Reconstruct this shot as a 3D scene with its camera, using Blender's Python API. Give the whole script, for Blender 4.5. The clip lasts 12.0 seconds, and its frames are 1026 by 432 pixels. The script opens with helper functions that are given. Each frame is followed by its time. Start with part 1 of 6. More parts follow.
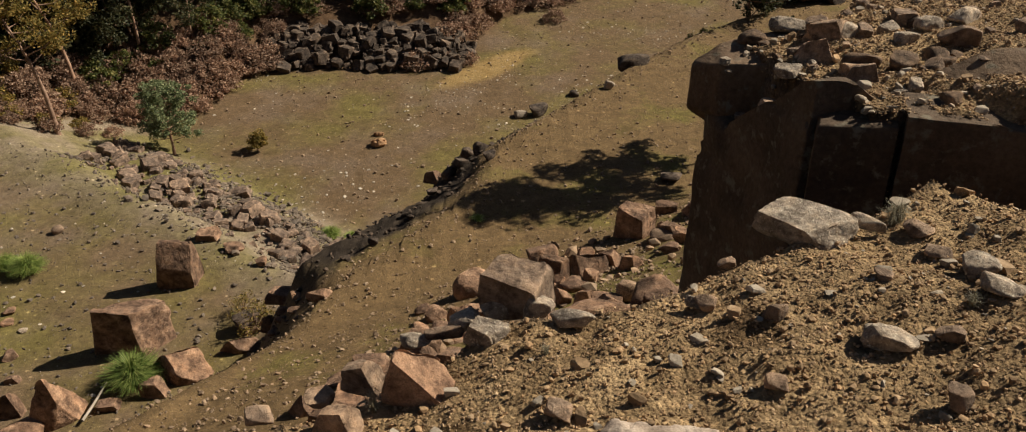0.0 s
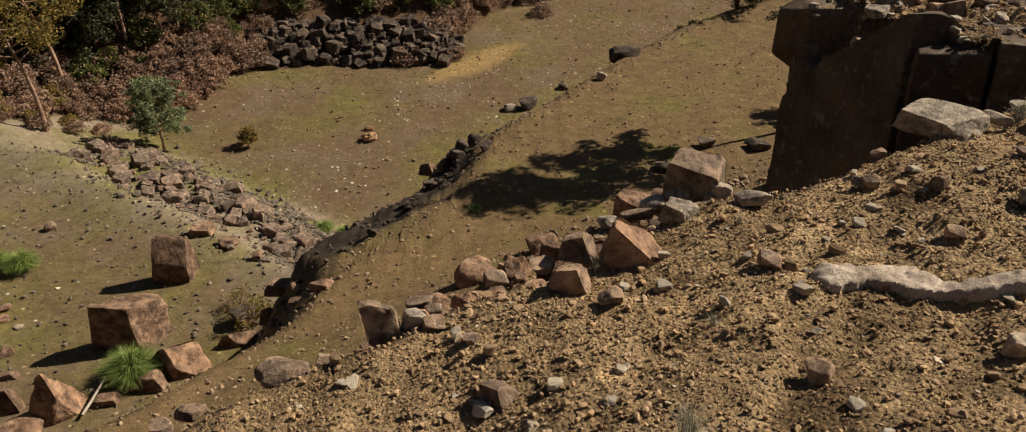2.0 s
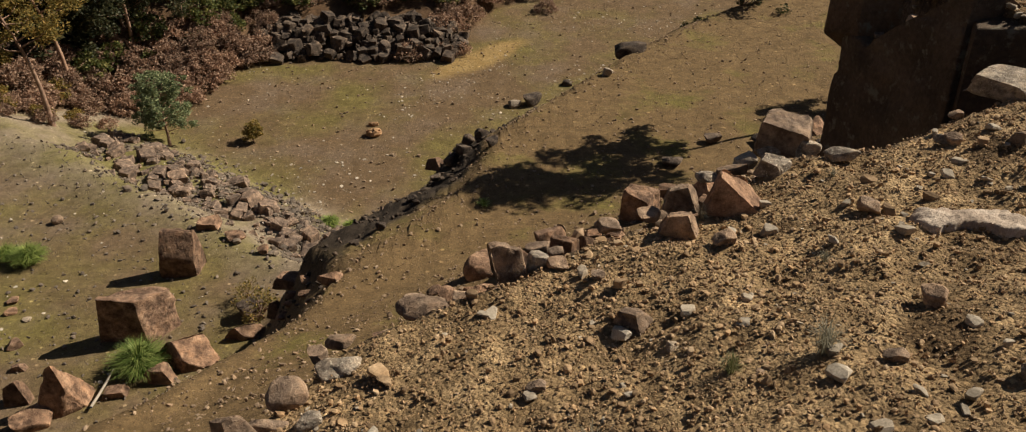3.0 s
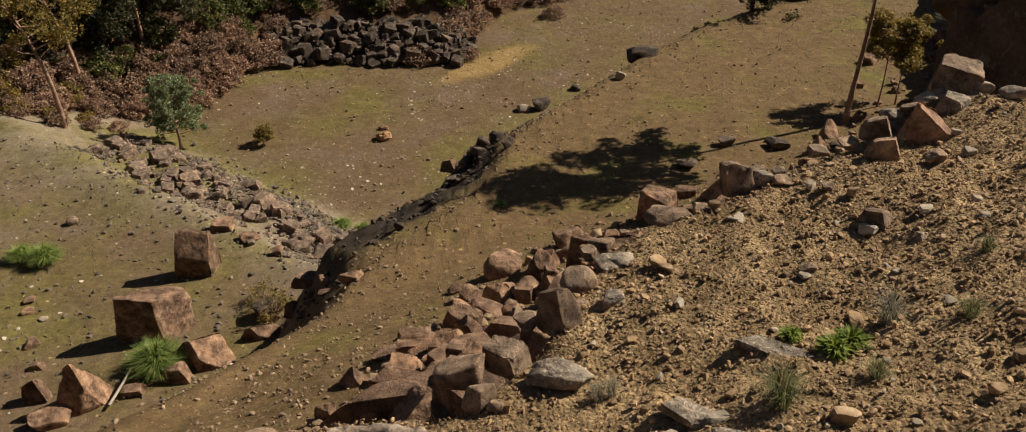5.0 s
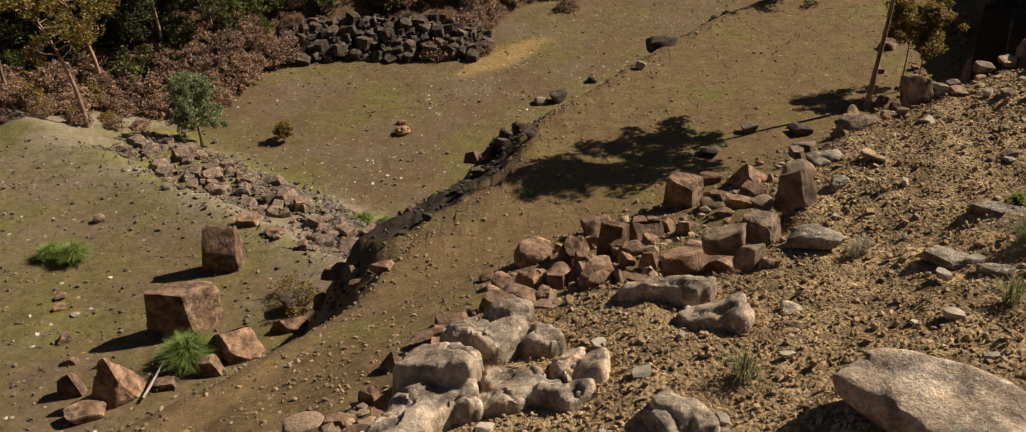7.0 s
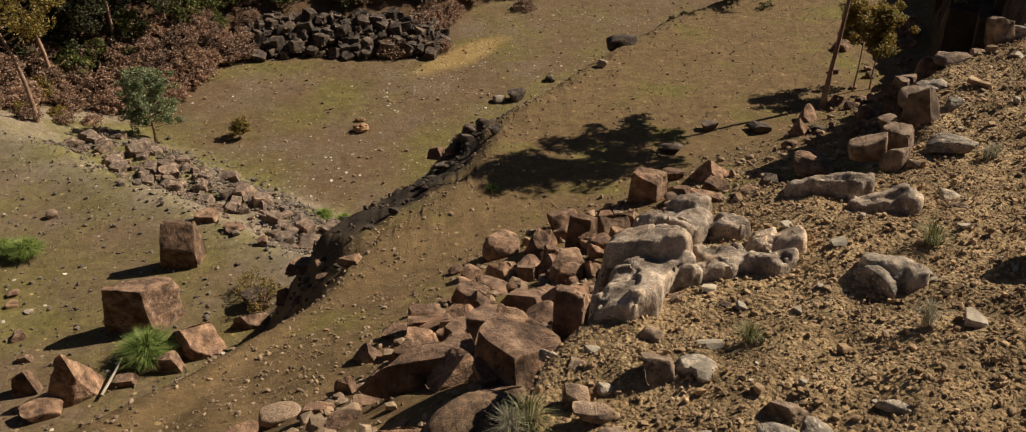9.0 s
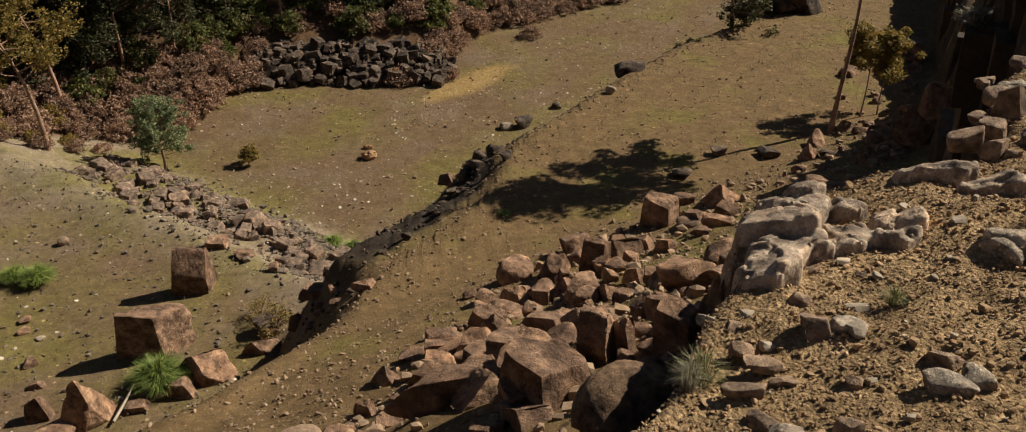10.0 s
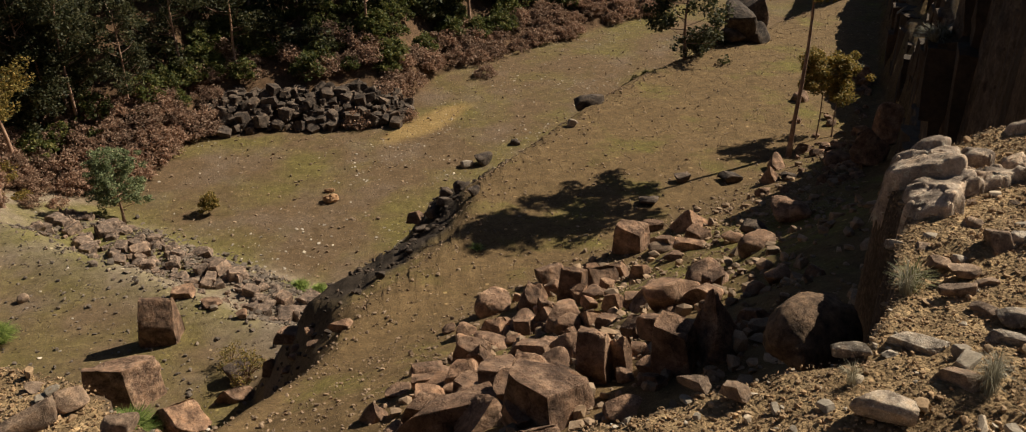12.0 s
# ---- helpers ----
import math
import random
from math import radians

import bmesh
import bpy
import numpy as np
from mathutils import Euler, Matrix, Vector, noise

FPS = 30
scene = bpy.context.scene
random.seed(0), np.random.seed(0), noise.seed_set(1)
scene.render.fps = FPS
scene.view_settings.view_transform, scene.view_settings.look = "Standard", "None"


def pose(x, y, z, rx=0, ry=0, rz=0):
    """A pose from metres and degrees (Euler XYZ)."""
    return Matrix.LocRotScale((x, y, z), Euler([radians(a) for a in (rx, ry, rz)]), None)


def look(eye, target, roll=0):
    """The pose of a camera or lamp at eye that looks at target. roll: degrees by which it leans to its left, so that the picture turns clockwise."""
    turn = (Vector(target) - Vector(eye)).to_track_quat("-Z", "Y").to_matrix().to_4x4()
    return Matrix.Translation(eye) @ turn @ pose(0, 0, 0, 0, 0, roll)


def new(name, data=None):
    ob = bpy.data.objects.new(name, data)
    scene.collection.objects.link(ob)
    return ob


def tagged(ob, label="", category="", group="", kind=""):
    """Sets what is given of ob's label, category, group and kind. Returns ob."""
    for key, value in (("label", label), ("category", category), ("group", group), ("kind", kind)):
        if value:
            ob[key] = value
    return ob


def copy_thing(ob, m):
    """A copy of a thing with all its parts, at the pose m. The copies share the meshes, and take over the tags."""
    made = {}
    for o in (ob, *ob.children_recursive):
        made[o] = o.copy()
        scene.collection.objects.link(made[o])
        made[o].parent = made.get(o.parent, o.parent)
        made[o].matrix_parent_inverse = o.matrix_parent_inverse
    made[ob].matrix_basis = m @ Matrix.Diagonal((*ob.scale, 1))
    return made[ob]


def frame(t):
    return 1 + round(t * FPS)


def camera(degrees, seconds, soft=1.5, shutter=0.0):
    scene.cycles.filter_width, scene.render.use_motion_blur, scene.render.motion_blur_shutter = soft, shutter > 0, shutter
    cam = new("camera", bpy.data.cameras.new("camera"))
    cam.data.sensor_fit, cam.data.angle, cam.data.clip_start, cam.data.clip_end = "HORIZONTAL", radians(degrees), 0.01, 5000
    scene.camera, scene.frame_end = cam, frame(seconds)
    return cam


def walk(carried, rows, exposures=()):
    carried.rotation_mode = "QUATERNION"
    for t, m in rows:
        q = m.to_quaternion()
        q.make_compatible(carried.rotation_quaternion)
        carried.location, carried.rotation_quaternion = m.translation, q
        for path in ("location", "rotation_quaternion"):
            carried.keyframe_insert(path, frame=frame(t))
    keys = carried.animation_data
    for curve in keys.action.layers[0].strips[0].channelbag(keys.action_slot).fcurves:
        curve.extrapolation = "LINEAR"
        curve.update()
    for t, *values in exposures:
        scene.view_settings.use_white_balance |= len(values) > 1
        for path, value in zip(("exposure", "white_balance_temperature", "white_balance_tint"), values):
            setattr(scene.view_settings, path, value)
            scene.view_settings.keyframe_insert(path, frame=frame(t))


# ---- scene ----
from mathutils.bvhtree import BVHTree

cam = camera(58.1, 12.0, 1.05)
PATH = [
    (0, (0.002, 0.003, 32.988), (0.001, 1.752, 32.017), -0.0),
    (0.5, (-0.141, -0.11, 32.974), (-0.128, 1.643, 32.011), 0.3),
    (1, (-0.282, -0.228, 32.957), (-0.264, 1.517, 31.98), 0.0),
    (1.5, (-0.417, -0.334, 32.932), (-0.401, 1.408, 31.95), -0.4),
    (2, (-0.57, -0.426, 32.905), (-0.538, 1.318, 31.927), -0.1),
    (2.5, (-0.734, -0.539, 32.893), (-0.702, 1.201, 31.908), 0.0),
    (3, (-0.891, -0.652, 32.885), (-0.86, 1.089, 31.902), 0.1),
    (3.5, (-1.071, -0.781, 32.884), (-1.022, 0.963, 31.906), 0.6),
    (3.7, (-1.152, -0.845, 32.894), (-1.107, 0.9, 31.917), 0.4),
    (5.3, (-1.691, -1.101, 32.805), (-1.669, 0.65, 31.838), 0.1),
    (5.5, (-1.755, -1.139, 32.799), (-1.738, 0.614, 31.836), -0.4),
    (6, (-1.923, -1.252, 32.781), (-1.907, 0.507, 31.829), -0.5),
    (6.5, (-2.102, -1.381, 32.766), (-2.082, 0.372, 31.804), -0.5),
    (7, (-2.262, -1.483, 32.739), (-2.259, 0.261, 31.76), -1.0),
    (8.8, (-2.841, -1.792, 32.643), (-2.746, -0.056, 31.654), 0.9),
    (9, (-2.918, -1.829, 32.629), (-2.81, -0.088, 31.652), 0.8),
    (9.5, (-3.114, -1.942, 32.624), (-3.0, -0.187, 31.672), 0.8),
    (10, (-3.317, -2.046, 32.614), (-3.215, -0.275, 31.689), 0.5),
    (10.5, (-3.513, -2.125, 32.595), (-3.408, -0.342, 31.695), 0.2),
    (11, (-3.698, -2.205, 32.58), (-3.575, -0.414, 31.699), -0.2),
    (11.5, (-3.88, -2.291, 32.555), (-3.714, -0.491, 31.698), -0.3),
    (12, (-4.062, -2.373, 32.534), (-3.862, -0.574, 31.685), -0.7),
]
walk(cam, [(t, look(eye, aim, roll)) for t, eye, aim, roll in PATH], [(0.0, 0.42), (12.0, 0.42)])


# ---- world, sun and exposure ----
SUN_TO = Vector((0.937, 0.348, 0.0)).normalized()
SUN_EL = radians(41)
world = bpy.data.worlds.new("sky")
scene.world = world
world.use_nodes = True
wn = world.node_tree.nodes
sky = wn.new("ShaderNodeTexSky")
sky.sky_type, sky.sun_disc = "NISHITA", False
sky.sun_elevation = SUN_EL
sky.sun_rotation = math.atan2(SUN_TO.x, SUN_TO.y)
wn["Background"].inputs[1].default_value = 0.024
world.node_tree.links.new(sky.outputs[0], wn["Background"].inputs[0])
sun = new("sun", bpy.data.lights.new("sun", "SUN"))
sun.data.energy, sun.data.angle, sun.data.color = 5.0, radians(0.5), (1.0, 0.91, 0.735)
sun.matrix_world = look(SUN_TO * math.cos(SUN_EL) + Vector((0, 0, math.sin(SUN_EL))), (0, 0, 0))


# ---- materials ----
def ramp(nt, fac, stops):
    n = nt.nodes.new("ShaderNodeValToRGB")
    while len(n.color_ramp.elements) < len(stops):
        n.color_ramp.elements.new(0.5)
    for e, (p, c) in zip(n.color_ramp.elements, stops):
        e.position, e.color = p, (*c, 1)
    nt.links.new(fac, n.inputs[0])
    return n.outputs[0]


def noise_tex(nt, vec, scale, detail=6.0, rough=0.6):
    n = nt.nodes.new("ShaderNodeTexNoise")
    n.inputs["Scale"].default_value, n.inputs["Detail"].default_value = scale, detail
    n.inputs["Roughness"].default_value = rough
    nt.links.new(vec, n.inputs["Vector"])
    return n.outputs["Fac"]


def mixed(nt, fac, a, b, kind="MIX"):
    n = nt.nodes.new("ShaderNodeMix")
    n.data_type, n.blend_type = "RGBA", kind
    for sock, v in ((n.inputs[0], fac), (n.inputs[6], a), (n.inputs[7], b)):
        if isinstance(v, bpy.types.NodeSocket):
            nt.links.new(v, sock)
        else:
            sock.default_value = v if isinstance(v, float) else (*v, 1)
    return n.outputs[2]


def bumped(nt, bsdf, height, strength, distance):
    b = nt.nodes.new("ShaderNodeBump")
    b.inputs["Strength"].default_value, b.inputs["Distance"].default_value = strength, distance
    nt.links.new(height, b.inputs["Height"])
    nt.links.new(b.outputs[0], bsdf.inputs["Normal"])


def base_mat(name, rough=0.9, spec=0.25):
    m = bpy.data.materials.new(name)
    m.use_nodes = True
    nt = m.node_tree
    b = nt.nodes["Principled BSDF"]
    b.inputs["Roughness"].default_value = rough
    b.inputs["Specular IOR Level"].default_value = spec
    return m, nt, b


def stone_mat(name, dark, mid, light, scale, random=True, lichen=None, bump=0.02, worn=False):
    """Weathered stone: blotches, fine grain, a tint that differs from piece to piece."""
    m, nt, b = base_mat(name)
    pos = nt.nodes.new("ShaderNodeNewGeometry").outputs["Position"]
    if random:
        info = nt.nodes.new("ShaderNodeObjectInfo")
        rnd = info.outputs["Random"]
    else:
        rnd = nt.nodes.new("ShaderNodeNewGeometry").outputs["Random Per Island"]
    big = noise_tex(nt, pos, scale, 5.0, 0.62)
    fine = noise_tex(nt, pos, scale * 14, 8.0, 0.7)
    col = ramp(nt, big, ((0.28, dark), (0.52, mid), (0.75, light)))
    grain = ramp(nt, fine, ((0.3, (0.62, 0.6, 0.58)), (0.7, (1.25, 1.22, 1.2))))
    col = mixed(nt, 1.0, col, grain, "MULTIPLY")
    tint = ramp(nt, rnd, ((0.0, (0.7, 0.67, 0.65)), (0.45, (0.95, 0.93, 0.92)), (0.8, (1.1, 1.05, 1.0)), (1.0, (1.35, 1.25, 1.15))))
    col = mixed(nt, 1.0, col, tint, "MULTIPLY")
    if lichen:
        spots = noise_tex(nt, pos, scale * 4.5, 4.0, 0.7)
        col = mixed(nt, ramp(nt, spots, ((0.56, (0, 0, 0)), (0.66, (1, 1, 1)))), col, lichen)
    if worn:
        vor = nt.nodes.new("ShaderNodeTexVoronoi")
        vor.feature = "DISTANCE_TO_EDGE"
        vor.inputs["Scale"].default_value = scale * 0.55
        warp = nt.nodes.new("ShaderNodeVectorMath")
        warp.operation = "ADD"
        nz = nt.nodes.new("ShaderNodeTexNoise")
        nz.inputs["Scale"].default_value = scale * 1.7
        nt.links.new(pos, nz.inputs["Vector"])
        nt.links.new(pos, warp.inputs[0])
        nt.links.new(nz.outputs["Color"], warp.inputs[1])
        nt.links.new(warp.outputs[0], vor.inputs["Vector"])
        crack = ramp(nt, vor.outputs["Distance"], ((0.0, (0.45, 0.42, 0.40)), (0.022, (1, 1, 1))))
        col = mixed(nt, 0.8, col, crack, "MULTIPLY")
        stain = ramp(nt, noise_tex(nt, pos, scale * 1.1, 5.0, 0.7), ((0.38, (0.48, 0.46, 0.46)), (0.5, (0.95, 0.94, 0.93)), (0.66, (1.32, 1.24, 1.14))))
        col = mixed(nt, 1.0, col, stain, "MULTIPLY")
        edge = ramp(nt, nt.nodes.new("ShaderNodeNewGeometry").outputs["Pointiness"], ((0.51, (1.0, 1.0, 1.0)), (0.57, (1.4, 1.36, 1.3))))
        col = mixed(nt, 1.0, col, edge, "MULTIPLY")
    nt.links.new(col, b.inputs["Base Color"])
    h = nt.nodes.new("ShaderNodeMath")
    h.operation = "MULTIPLY_ADD"
    nt.links.new(fine, h.inputs[0])
    h.inputs[1].default_value = 0.22
    nt.links.new(big, h.inputs[2])
    bumped(nt, b, h.outputs[0], 1.0, bump)
    return m


def leaf_mat(name, a, b_, c, rough=0.65):
    m, nt, b = base_mat(name, rough, 0.3)
    rnd = nt.nodes.new("ShaderNodeNewGeometry").outputs["Random Per Island"]
    info = nt.nodes.new("ShaderNodeObjectInfo").outputs["Random"]
    col = ramp(nt, rnd, ((0.0, a), (0.5, b_), (1.0, c)))
    col = mixed(nt, 1.0, col, ramp(nt, info, ((0.0, (0.75, 0.75, 0.75)), (1.0, (1.2, 1.15, 1.1)))), "MULTIPLY")
    nt.links.new(col, b.inputs["Base Color"])
    tr = nt.nodes.new("ShaderNodeBsdfTranslucent")
    nt.links.new(col, tr.inputs[0])
    mx = nt.nodes.new("ShaderNodeMixShader")
    mx.inputs[0].default_value = 0.35
    nt.links.new(b.outputs[0], mx.inputs[1])
    nt.links.new(tr.outputs[0], mx.inputs[2])
    nt.links.new(mx.outputs[0], nt.nodes["Material Output"].inputs[0])
    return m


M_RED = stone_mat("red_dolerite", (0.108, 0.070, 0.051), (0.256, 0.168, 0.119), (0.460, 0.322, 0.232), 2.0, bump=0.18, worn=True)
M_DARK = stone_mat("dark_dolerite", (0.044, 0.035, 0.031), (0.094, 0.076, 0.065), (0.205, 0.165, 0.137), 1.7, bump=0.2, worn=True)
M_NEAR = stone_mat("rim_stone", (0.144, 0.103, 0.078), (0.281, 0.209, 0.156), (0.426, 0.334, 0.258), 22.0, bump=0.014, worn=True)
M_ORANGE = stone_mat("fresh_broken_stone", (0.225, 0.138, 0.093), (0.470, 0.300, 0.200), (0.62, 0.435, 0.310), 16.0, bump=0.012, worn=True)
M_GREY = stone_mat("grey_stone", (0.180, 0.150, 0.124), (0.340, 0.296, 0.248), (0.500, 0.448, 0.388), 28.0, lichen=(0.58, 0.52, 0.42), bump=0.012, worn=True)
M_SLABROCK = stone_mat("bedrock", (0.200, 0.156, 0.123), (0.405, 0.330, 0.266), (0.600, 0.515, 0.430), 10.0, random=False, lichen=(0.50, 0.45, 0.36), bump=0.02, worn=True)
M_BONE = stone_mat("pale_slab", (0.30, 0.235, 0.185), (0.48, 0.395, 0.325), (0.64, 0.555, 0.475), 12.0, random=False, bump=0.012)
M_GRAVEL = stone_mat("rim_gravel", (0.165, 0.110, 0.063), (0.335, 0.232, 0.138), (0.560, 0.425, 0.285), 12.0, random=False, bump=0.002)
M_GRIT = stone_mat("bench_grit", (0.16, 0.112, 0.078), (0.28, 0.205, 0.142), (0.45, 0.35, 0.255), 2.0, random=False, bump=0.01)
M_PALE = stone_mat("pale_cobble", (0.204, 0.174, 0.136), (0.374, 0.327, 0.264), (0.544, 0.489, 0.408), 14.0, random=False, bump=0.003)
M_CHIP = stone_mat("pale_chips", (0.35, 0.31, 0.26), (0.5, 0.46, 0.4), (0.65, 0.6, 0.54), 2.0, random=False, bump=0.01)
M_CHIPSAND = stone_mat("straw_heap", (0.30, 0.17, 0.09), (0.44, 0.27, 0.15), (0.58, 0.39, 0.24), 3.0, bump=0.05)
M_RUBBLEROCK = stone_mat("rubble_rock", (0.105, 0.080, 0.068), (0.205, 0.158, 0.130), (0.370, 0.295, 0.240), 3.6, bump=0.12, worn=True)
# shaded copy of the rim stone: the shade is put into its colour
M_SHADE = stone_mat("shaded_rim_stone", (0.060, 0.042, 0.030), (0.125, 0.088, 0.062), (0.200, 0.145, 0.105), 24.0, bump=0.012, worn=True)
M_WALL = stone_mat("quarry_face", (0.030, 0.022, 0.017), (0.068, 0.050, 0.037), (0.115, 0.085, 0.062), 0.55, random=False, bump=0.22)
M_BARK = stone_mat("gum_bark", (0.16, 0.10, 0.07), (0.30, 0.20, 0.15), (0.44, 0.33, 0.26), 2.5, bump=0.02)
M_WOOD = stone_mat("bleached_wood", (0.42, 0.38, 0.32), (0.55, 0.5, 0.43), (0.68, 0.62, 0.55), 4.0, bump=0.01)
M_GUM = leaf_mat("gum_leaf", (0.10, 0.095, 0.026), (0.225, 0.172, 0.044), (0.40, 0.265, 0.078))
M_FOREST = leaf_mat("forest_leaf", (0.022, 0.028, 0.012), (0.053, 0.060, 0.026), (0.112, 0.098, 0.044))
M_OLIVE = leaf_mat("olive_leaf", (0.043, 0.061, 0.016), (0.099, 0.115, 0.034), (0.198, 0.176, 0.054))
M_BLUEGREEN = leaf_mat("wattle_leaf", (0.075, 0.105, 0.052), (0.165, 0.205, 0.105), (0.30, 0.33, 0.18))
M_BROWN = leaf_mat("dead_bracken", (0.155, 0.090, 0.060), (0.315, 0.198, 0.141), (0.485, 0.345, 0.255), 0.85)
M_TUSSOCK = leaf_mat("tussock_blade", (0.085, 0.135, 0.03), (0.19, 0.27, 0.06), (0.42, 0.46, 0.15))
M_RIMGRASS = leaf_mat("rim_grass", (0.09, 0.10, 0.035), (0.17, 0.17, 0.07), (0.30, 0.28, 0.15))
M_DRY = leaf_mat("dry_grass", (0.16, 0.14, 0.09), (0.30, 0.27, 0.19), (0.46, 0.43, 0.33))
M_LIME = leaf_mat("lime_herb", (0.078, 0.117, 0.013), (0.143, 0.195, 0.019), (0.234, 0.273, 0.046))


def ground_mat():
    m, nt, b = base_mat("quarry_ground", 0.95, 0.15)
    pos = nt.nodes.new("ShaderNodeNewGeometry").outputs["Position"]

    def zone(name):
        a = nt.nodes.new("ShaderNodeAttribute")
        a.attribute_name = name
        return a.outputs["Fac"]
    n1, n2, n3 = noise_tex(nt, pos, 0.10, 6.0), noise_tex(nt, pos, 0.9, 7.0, 0.68), noise_tex(nt, pos, 9.0, 8.0, 0.7)
    n4 = noise_tex(nt, pos, 60.0, 6.0, 0.7)
    n5 = noise_tex(nt, pos, 2.6, 6.0, 0.75)
    bench = ramp(nt, n2, ((0.3, (0.121, 0.081, 0.041)), (0.7, (0.197, 0.133, 0.069))))
    floor = ramp(nt, n2, ((0.3, (0.110, 0.074, 0.042)), (0.7, (0.182, 0.124, 0.074))))
    moss = ramp(nt, n2, ((0.3, (0.108, 0.098, 0.026)), (0.7, (0.192, 0.172, 0.048))))
    lilac = ramp(nt, n3, ((0.3, (0.15, 0.11, 0.085)), (0.7, (0.22, 0.17, 0.135))))
    flat = mixed(nt, ramp(nt, n1, ((0.45, (0, 0, 0)), (0.62, (0.62, 0.62, 0.62)))), floor, moss)
    n1b = noise_tex(nt, pos, 0.16, 5.0, 0.7)
    flat = mixed(nt, ramp(nt, n1b, ((0.5, (0, 0, 0)), (0.66, (0.5, 0.5, 0.5)))), flat, lilac)
    bm_ = mixed(nt, ramp(nt, noise_tex(nt, pos, 0.22, 5.0, 0.65), ((0.53, (0, 0, 0)), (0.68, (0.75, 0.75, 0.75)))), bench, moss)
    col = mixed(nt, zone("floor"), bm_, flat)
    col = mixed(nt, mixed(nt, 1.0, zone("herb"), ramp(nt, n2, ((0.35, (0, 0, 0)), (0.6, (0.85, 0.85, 0.85)))), "MULTIPLY"), col, moss)
    grey = ramp(nt, n2, ((0.3, (0.20, 0.158, 0.116)), (0.7, (0.305, 0.252, 0.190))))
    grey = mixed(nt, ramp(nt, n1, ((0.42, (0, 0, 0)), (0.58, (0.8, 0.8, 0.8)))), grey, moss)
    col = mixed(nt, zone("shelf"), col, grey)
    sand = ramp(nt, n2, ((0.3, (0.24, 0.155, 0.06)), (0.7, (0.33, 0.235, 0.11))))
    col = mixed(nt, zone("sand"), col, sand)
    # the bank's shade, painted as near-black ground below the road edge
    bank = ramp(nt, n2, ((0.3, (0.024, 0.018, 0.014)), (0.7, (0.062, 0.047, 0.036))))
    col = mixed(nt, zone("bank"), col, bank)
    rim = ramp(nt, n3, ((0.25, (0.160, 0.107, 0.058)), (0.5, (0.278, 0.192, 0.107)), (0.75, (0.405, 0.291, 0.170))))
    col = mixed(nt, zone("rim"), col, rim)
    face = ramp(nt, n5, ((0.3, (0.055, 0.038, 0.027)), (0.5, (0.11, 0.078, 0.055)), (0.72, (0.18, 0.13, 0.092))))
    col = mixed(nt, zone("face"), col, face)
    litter = ramp(nt, n2, ((0.3, (0.07, 0.042, 0.025)), (0.7, (0.16, 0.10, 0.06))))
    col = mixed(nt, zone("wood"), col, litter)
    col = mixed(nt, 1.0, col, ramp(nt, n5, ((0.32, (0.72, 0.70, 0.68)), (0.68, (1.24, 1.22, 1.18)))), "MULTIPLY")
    g1 = ramp(nt, n3, ((0.3, (0.78, 0.77, 0.76)), (0.72, (1.2, 1.2, 1.2))))
    col = mixed(nt, 1.0, col, g1, "MULTIPLY")
    g2 = ramp(nt, n4, ((0.3, (0.72, 0.72, 0.72)), (0.72, (1.25, 1.25, 1.25))))
    col = mixed(nt, 1.0, col, g2, "MULTIPLY")
    peb = nt.nodes.new("ShaderNodeTexVoronoi")
    peb.inputs["Scale"].default_value = 85.0
    nt.links.new(pos, peb.inputs["Vector"])
    shade = nt.nodes.new("ShaderNodeSeparateColor")
    nt.links.new(peb.outputs["Color"], shade.inputs[0])
    col = mixed(nt, 0.8, col, ramp(nt, shade.outputs[0], ((0.0, (0.62, 0.60, 0.58)), (0.6, (1.0, 1.0, 1.0)), (1.0, (1.5, 1.46, 1.4)))), "MULTIPLY")
    for size, low, high in ((2.2, 0.88, 2.3), (6.5, 0.80, 1.9)):
        fleck = nt.nodes.new("ShaderNodeTexVoronoi")
        fleck.inputs["Scale"].default_value = size
        nt.links.new(pos, fleck.inputs["Vector"])
        part_c = nt.nodes.new("ShaderNodeSeparateColor")
        nt.links.new(fleck.outputs["Color"], part_c.inputs[0])
        pick = ramp(nt, part_c.outputs[0], ((low, (0, 0, 0)), (low + 0.02, (1, 1, 1))))
        spot = ramp(nt, fleck.outputs["Distance"], ((0.16, (1, 1, 1)), (0.24, (0, 0, 0))))
        col = mixed(nt, mixed(nt, 1.0, pick, spot, "MULTIPLY"), col, mixed(nt, 1.0, col, (high, high, high), "MULTIPLY"))
        pick = ramp(nt, part_c.outputs[1], ((0.72, (0, 0, 0)), (0.74, (1, 1, 1))))
        col = mixed(nt, mixed(nt, 1.0, pick, spot, "MULTIPLY"), col, mixed(nt, 1.0, col, (0.5, 0.47, 0.45), "MULTIPLY"))
    nt.links.new(col, b.inputs["Base Color"])
    h = nt.nodes.new("ShaderNodeMath")
    h.operation = "MULTIPLY_ADD"
    nt.links.new(n3, h.inputs[0])
    h.inputs[1].default_value = 3.0
    h2 = nt.nodes.new("ShaderNodeMath")
    h2.operation = "MULTIPLY_ADD"
    nt.links.new(peb.outputs["Distance"], h2.inputs[0])
    h2.inputs[1].default_value = -0.9
    nt.links.new(n4, h2.inputs[2])
    nt.links.new(h2.outputs[0], h.inputs[2])
    bumped(nt, b, h.outputs[0], 0.8, 0.011)
    return m


M_GROUND = ground_mat()


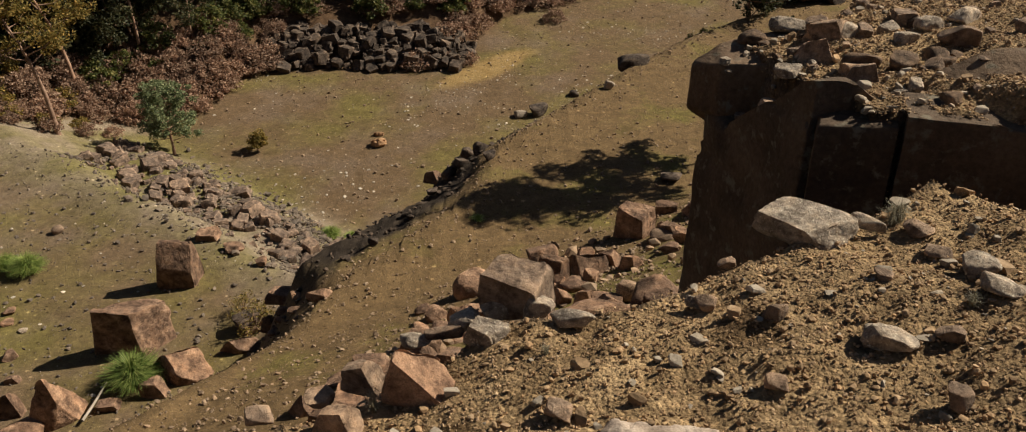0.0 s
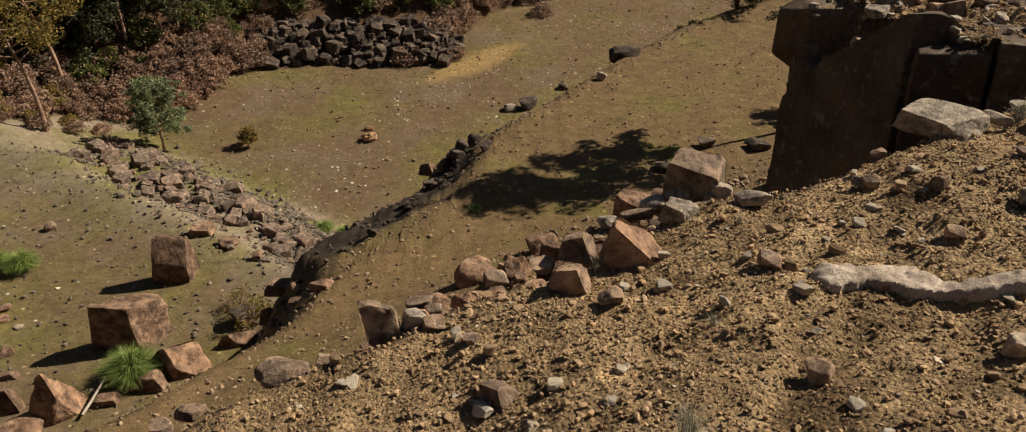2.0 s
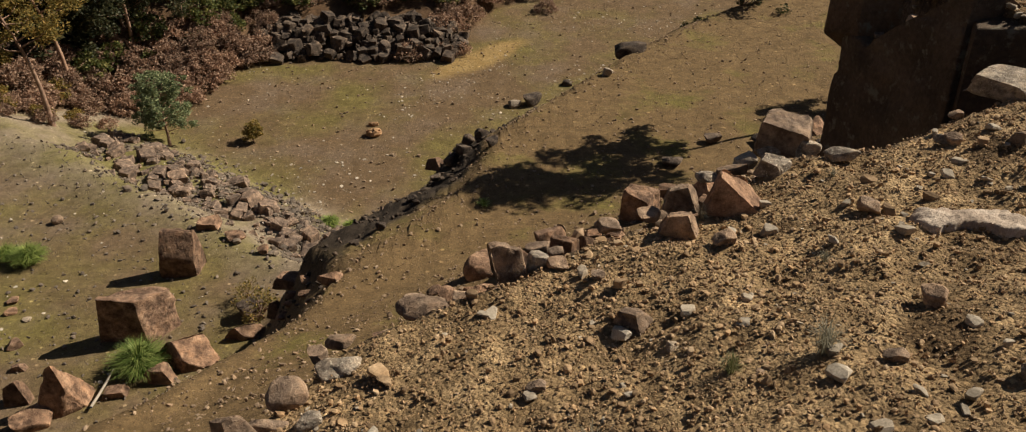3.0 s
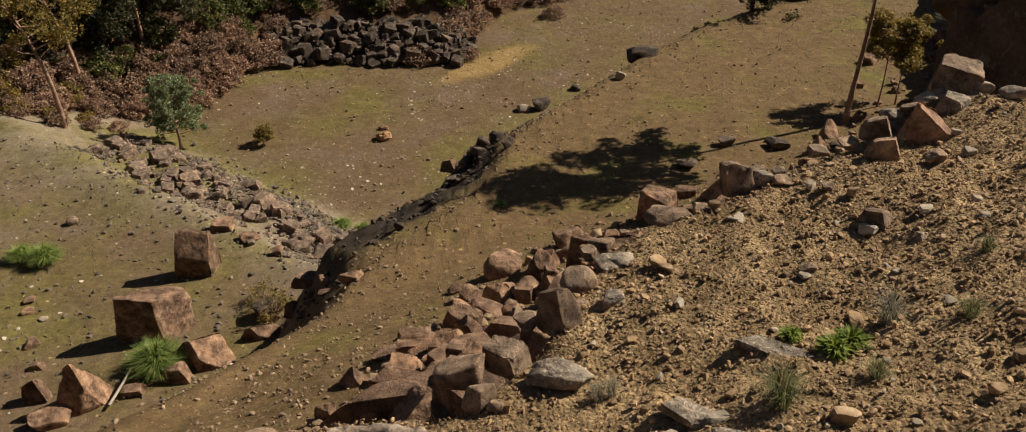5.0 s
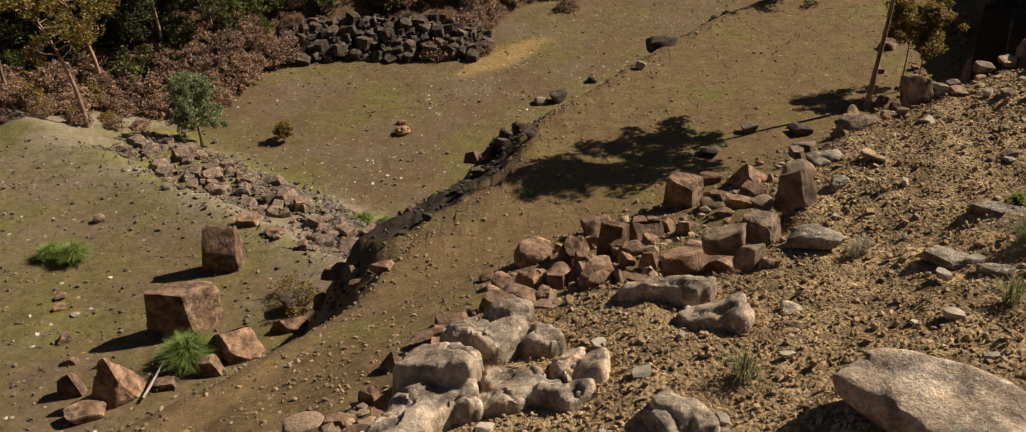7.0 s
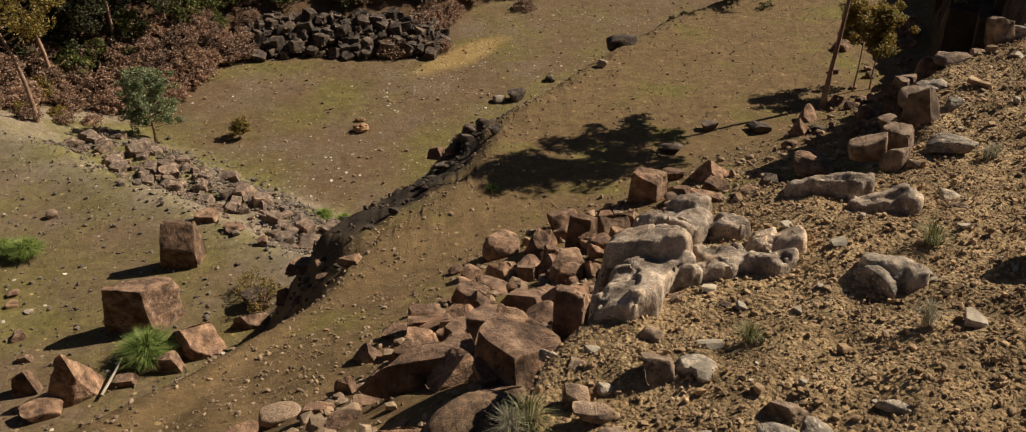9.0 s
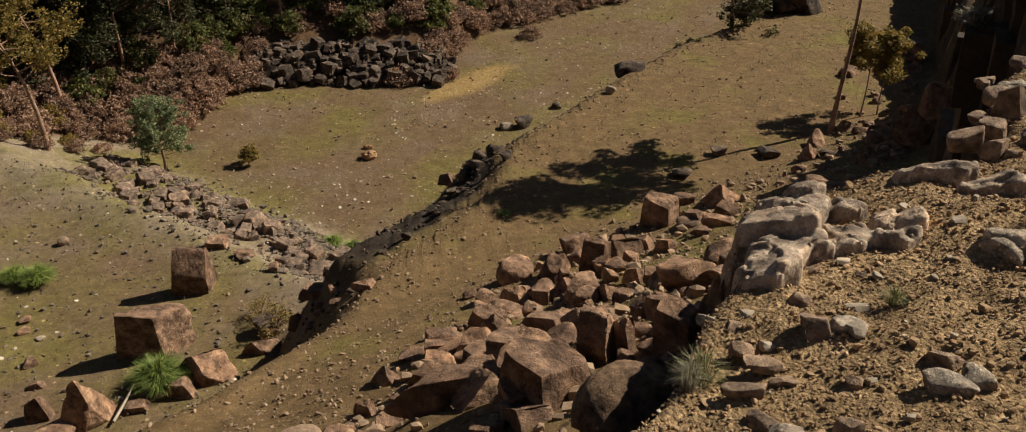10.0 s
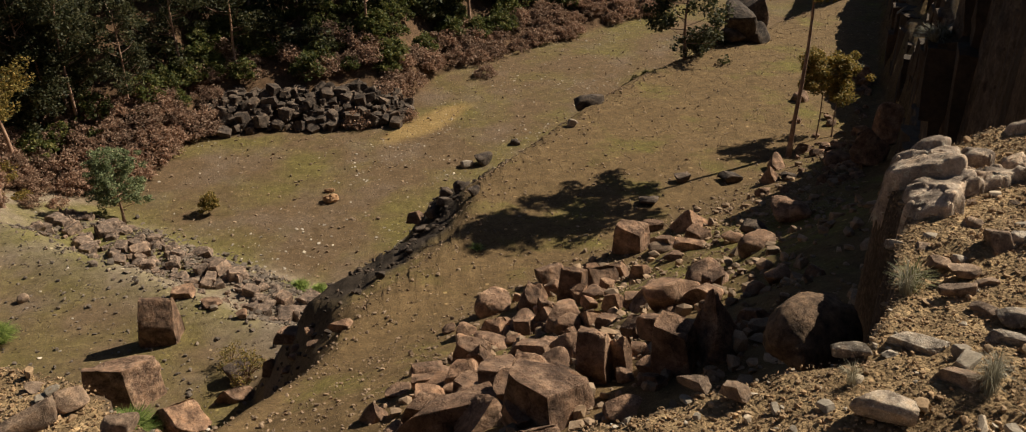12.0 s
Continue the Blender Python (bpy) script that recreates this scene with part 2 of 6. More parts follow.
# ---- the lie of the land ----
def lattice(ix, iy, seed):
    with np.errstate(over="ignore"):
        h = ix.astype(np.int64) * 374761393 + iy.astype(np.int64) * 668265263 + seed * 1442695041
        h = (h ^ (h >> 13)) * 1274126177
        h = h ^ (h >> 16)
    return (h & 0xFFFF) / 65535.0


def vnoise(x, y, seed):
    """Smooth value noise, -1 to 1."""
    fx, fy = np.floor(x), np.floor(y)
    tx, ty = x - fx, y - fy
    tx, ty = tx * tx * (3 - 2 * tx), ty * ty * (3 - 2 * ty)
    ix, iy = fx.astype(np.int64), fy.astype(np.int64)
    a, b = lattice(ix, iy, seed), lattice(ix + 1, iy, seed)
    c, d = lattice(ix, iy + 1, seed), lattice(ix + 1, iy + 1, seed)
    return ((a + (b - a) * tx) * (1 - ty) + (c + (d - c) * tx) * ty) * 2 - 1


def fbm(x, y, octaves, seed):
    s, amp, tot = 0.0, 1.0, 0.0
    for k in range(octaves):
        s = s + amp * vnoise(x * 2 ** k + 17.3 * k, y * 2 ** k - 9.1 * k, seed + k)
        tot, amp = tot + amp, amp * 0.5
    return s / tot


def smooth(a, b, x):
    t = np.clip((x - a) / (b - a), 0, 1)
    return t * t * (3 - 2 * t)


def rim_uv(x, y):
    """u runs along the quarry's rim, d out from it over the pit."""
    return (x + 2) * 0.82 + (y - 0.8) * 0.57, (y - 0.8) * 0.82 - (x + 2) * 0.57


def wall_dist(x, y):
    return -0.89 * (x - 0.8) + 0.46 * (y - 4.0)


def wall_top(u):
    """Top of the lower tier, and of the whole wall where it has one tier."""
    return np.interp(u, (4, 8, 12, 14.5, 16.3, 17.2, 20, 23, 27, 31, 34, 36, 38.6, 39.6, 41.5, 43.5, 50, 57, 95), (32.5, 32.0, 30.4, 29.6, 28.6, 24.3, 23.8, 23.1, 22.6, 22.8, 23.5, 24.3, 24.8, 23.0, 22.2, 20.3, 17.4, 18.4, 18.4))


def upper_top(u):
    """Top of the tier that stands back from the ledge."""
    return np.interp(u, (14, 18, 20.5, 24, 30, 36, 42, 50, 58, 95), (29.6, 28.3, 27.5, 26.6, 25.6, 23.8, 21.5, 17.8, 20.0, 20.5))


def crest_top(u):
    """Top of the ground far behind the ledges."""
    return np.interp(u, (12, 16, 40, 48, 54, 62, 95), (30.5, 29.5, 28.0, 26.5, 20.0, 22.0, 24.0))


def wall_back(u):
    """How far the high wall stands back from its line."""
    return np.interp(u, (4, 8, 11, 16, 22, 28, 37, 45, 60), (0.4, 0.6, 1.3, 0.6, 0.35, 1.2, 1.6, 1.9, 0.8))


def bench_edge(u):
    return np.interp(u, (-5, 0.5, 2.8, 4, 5.4, 7, 9.5, 12.9, 16.1, 20.5, 25.4, 38.5, 46.6, 58, 90), (18.3, 20.4, 21.4, 21.9, 22.7, 23.5, 24.8, 27.2, 28.3, 30.2, 34.4, 39.2, 41.6, 43, 46)) - 0.2


def bench_z(u):
    return 13.2 + 0.24 * np.maximum(0, 10 - u)


def shelf_side(x, y):
    return (x + 24.5) * 0.61 + (y - 57) * 0.79


def wood_side(x, y):
    """Metres behind the line where the quarry floor ends and the wood begins."""
    back = np.interp(x, (-60, -42, -38, -30, -27, -8, -4, -1, 8, 28, 60), (66, 70, 77, 80, 89, 91, 98, 105, 112, 125, 150))
    return y - back


def rim_edge(u):
    """d of the rim's brink."""
    along = (-6, -3.5, -3.14, -3.05, -2.99, -2.96, -2.8, -2.4, -2.2, -1.99, -1.85, -1.7, -1.4, -1.15, -0.95, -0.8, -0.65, -0.5, -0.36, -0.1, 0.0, 0.07, 0.2, 0.42, 0.6, 0.8, 1.0, 1.3, 1.65, 1.95, 2.18, 2.3, 2.5, 2.85, 3.3, 6)
    out = (1.8, 1.7, 1.28, 1.0, 0.8, 0.5, 0.1, -0.16, -0.27, -0.35, -0.43, -0.57, -0.48, -0.36, -0.25, -0.15, -0.06, 0.0, -0.06, -0.20, -0.28, -0.36, -0.36, -0.27, -0.12, -0.05, -0.06, -0.11, -0.14, -0.22, -0.18, -0.25, -0.37, -0.45, -0.53, -0.7)
    return np.interp(u, along, out) + 0.03 * fbm(u * 4.1, u * 0 + 3.3, 3, 5)


def rim_top(x, y):
    """The plateau behind the brink."""
    return 31.80 + np.tanh(x / 5) - 0.564 * np.tanh(y / 6) + 0.05 * fbm(x * 0.9, y * 0.9, 3, 11) + 0.035 * fbm(x * 5, y * 5, 3, 21)


def H(x, y):
    x, y = np.asarray(x, float), np.asarray(y, float)
    u, d = rim_uv(x, y)
    dw = wall_dist(x, y)
    top = rim_top(x, y) + 0.012 * fbm(x * 24, y * 24, 2, 31)
    # scree below it, bench, bank
    tal = np.interp(d, (-3, 0.8, 2.5, 8.7, 10.3, 15, 19.6, 24.5, 26), (27, 26.2, 25.0, 22.0, 21.0, 17.2, 15.0, 13.2, 12.0))
    zb = bench_z(u)
    e = d - bench_edge(u)
    rough = smooth(9, -2, e) * smooth(-12, -5, -d)
    up = np.maximum(tal + 0.35 * fbm(x * 0.5, y * 0.5, 4, 41) * smooth(24, 18, d), zb + 0.12 * fbm(x * 0.35, y * 0.35, 4, 51) + 0.10 * fbm(x * 1.6, y * 1.6, 3, 61) * smooth(-5, 0, e))
    up = up + 0.18 * np.exp(-((e + 0.6) / 0.7) ** 2) * (0.6 + 0.6 * fbm(u * 0.6, d * 0 + 1.7, 3, 71))
    # quarry floor and the shelf above it
    fl = -1.35 + 0.058 * (np.minimum(y, 130) - 68) + 0.10 * fbm(x * 0.12, y * 0.12, 4, 81)
    q = shelf_side(x, y) + 1.4 * fbm(x * 0.15, y * 0.15, 3, 91)
    shelf = 3.5 + 0.25 * fbm(x * 0.2, y * 0.2, 3, 101) + 0.35 * np.exp(-((q + 2.5) / 2.0) ** 2)
    k = 1 - np.clip((q + 2) / 12, 0, 1)
    low = fl * (1 - k) + shelf * k + 0.30 * fbm(x * 0.6, y * 0.6, 4, 111) * np.exp(-((q - 3.5) / 4.5) ** 2)
    ridge = smooth(-34, -28, x) * smooth(-10, -15, x)
    low = low + ridge * (0.9 * np.exp(-((q - 5.5) / 2.6) ** 2) - 0.6 * np.exp(-((q - 0.6) / 1.5) ** 2))
    steep = np.interp(u, (9, 13, 26, 32), (1.0, 0.0, 0.0, 0.6))
    e0 = np.maximum(e, 0)
    gentle = smooth(23, 17, u)
    drop = (np.interp(e0, (0, 0.5, 4.2, 9.5, 60), (0, 0.2, 1.35, 7.6, 58)) * gentle + np.interp(e0, (0, 0.8, 4.2, 9, 60), (0, 0.5, 2.4, 7.5, 58)) * (1 - gentle)) * (1 - steep) + np.interp(e0, (0, 0.6, 4, 60), (0, 0.7, 5.0, 70)) * steep
    pit = np.where(e < 0, up, np.maximum(low, zb - drop + 0.45 * smooth(0, 1.5, e0) * fbm(x * 0.8, y * 0.8, 4, 121)))
    # wooded slope behind the floor
    w = wood_side(x, y)
    pit = pit + 0.42 * np.maximum(0, np.minimum(w, 90) - 1.0) + 0.6 * smooth(0, 3, w) * fbm(x * 0.1, y * 0.1, 3, 131)
    # brink of the rim and the high wall
    de = rim_edge(u)
    on_rim = smooth(0.16, -0.04, d - de)
    gully = smooth(3.45, 3.62, u)
    top_gully = top - 0.30 - 0.9 * np.maximum(0, d + 0.9)
    near = np.where(u < 4.3, top * (1 - gully) + np.minimum(top, top_gully) * gully, top)
    # gravel that fills the ground behind the slabs of the split block
    behind = 0.276 * (x - 1.075) + 0.961 * (y - 2.963)
    inside = 0.97 * (x - 1.05) + 0.24 * (y - 3.0)
    packed = smooth(0.005, 0.04, behind) * smooth(0.10, 0.17, inside) * smooth(0.0, -0.06, 0.98 * (y - 3.93) - 0.2 * (x - 0.95)) * (u > 3.4)
    heap = np.minimum(top, 31.735 + 0.14 * behind + 0.05 * fbm(x * 7, y * 7, 3, 27))
    pit = pit + (np.maximum(heap, pit) - pit) * packed
    left = pit + (near - pit) * on_rim
    dwn = dw + wall_back(u) + 0.25 * fbm(x * 0.7, y * 0.7, 3, 141)
    tier = wall_top(u) + (np.maximum(upper_top(u), wall_top(u)) - wall_top(u)) * smooth(-1.3, -1.8, dwn)
    tier = tier + (np.maximum(crest_top(u), tier) - tier) * smooth(-5.6, -6.2, dwn)
    high = np.where(u < 8, top, np.minimum(top, tier + 0.2 * fbm(x * 0.3, y * 0.3, 3, 171)))
    right = pit + (high - pit) * smooth(0.25, -0.05, dwn)
    side = smooth(4.15, 4.28, u + 0.03 * fbm(x * 6, y * 6, 2, 151))
    return left * (1 - side) + right * side


def h1(x, y):
    return float(H(np.array([x]), np.array([y]))[0])


# ---- the ground ----
def graded(lo, hi, step, far_lo, far_hi, coarse):
    """Grid lines: fine between lo and hi, growing to the coarse step outside, and on to the far ends."""
    mid = list(np.arange(lo, hi, step))

    def out(start, sign, end):
        res, s, p = [], step, start
        while sign * (end - p) > 0:
            s = min(s * 1.07, coarse) if abs(p) < 150 else s * 1.35
            p = p + sign * s
            res.append(p)
        return res
    return np.array(out(lo, -1, far_lo)[::-1] + mid + out(hi, 1, far_hi))


def ground_mesh():
    gx = graded(-5.9, 3.2, 0.028, -2500, 2500, 0.8)
    gy = graded(-0.9, 4.4, 0.028, -2500, 2500, 0.8)
    nx, ny = len(gx), len(gy)
    X, Y = np.meshgrid(gx, gy)
    X, Y = X.ravel(), Y.ravel()
    Z = H(X, Y)
    me = bpy.data.meshes.new("ground")
    idx = np.arange(nx * ny).reshape(ny, nx)
    quads = np.stack([idx[:-1, :-1], idx[:-1, 1:], idx[1:, 1:], idx[1:, :-1]], -1).reshape(-1, 4)
    fill(me, np.stack([X, Y, Z], 1), quads)
    u, d = rim_uv(X, Y)
    e = d - bench_edge(u)
    w = wood_side(X, Y)
    q = shelf_side(X, Y)
    rimz = smooth(27.5, 29.5, Z)
    low = smooth(0.0, 5.0, e)
    shelf = low * smooth(12, 8, q) * (1 - rimz) * np.clip(smooth(-7, -1, q) + 0.35 * smooth(20, 40, -X), 0.12, 1)
    # where the bank's shade is painted into the ground colour
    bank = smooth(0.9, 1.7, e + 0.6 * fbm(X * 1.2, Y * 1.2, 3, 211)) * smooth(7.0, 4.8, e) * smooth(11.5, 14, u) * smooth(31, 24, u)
    sa, sb = (X + 3.2) * 0.69 + (Y - 90.6) * 0.72, (Y - 90.6) * 0.69 - (X + 3.2) * 0.72
    sand = smooth(1.2, 0.7, np.sqrt((sa / 6.4) ** 2 + (sb / 2.0) ** 2) + 0.3 * fbm(X * 0.4, Y * 0.4, 3, 161))
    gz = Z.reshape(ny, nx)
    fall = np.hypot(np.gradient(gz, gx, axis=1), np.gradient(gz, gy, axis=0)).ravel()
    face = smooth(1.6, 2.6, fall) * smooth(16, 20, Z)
    herb = smooth(13, 16, u) * smooth(34, 26, u) * smooth(8, 10, d) * smooth(21, 18, d)
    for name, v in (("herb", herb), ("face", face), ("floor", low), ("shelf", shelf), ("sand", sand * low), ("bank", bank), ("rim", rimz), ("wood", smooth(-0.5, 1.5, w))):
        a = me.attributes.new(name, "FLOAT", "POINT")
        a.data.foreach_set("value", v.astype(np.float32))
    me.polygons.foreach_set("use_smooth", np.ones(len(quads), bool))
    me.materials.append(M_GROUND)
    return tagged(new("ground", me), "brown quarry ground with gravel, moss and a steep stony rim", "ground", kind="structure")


def fill(me, verts, faces):
    verts, faces = np.asarray(verts, np.float32), np.asarray(faces, np.int32)
    n, k = faces.shape
    me.vertices.add(len(verts))
    me.vertices.foreach_set("co", verts.ravel())
    me.loops.add(n * k)
    me.loops.foreach_set("vertex_index", faces.ravel())
    me.polygons.add(n)
    me.polygons.foreach_set("loop_start", np.arange(0, n * k, k, dtype=np.int32))
    me.update(calc_edges=True)


ground_mesh()


# ---- stones ----
def ico(level):
    bm = bmesh.new()
    bmesh.ops.create_icosphere(bm, subdivisions=level, radius=1.0)
    v = np.array([p.co[:] for p in bm.verts])
    f = np.array([[p.index for p in q.verts] for q in bm.faces])
    bm.free()
    return v, f


ICO = {k: ico(k) for k in (1, 2, 3, 4, 5, 6)}
ICO[0] = (np.array([(1, 0, 0), (-1, 0, 0), (0, 1, 0), (0, -1, 0), (0, 0, 1), (0, 0, -1)], float), np.array([(0, 2, 4), (2, 1, 4), (1, 3, 4), (3, 0, 4), (2, 0, 5), (1, 2, 5), (3, 1, 5), (0, 3, 5)]))


def noise3(p, octaves, seed):
    return (fbm(p[:, 0], p[:, 1] + p[:, 2] * 0.31, octaves, seed) + fbm(p[:, 1] + 7.7, p[:, 2] + p[:, 0] * 0.27, octaves, seed + 50) + fbm(p[:, 2] - 3.1, p[:, 0] + p[:, 1] * 0.29, octaves, seed + 90)) / 1.7


def ease(v, f, times):
    """Wear the sharp edges down."""
    e = np.concatenate([f[:, (0, 1)], f[:, (1, 2)], f[:, (2, 0)]])
    n = np.bincount(e[:, 0], minlength=len(v))[:, None]
    for _ in range(times):
        s = np.stack([np.bincount(e[:, 0], v[e[:, 1], k], minlength=len(v)) for k in range(3)], 1)
        v = 0.4 * v + 0.6 * s / n
    return v


def stone_shape(rng, level, cuts, round_, rough, tall=1.0):
    """A unit stone: a ball cut by planes, then roughened. Its box is 1 x 1 x 1, its base at z = 0."""
    v, f = ICO[level][0].copy(), ICO[level][1]
    nrm = rng.normal(size=(cuts, 3))
    nrm[:6] = np.vstack([np.eye(3), -np.eye(3)])[: min(6, cuts)] + 0.30 * rng.normal(size=(min(6, cuts), 3))
    nrm /= np.linalg.norm(nrm, axis=1)[:, None]
    for k, n in enumerate(nrm):
        over = v @ n - rng.uniform(0.42, 0.70 if k < 6 else 0.88)
        v = v - np.maximum(over, 0)[:, None] * n * (1 - round_)
    if level > 2:
        v = ease(v, f, {3: 1, 4: 3, 5: 6}[level])
    if rough:
        seed = int(rng.integers(9999))
        p = v * (1.6, 1.6, 1.6 * tall) + rng.uniform(-50, 50, 3)
        v = v * (1 + rough * noise3(p, 2, seed)[:, None] + 0.7 * rough * noise3(p * 3.3, 4, seed + 7)[:, None])
        # ledges: parts of the surface break back in steps
        v = v * (1 - 0.9 * rough * smooth(0.12, 0.2, noise3(p * 1.3 + 5, 2, seed + 3))[:, None])
    lo, hi = v.min(0), v.max(0)
    v = (v - (lo + hi) / 2) / (hi - lo)
    v[:, 2] += 0.5
    return v, f


def stone_mesh(name, seed, level, cuts, round_, rough, material, smooth_shade=False, tall=1.0):
    rng = np.random.default_rng(seed)
    v, f = stone_shape(rng, level, cuts, round_, rough, tall)
    me = bpy.data.meshes.new(name)
    fill(me, v, f)
    me.polygons.foreach_set("use_smooth", np.full(len(f), smooth_shade))
    me.materials.append(material)
    if not smooth_shade:
        me.polygons.foreach_set("use_smooth", np.ones(len(f), bool))
        me.set_sharp_from_angle(angle=radians(38))
    return me


def block_mesh(name, seed, material, cuts=11, chops=7, rough=0.035):
    """A rough rectangular block, with worn edges: unit box, base at z = 0."""
    rng = np.random.default_rng(seed)
    bm = bmesh.new()
    bmesh.ops.create_cube(bm, size=1.0)
    bmesh.ops.subdivide_edges(bm, edges=bm.edges[:], cuts=cuts, use_grid_fill=True)
    v = np.array([p.co[:] for p in bm.verts])
    # chop a few corners, then roughen
    for _ in range(chops):
        n = rng.normal(size=3)
        n /= np.linalg.norm(n)
        lim = np.abs(n).sum() * 0.5 * rng.uniform(0.72, 0.92)
        v = v - np.maximum(v @ n - lim, 0)[:, None] * n
    p = v * 3.1 + rng.uniform(-50, 50, 3)
    k = int(rng.integers(9999))
    for axis in range(3):
        v[:, axis] += rough * fbm(p[:, (axis + 1) % 3] + 31 * axis, p[:, (axis + 2) % 3] + p[:, axis] * 0.3, 4, k + axis)
    v[:, 2] += 0.5
    for q, c in zip(bm.verts, v):
        q.co = c
    me = bpy.data.meshes.new(name)
    bm.to_mesh(me)
    bm.free()
    me.polygons.foreach_set("use_smooth", np.ones(len(me.polygons), bool))
    me.set_sharp_from_angle(angle=radians(28))
    me.materials.append(material)
    return me


def hero_mesh(name, seed, planes, material, rough=0.03, wear=2):
    """A stone given by its own broken faces (normal and distance), roughened and chipped."""
    rng = np.random.default_rng(seed)
    v, f = ICO[5][0] * 1.25, ICO[5][1]
    for nx, ny, nz, h in planes:
        n = np.array((nx, ny, nz)) / math.sqrt(nx * nx + ny * ny + nz * nz)
        v = v - np.maximum(v @ n - h, 0)[:, None] * n
    for _ in range(7):
        n = rng.normal(size=3)
        n /= np.linalg.norm(n)
        v = v - np.maximum(v @ n - (v @ n).max() * rng.uniform(0.86, 0.95), 0)[:, None] * n
    v = ease(v, f, wear)
    p = v * 1.7 + rng.uniform(-50, 50, 3)
    v = v * (1 + 0.7 * rough * noise3(p, 3, seed)[:, None] + 0.75 * rough * noise3(p * 4, 5, seed + 5)[:, None])
    v = v * (1 - 1.1 * rough * smooth(0.12, 0.18, noise3(p * 1.4 + 5, 2, seed + 3))[:, None])
    lo, hi = v.min(0), v.max(0)
    v = (v - (lo + hi) / 2) / (hi - lo)
    v[:, 2] += 0.5
    me = bpy.data.meshes.new(name)
    fill(me, v, f)
    me.materials.append(material)
    me.polygons.foreach_set("use_smooth", np.ones(len(f), bool))
    me.set_sharp_from_angle(angle=radians(38))
    return me


BASE = (0, 0, -1, 0.55)
FACES = {
    "split": ((-0.70, -0.60, -0.1, 0.46), (0.78, -0.60, 0.12, 0.56), (0.12, 0.05, 1, 0.55), (-0.95, 0.25, 0.12, 0.66), (0.85, 0.5, 0.1, 0.66), (0, 1, 0.1, 0.62), BASE),
    "tower": ((-0.15, -0.85, 0.6, 0.52), (-0.35, -0.88, -0.32, 0.54), (0.95, -0.3, 0.1, 0.56), (0.1, 0.1, 1, 0.66), (-1, 0.2, 0.1, 0.58), (0.2, 1, 0.1, 0.6), BASE),
    "peak": ((-0.64, -0.62, 0.32, 0.50), (0.90, -0.35, 0.50, 0.52), (0.30, 0.8, 0.55, 0.55), (-0.85, 0.25, 0.45, 0.66), (0.1, -1, 0.05, 0.72), BASE),
    "wedge": ((0.85, -0.35, 0.50, 0.50), (-0.50, -0.85, 0.02, 0.50), (-0.2, 0.9, 0.5, 0.55), (0.9, 0.3, 0.15, 0.85), (-0.2, -0.3, 1, 0.66), BASE),
    "slope": ((0.50, -0.62, 0.58, 0.48), (-0.85, -0.45, 0.02, 0.50), (-0.2, 0.9, 0.5, 0.55), (0.9, 0.3, 0.15, 0.85), (-0.2, -1, -0.1, 0.7), BASE),
    "stand": ((0.45, -0.85, 0.18, 0.45), (-1, -0.15, -0.08, 0.48), (0.3, 0.2, 1, 0.85), (1, 0.1, 0.1, 0.55), (0, 1, 0, 0.45), BASE),
    "table": ((0.12, -0.22, 1, 0.42), (-0.45, -0.85, -0.12, 0.62), (0.6, -0.7, 0.5, 0.75), (-0.9, 0.3, 0.35, 0.8), (0.3, 1, 0.3, 0.75), BASE),
    "cube": ((-0.45, -0.88, -0.12, 0.55), (0.97, -0.25, 0.15, 0.60), (0.1, -0.15, 1, 0.60), (-0.95, 0.3, 0.1, 0.62), (0.2, 1, 0.1, 0.6), BASE),
    "bright": ((0.62, -0.25, 0.74, 0.34), (-0.52, -0.84, 0.06, 0.40), (-0.3, 0.9, 0.3, 0.55), (0.9, 0.3, 0.1, 0.85), (-1, 0.1, 0.25, 0.55), BASE),
    "lump": ((-0.55, -0.78, 0.08, 0.56), (0.88, -0.40, 0.42, 0.60), (-0.2, 0.3, 1, 0.62), (0.95, 0.2, 0.1, 0.8), (-0.95, 0.3, 0.3, 0.75), (0.2, 1, 0.3, 0.7), (0.6, 0.5, 0.7, 0.68), BASE),
}
KINDS = {
    "red": [stone_mesh("boulder", 100 + k, 4, 12, 0.03, 0.035, M_RED) for k in range(11)],
    "dark": [stone_mesh("boulder", 200 + k, 3, 11, 0.03, 0.04, M_DARK) for k in range(9)],
    "near": [stone_mesh("rock", 300 + k, 4, 12, 0.06, 0.055, M_NEAR) for k in range(11)],
    "grey": [stone_mesh("rock", 400 + k, 4, 10, 0.15, 0.08, M_GREY) for k in range(9)],
    "bed": [stone_mesh("slab", 470 + k, 5, 13, 0.18, 0.10, M_SLABROCK, tall=0.5) for k in range(8)],
    "rblock": [block_mesh("boulder", 800 + k, M_RED, 11, 16, 0.06) for k in range(8)],
    "nblock": [block_mesh("rock", 820 + k, M_NEAR, 11, 16, 0.06) for k in range(6)],
    "dblock": [block_mesh("block", 840 + k, M_DARK, 4, 10, 0.05) for k in range(9)],
    "heap": [stone_mesh("heap", 860, 4, 4, 0.6, 0.22, M_CHIPSAND)],
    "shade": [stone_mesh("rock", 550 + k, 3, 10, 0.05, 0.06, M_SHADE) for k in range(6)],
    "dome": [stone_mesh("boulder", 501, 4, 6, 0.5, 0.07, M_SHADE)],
    "round": [stone_mesh("rock", 500 + k, 4, 6, 0.5, 0.05, M_NEAR) for k in range(4)],
}
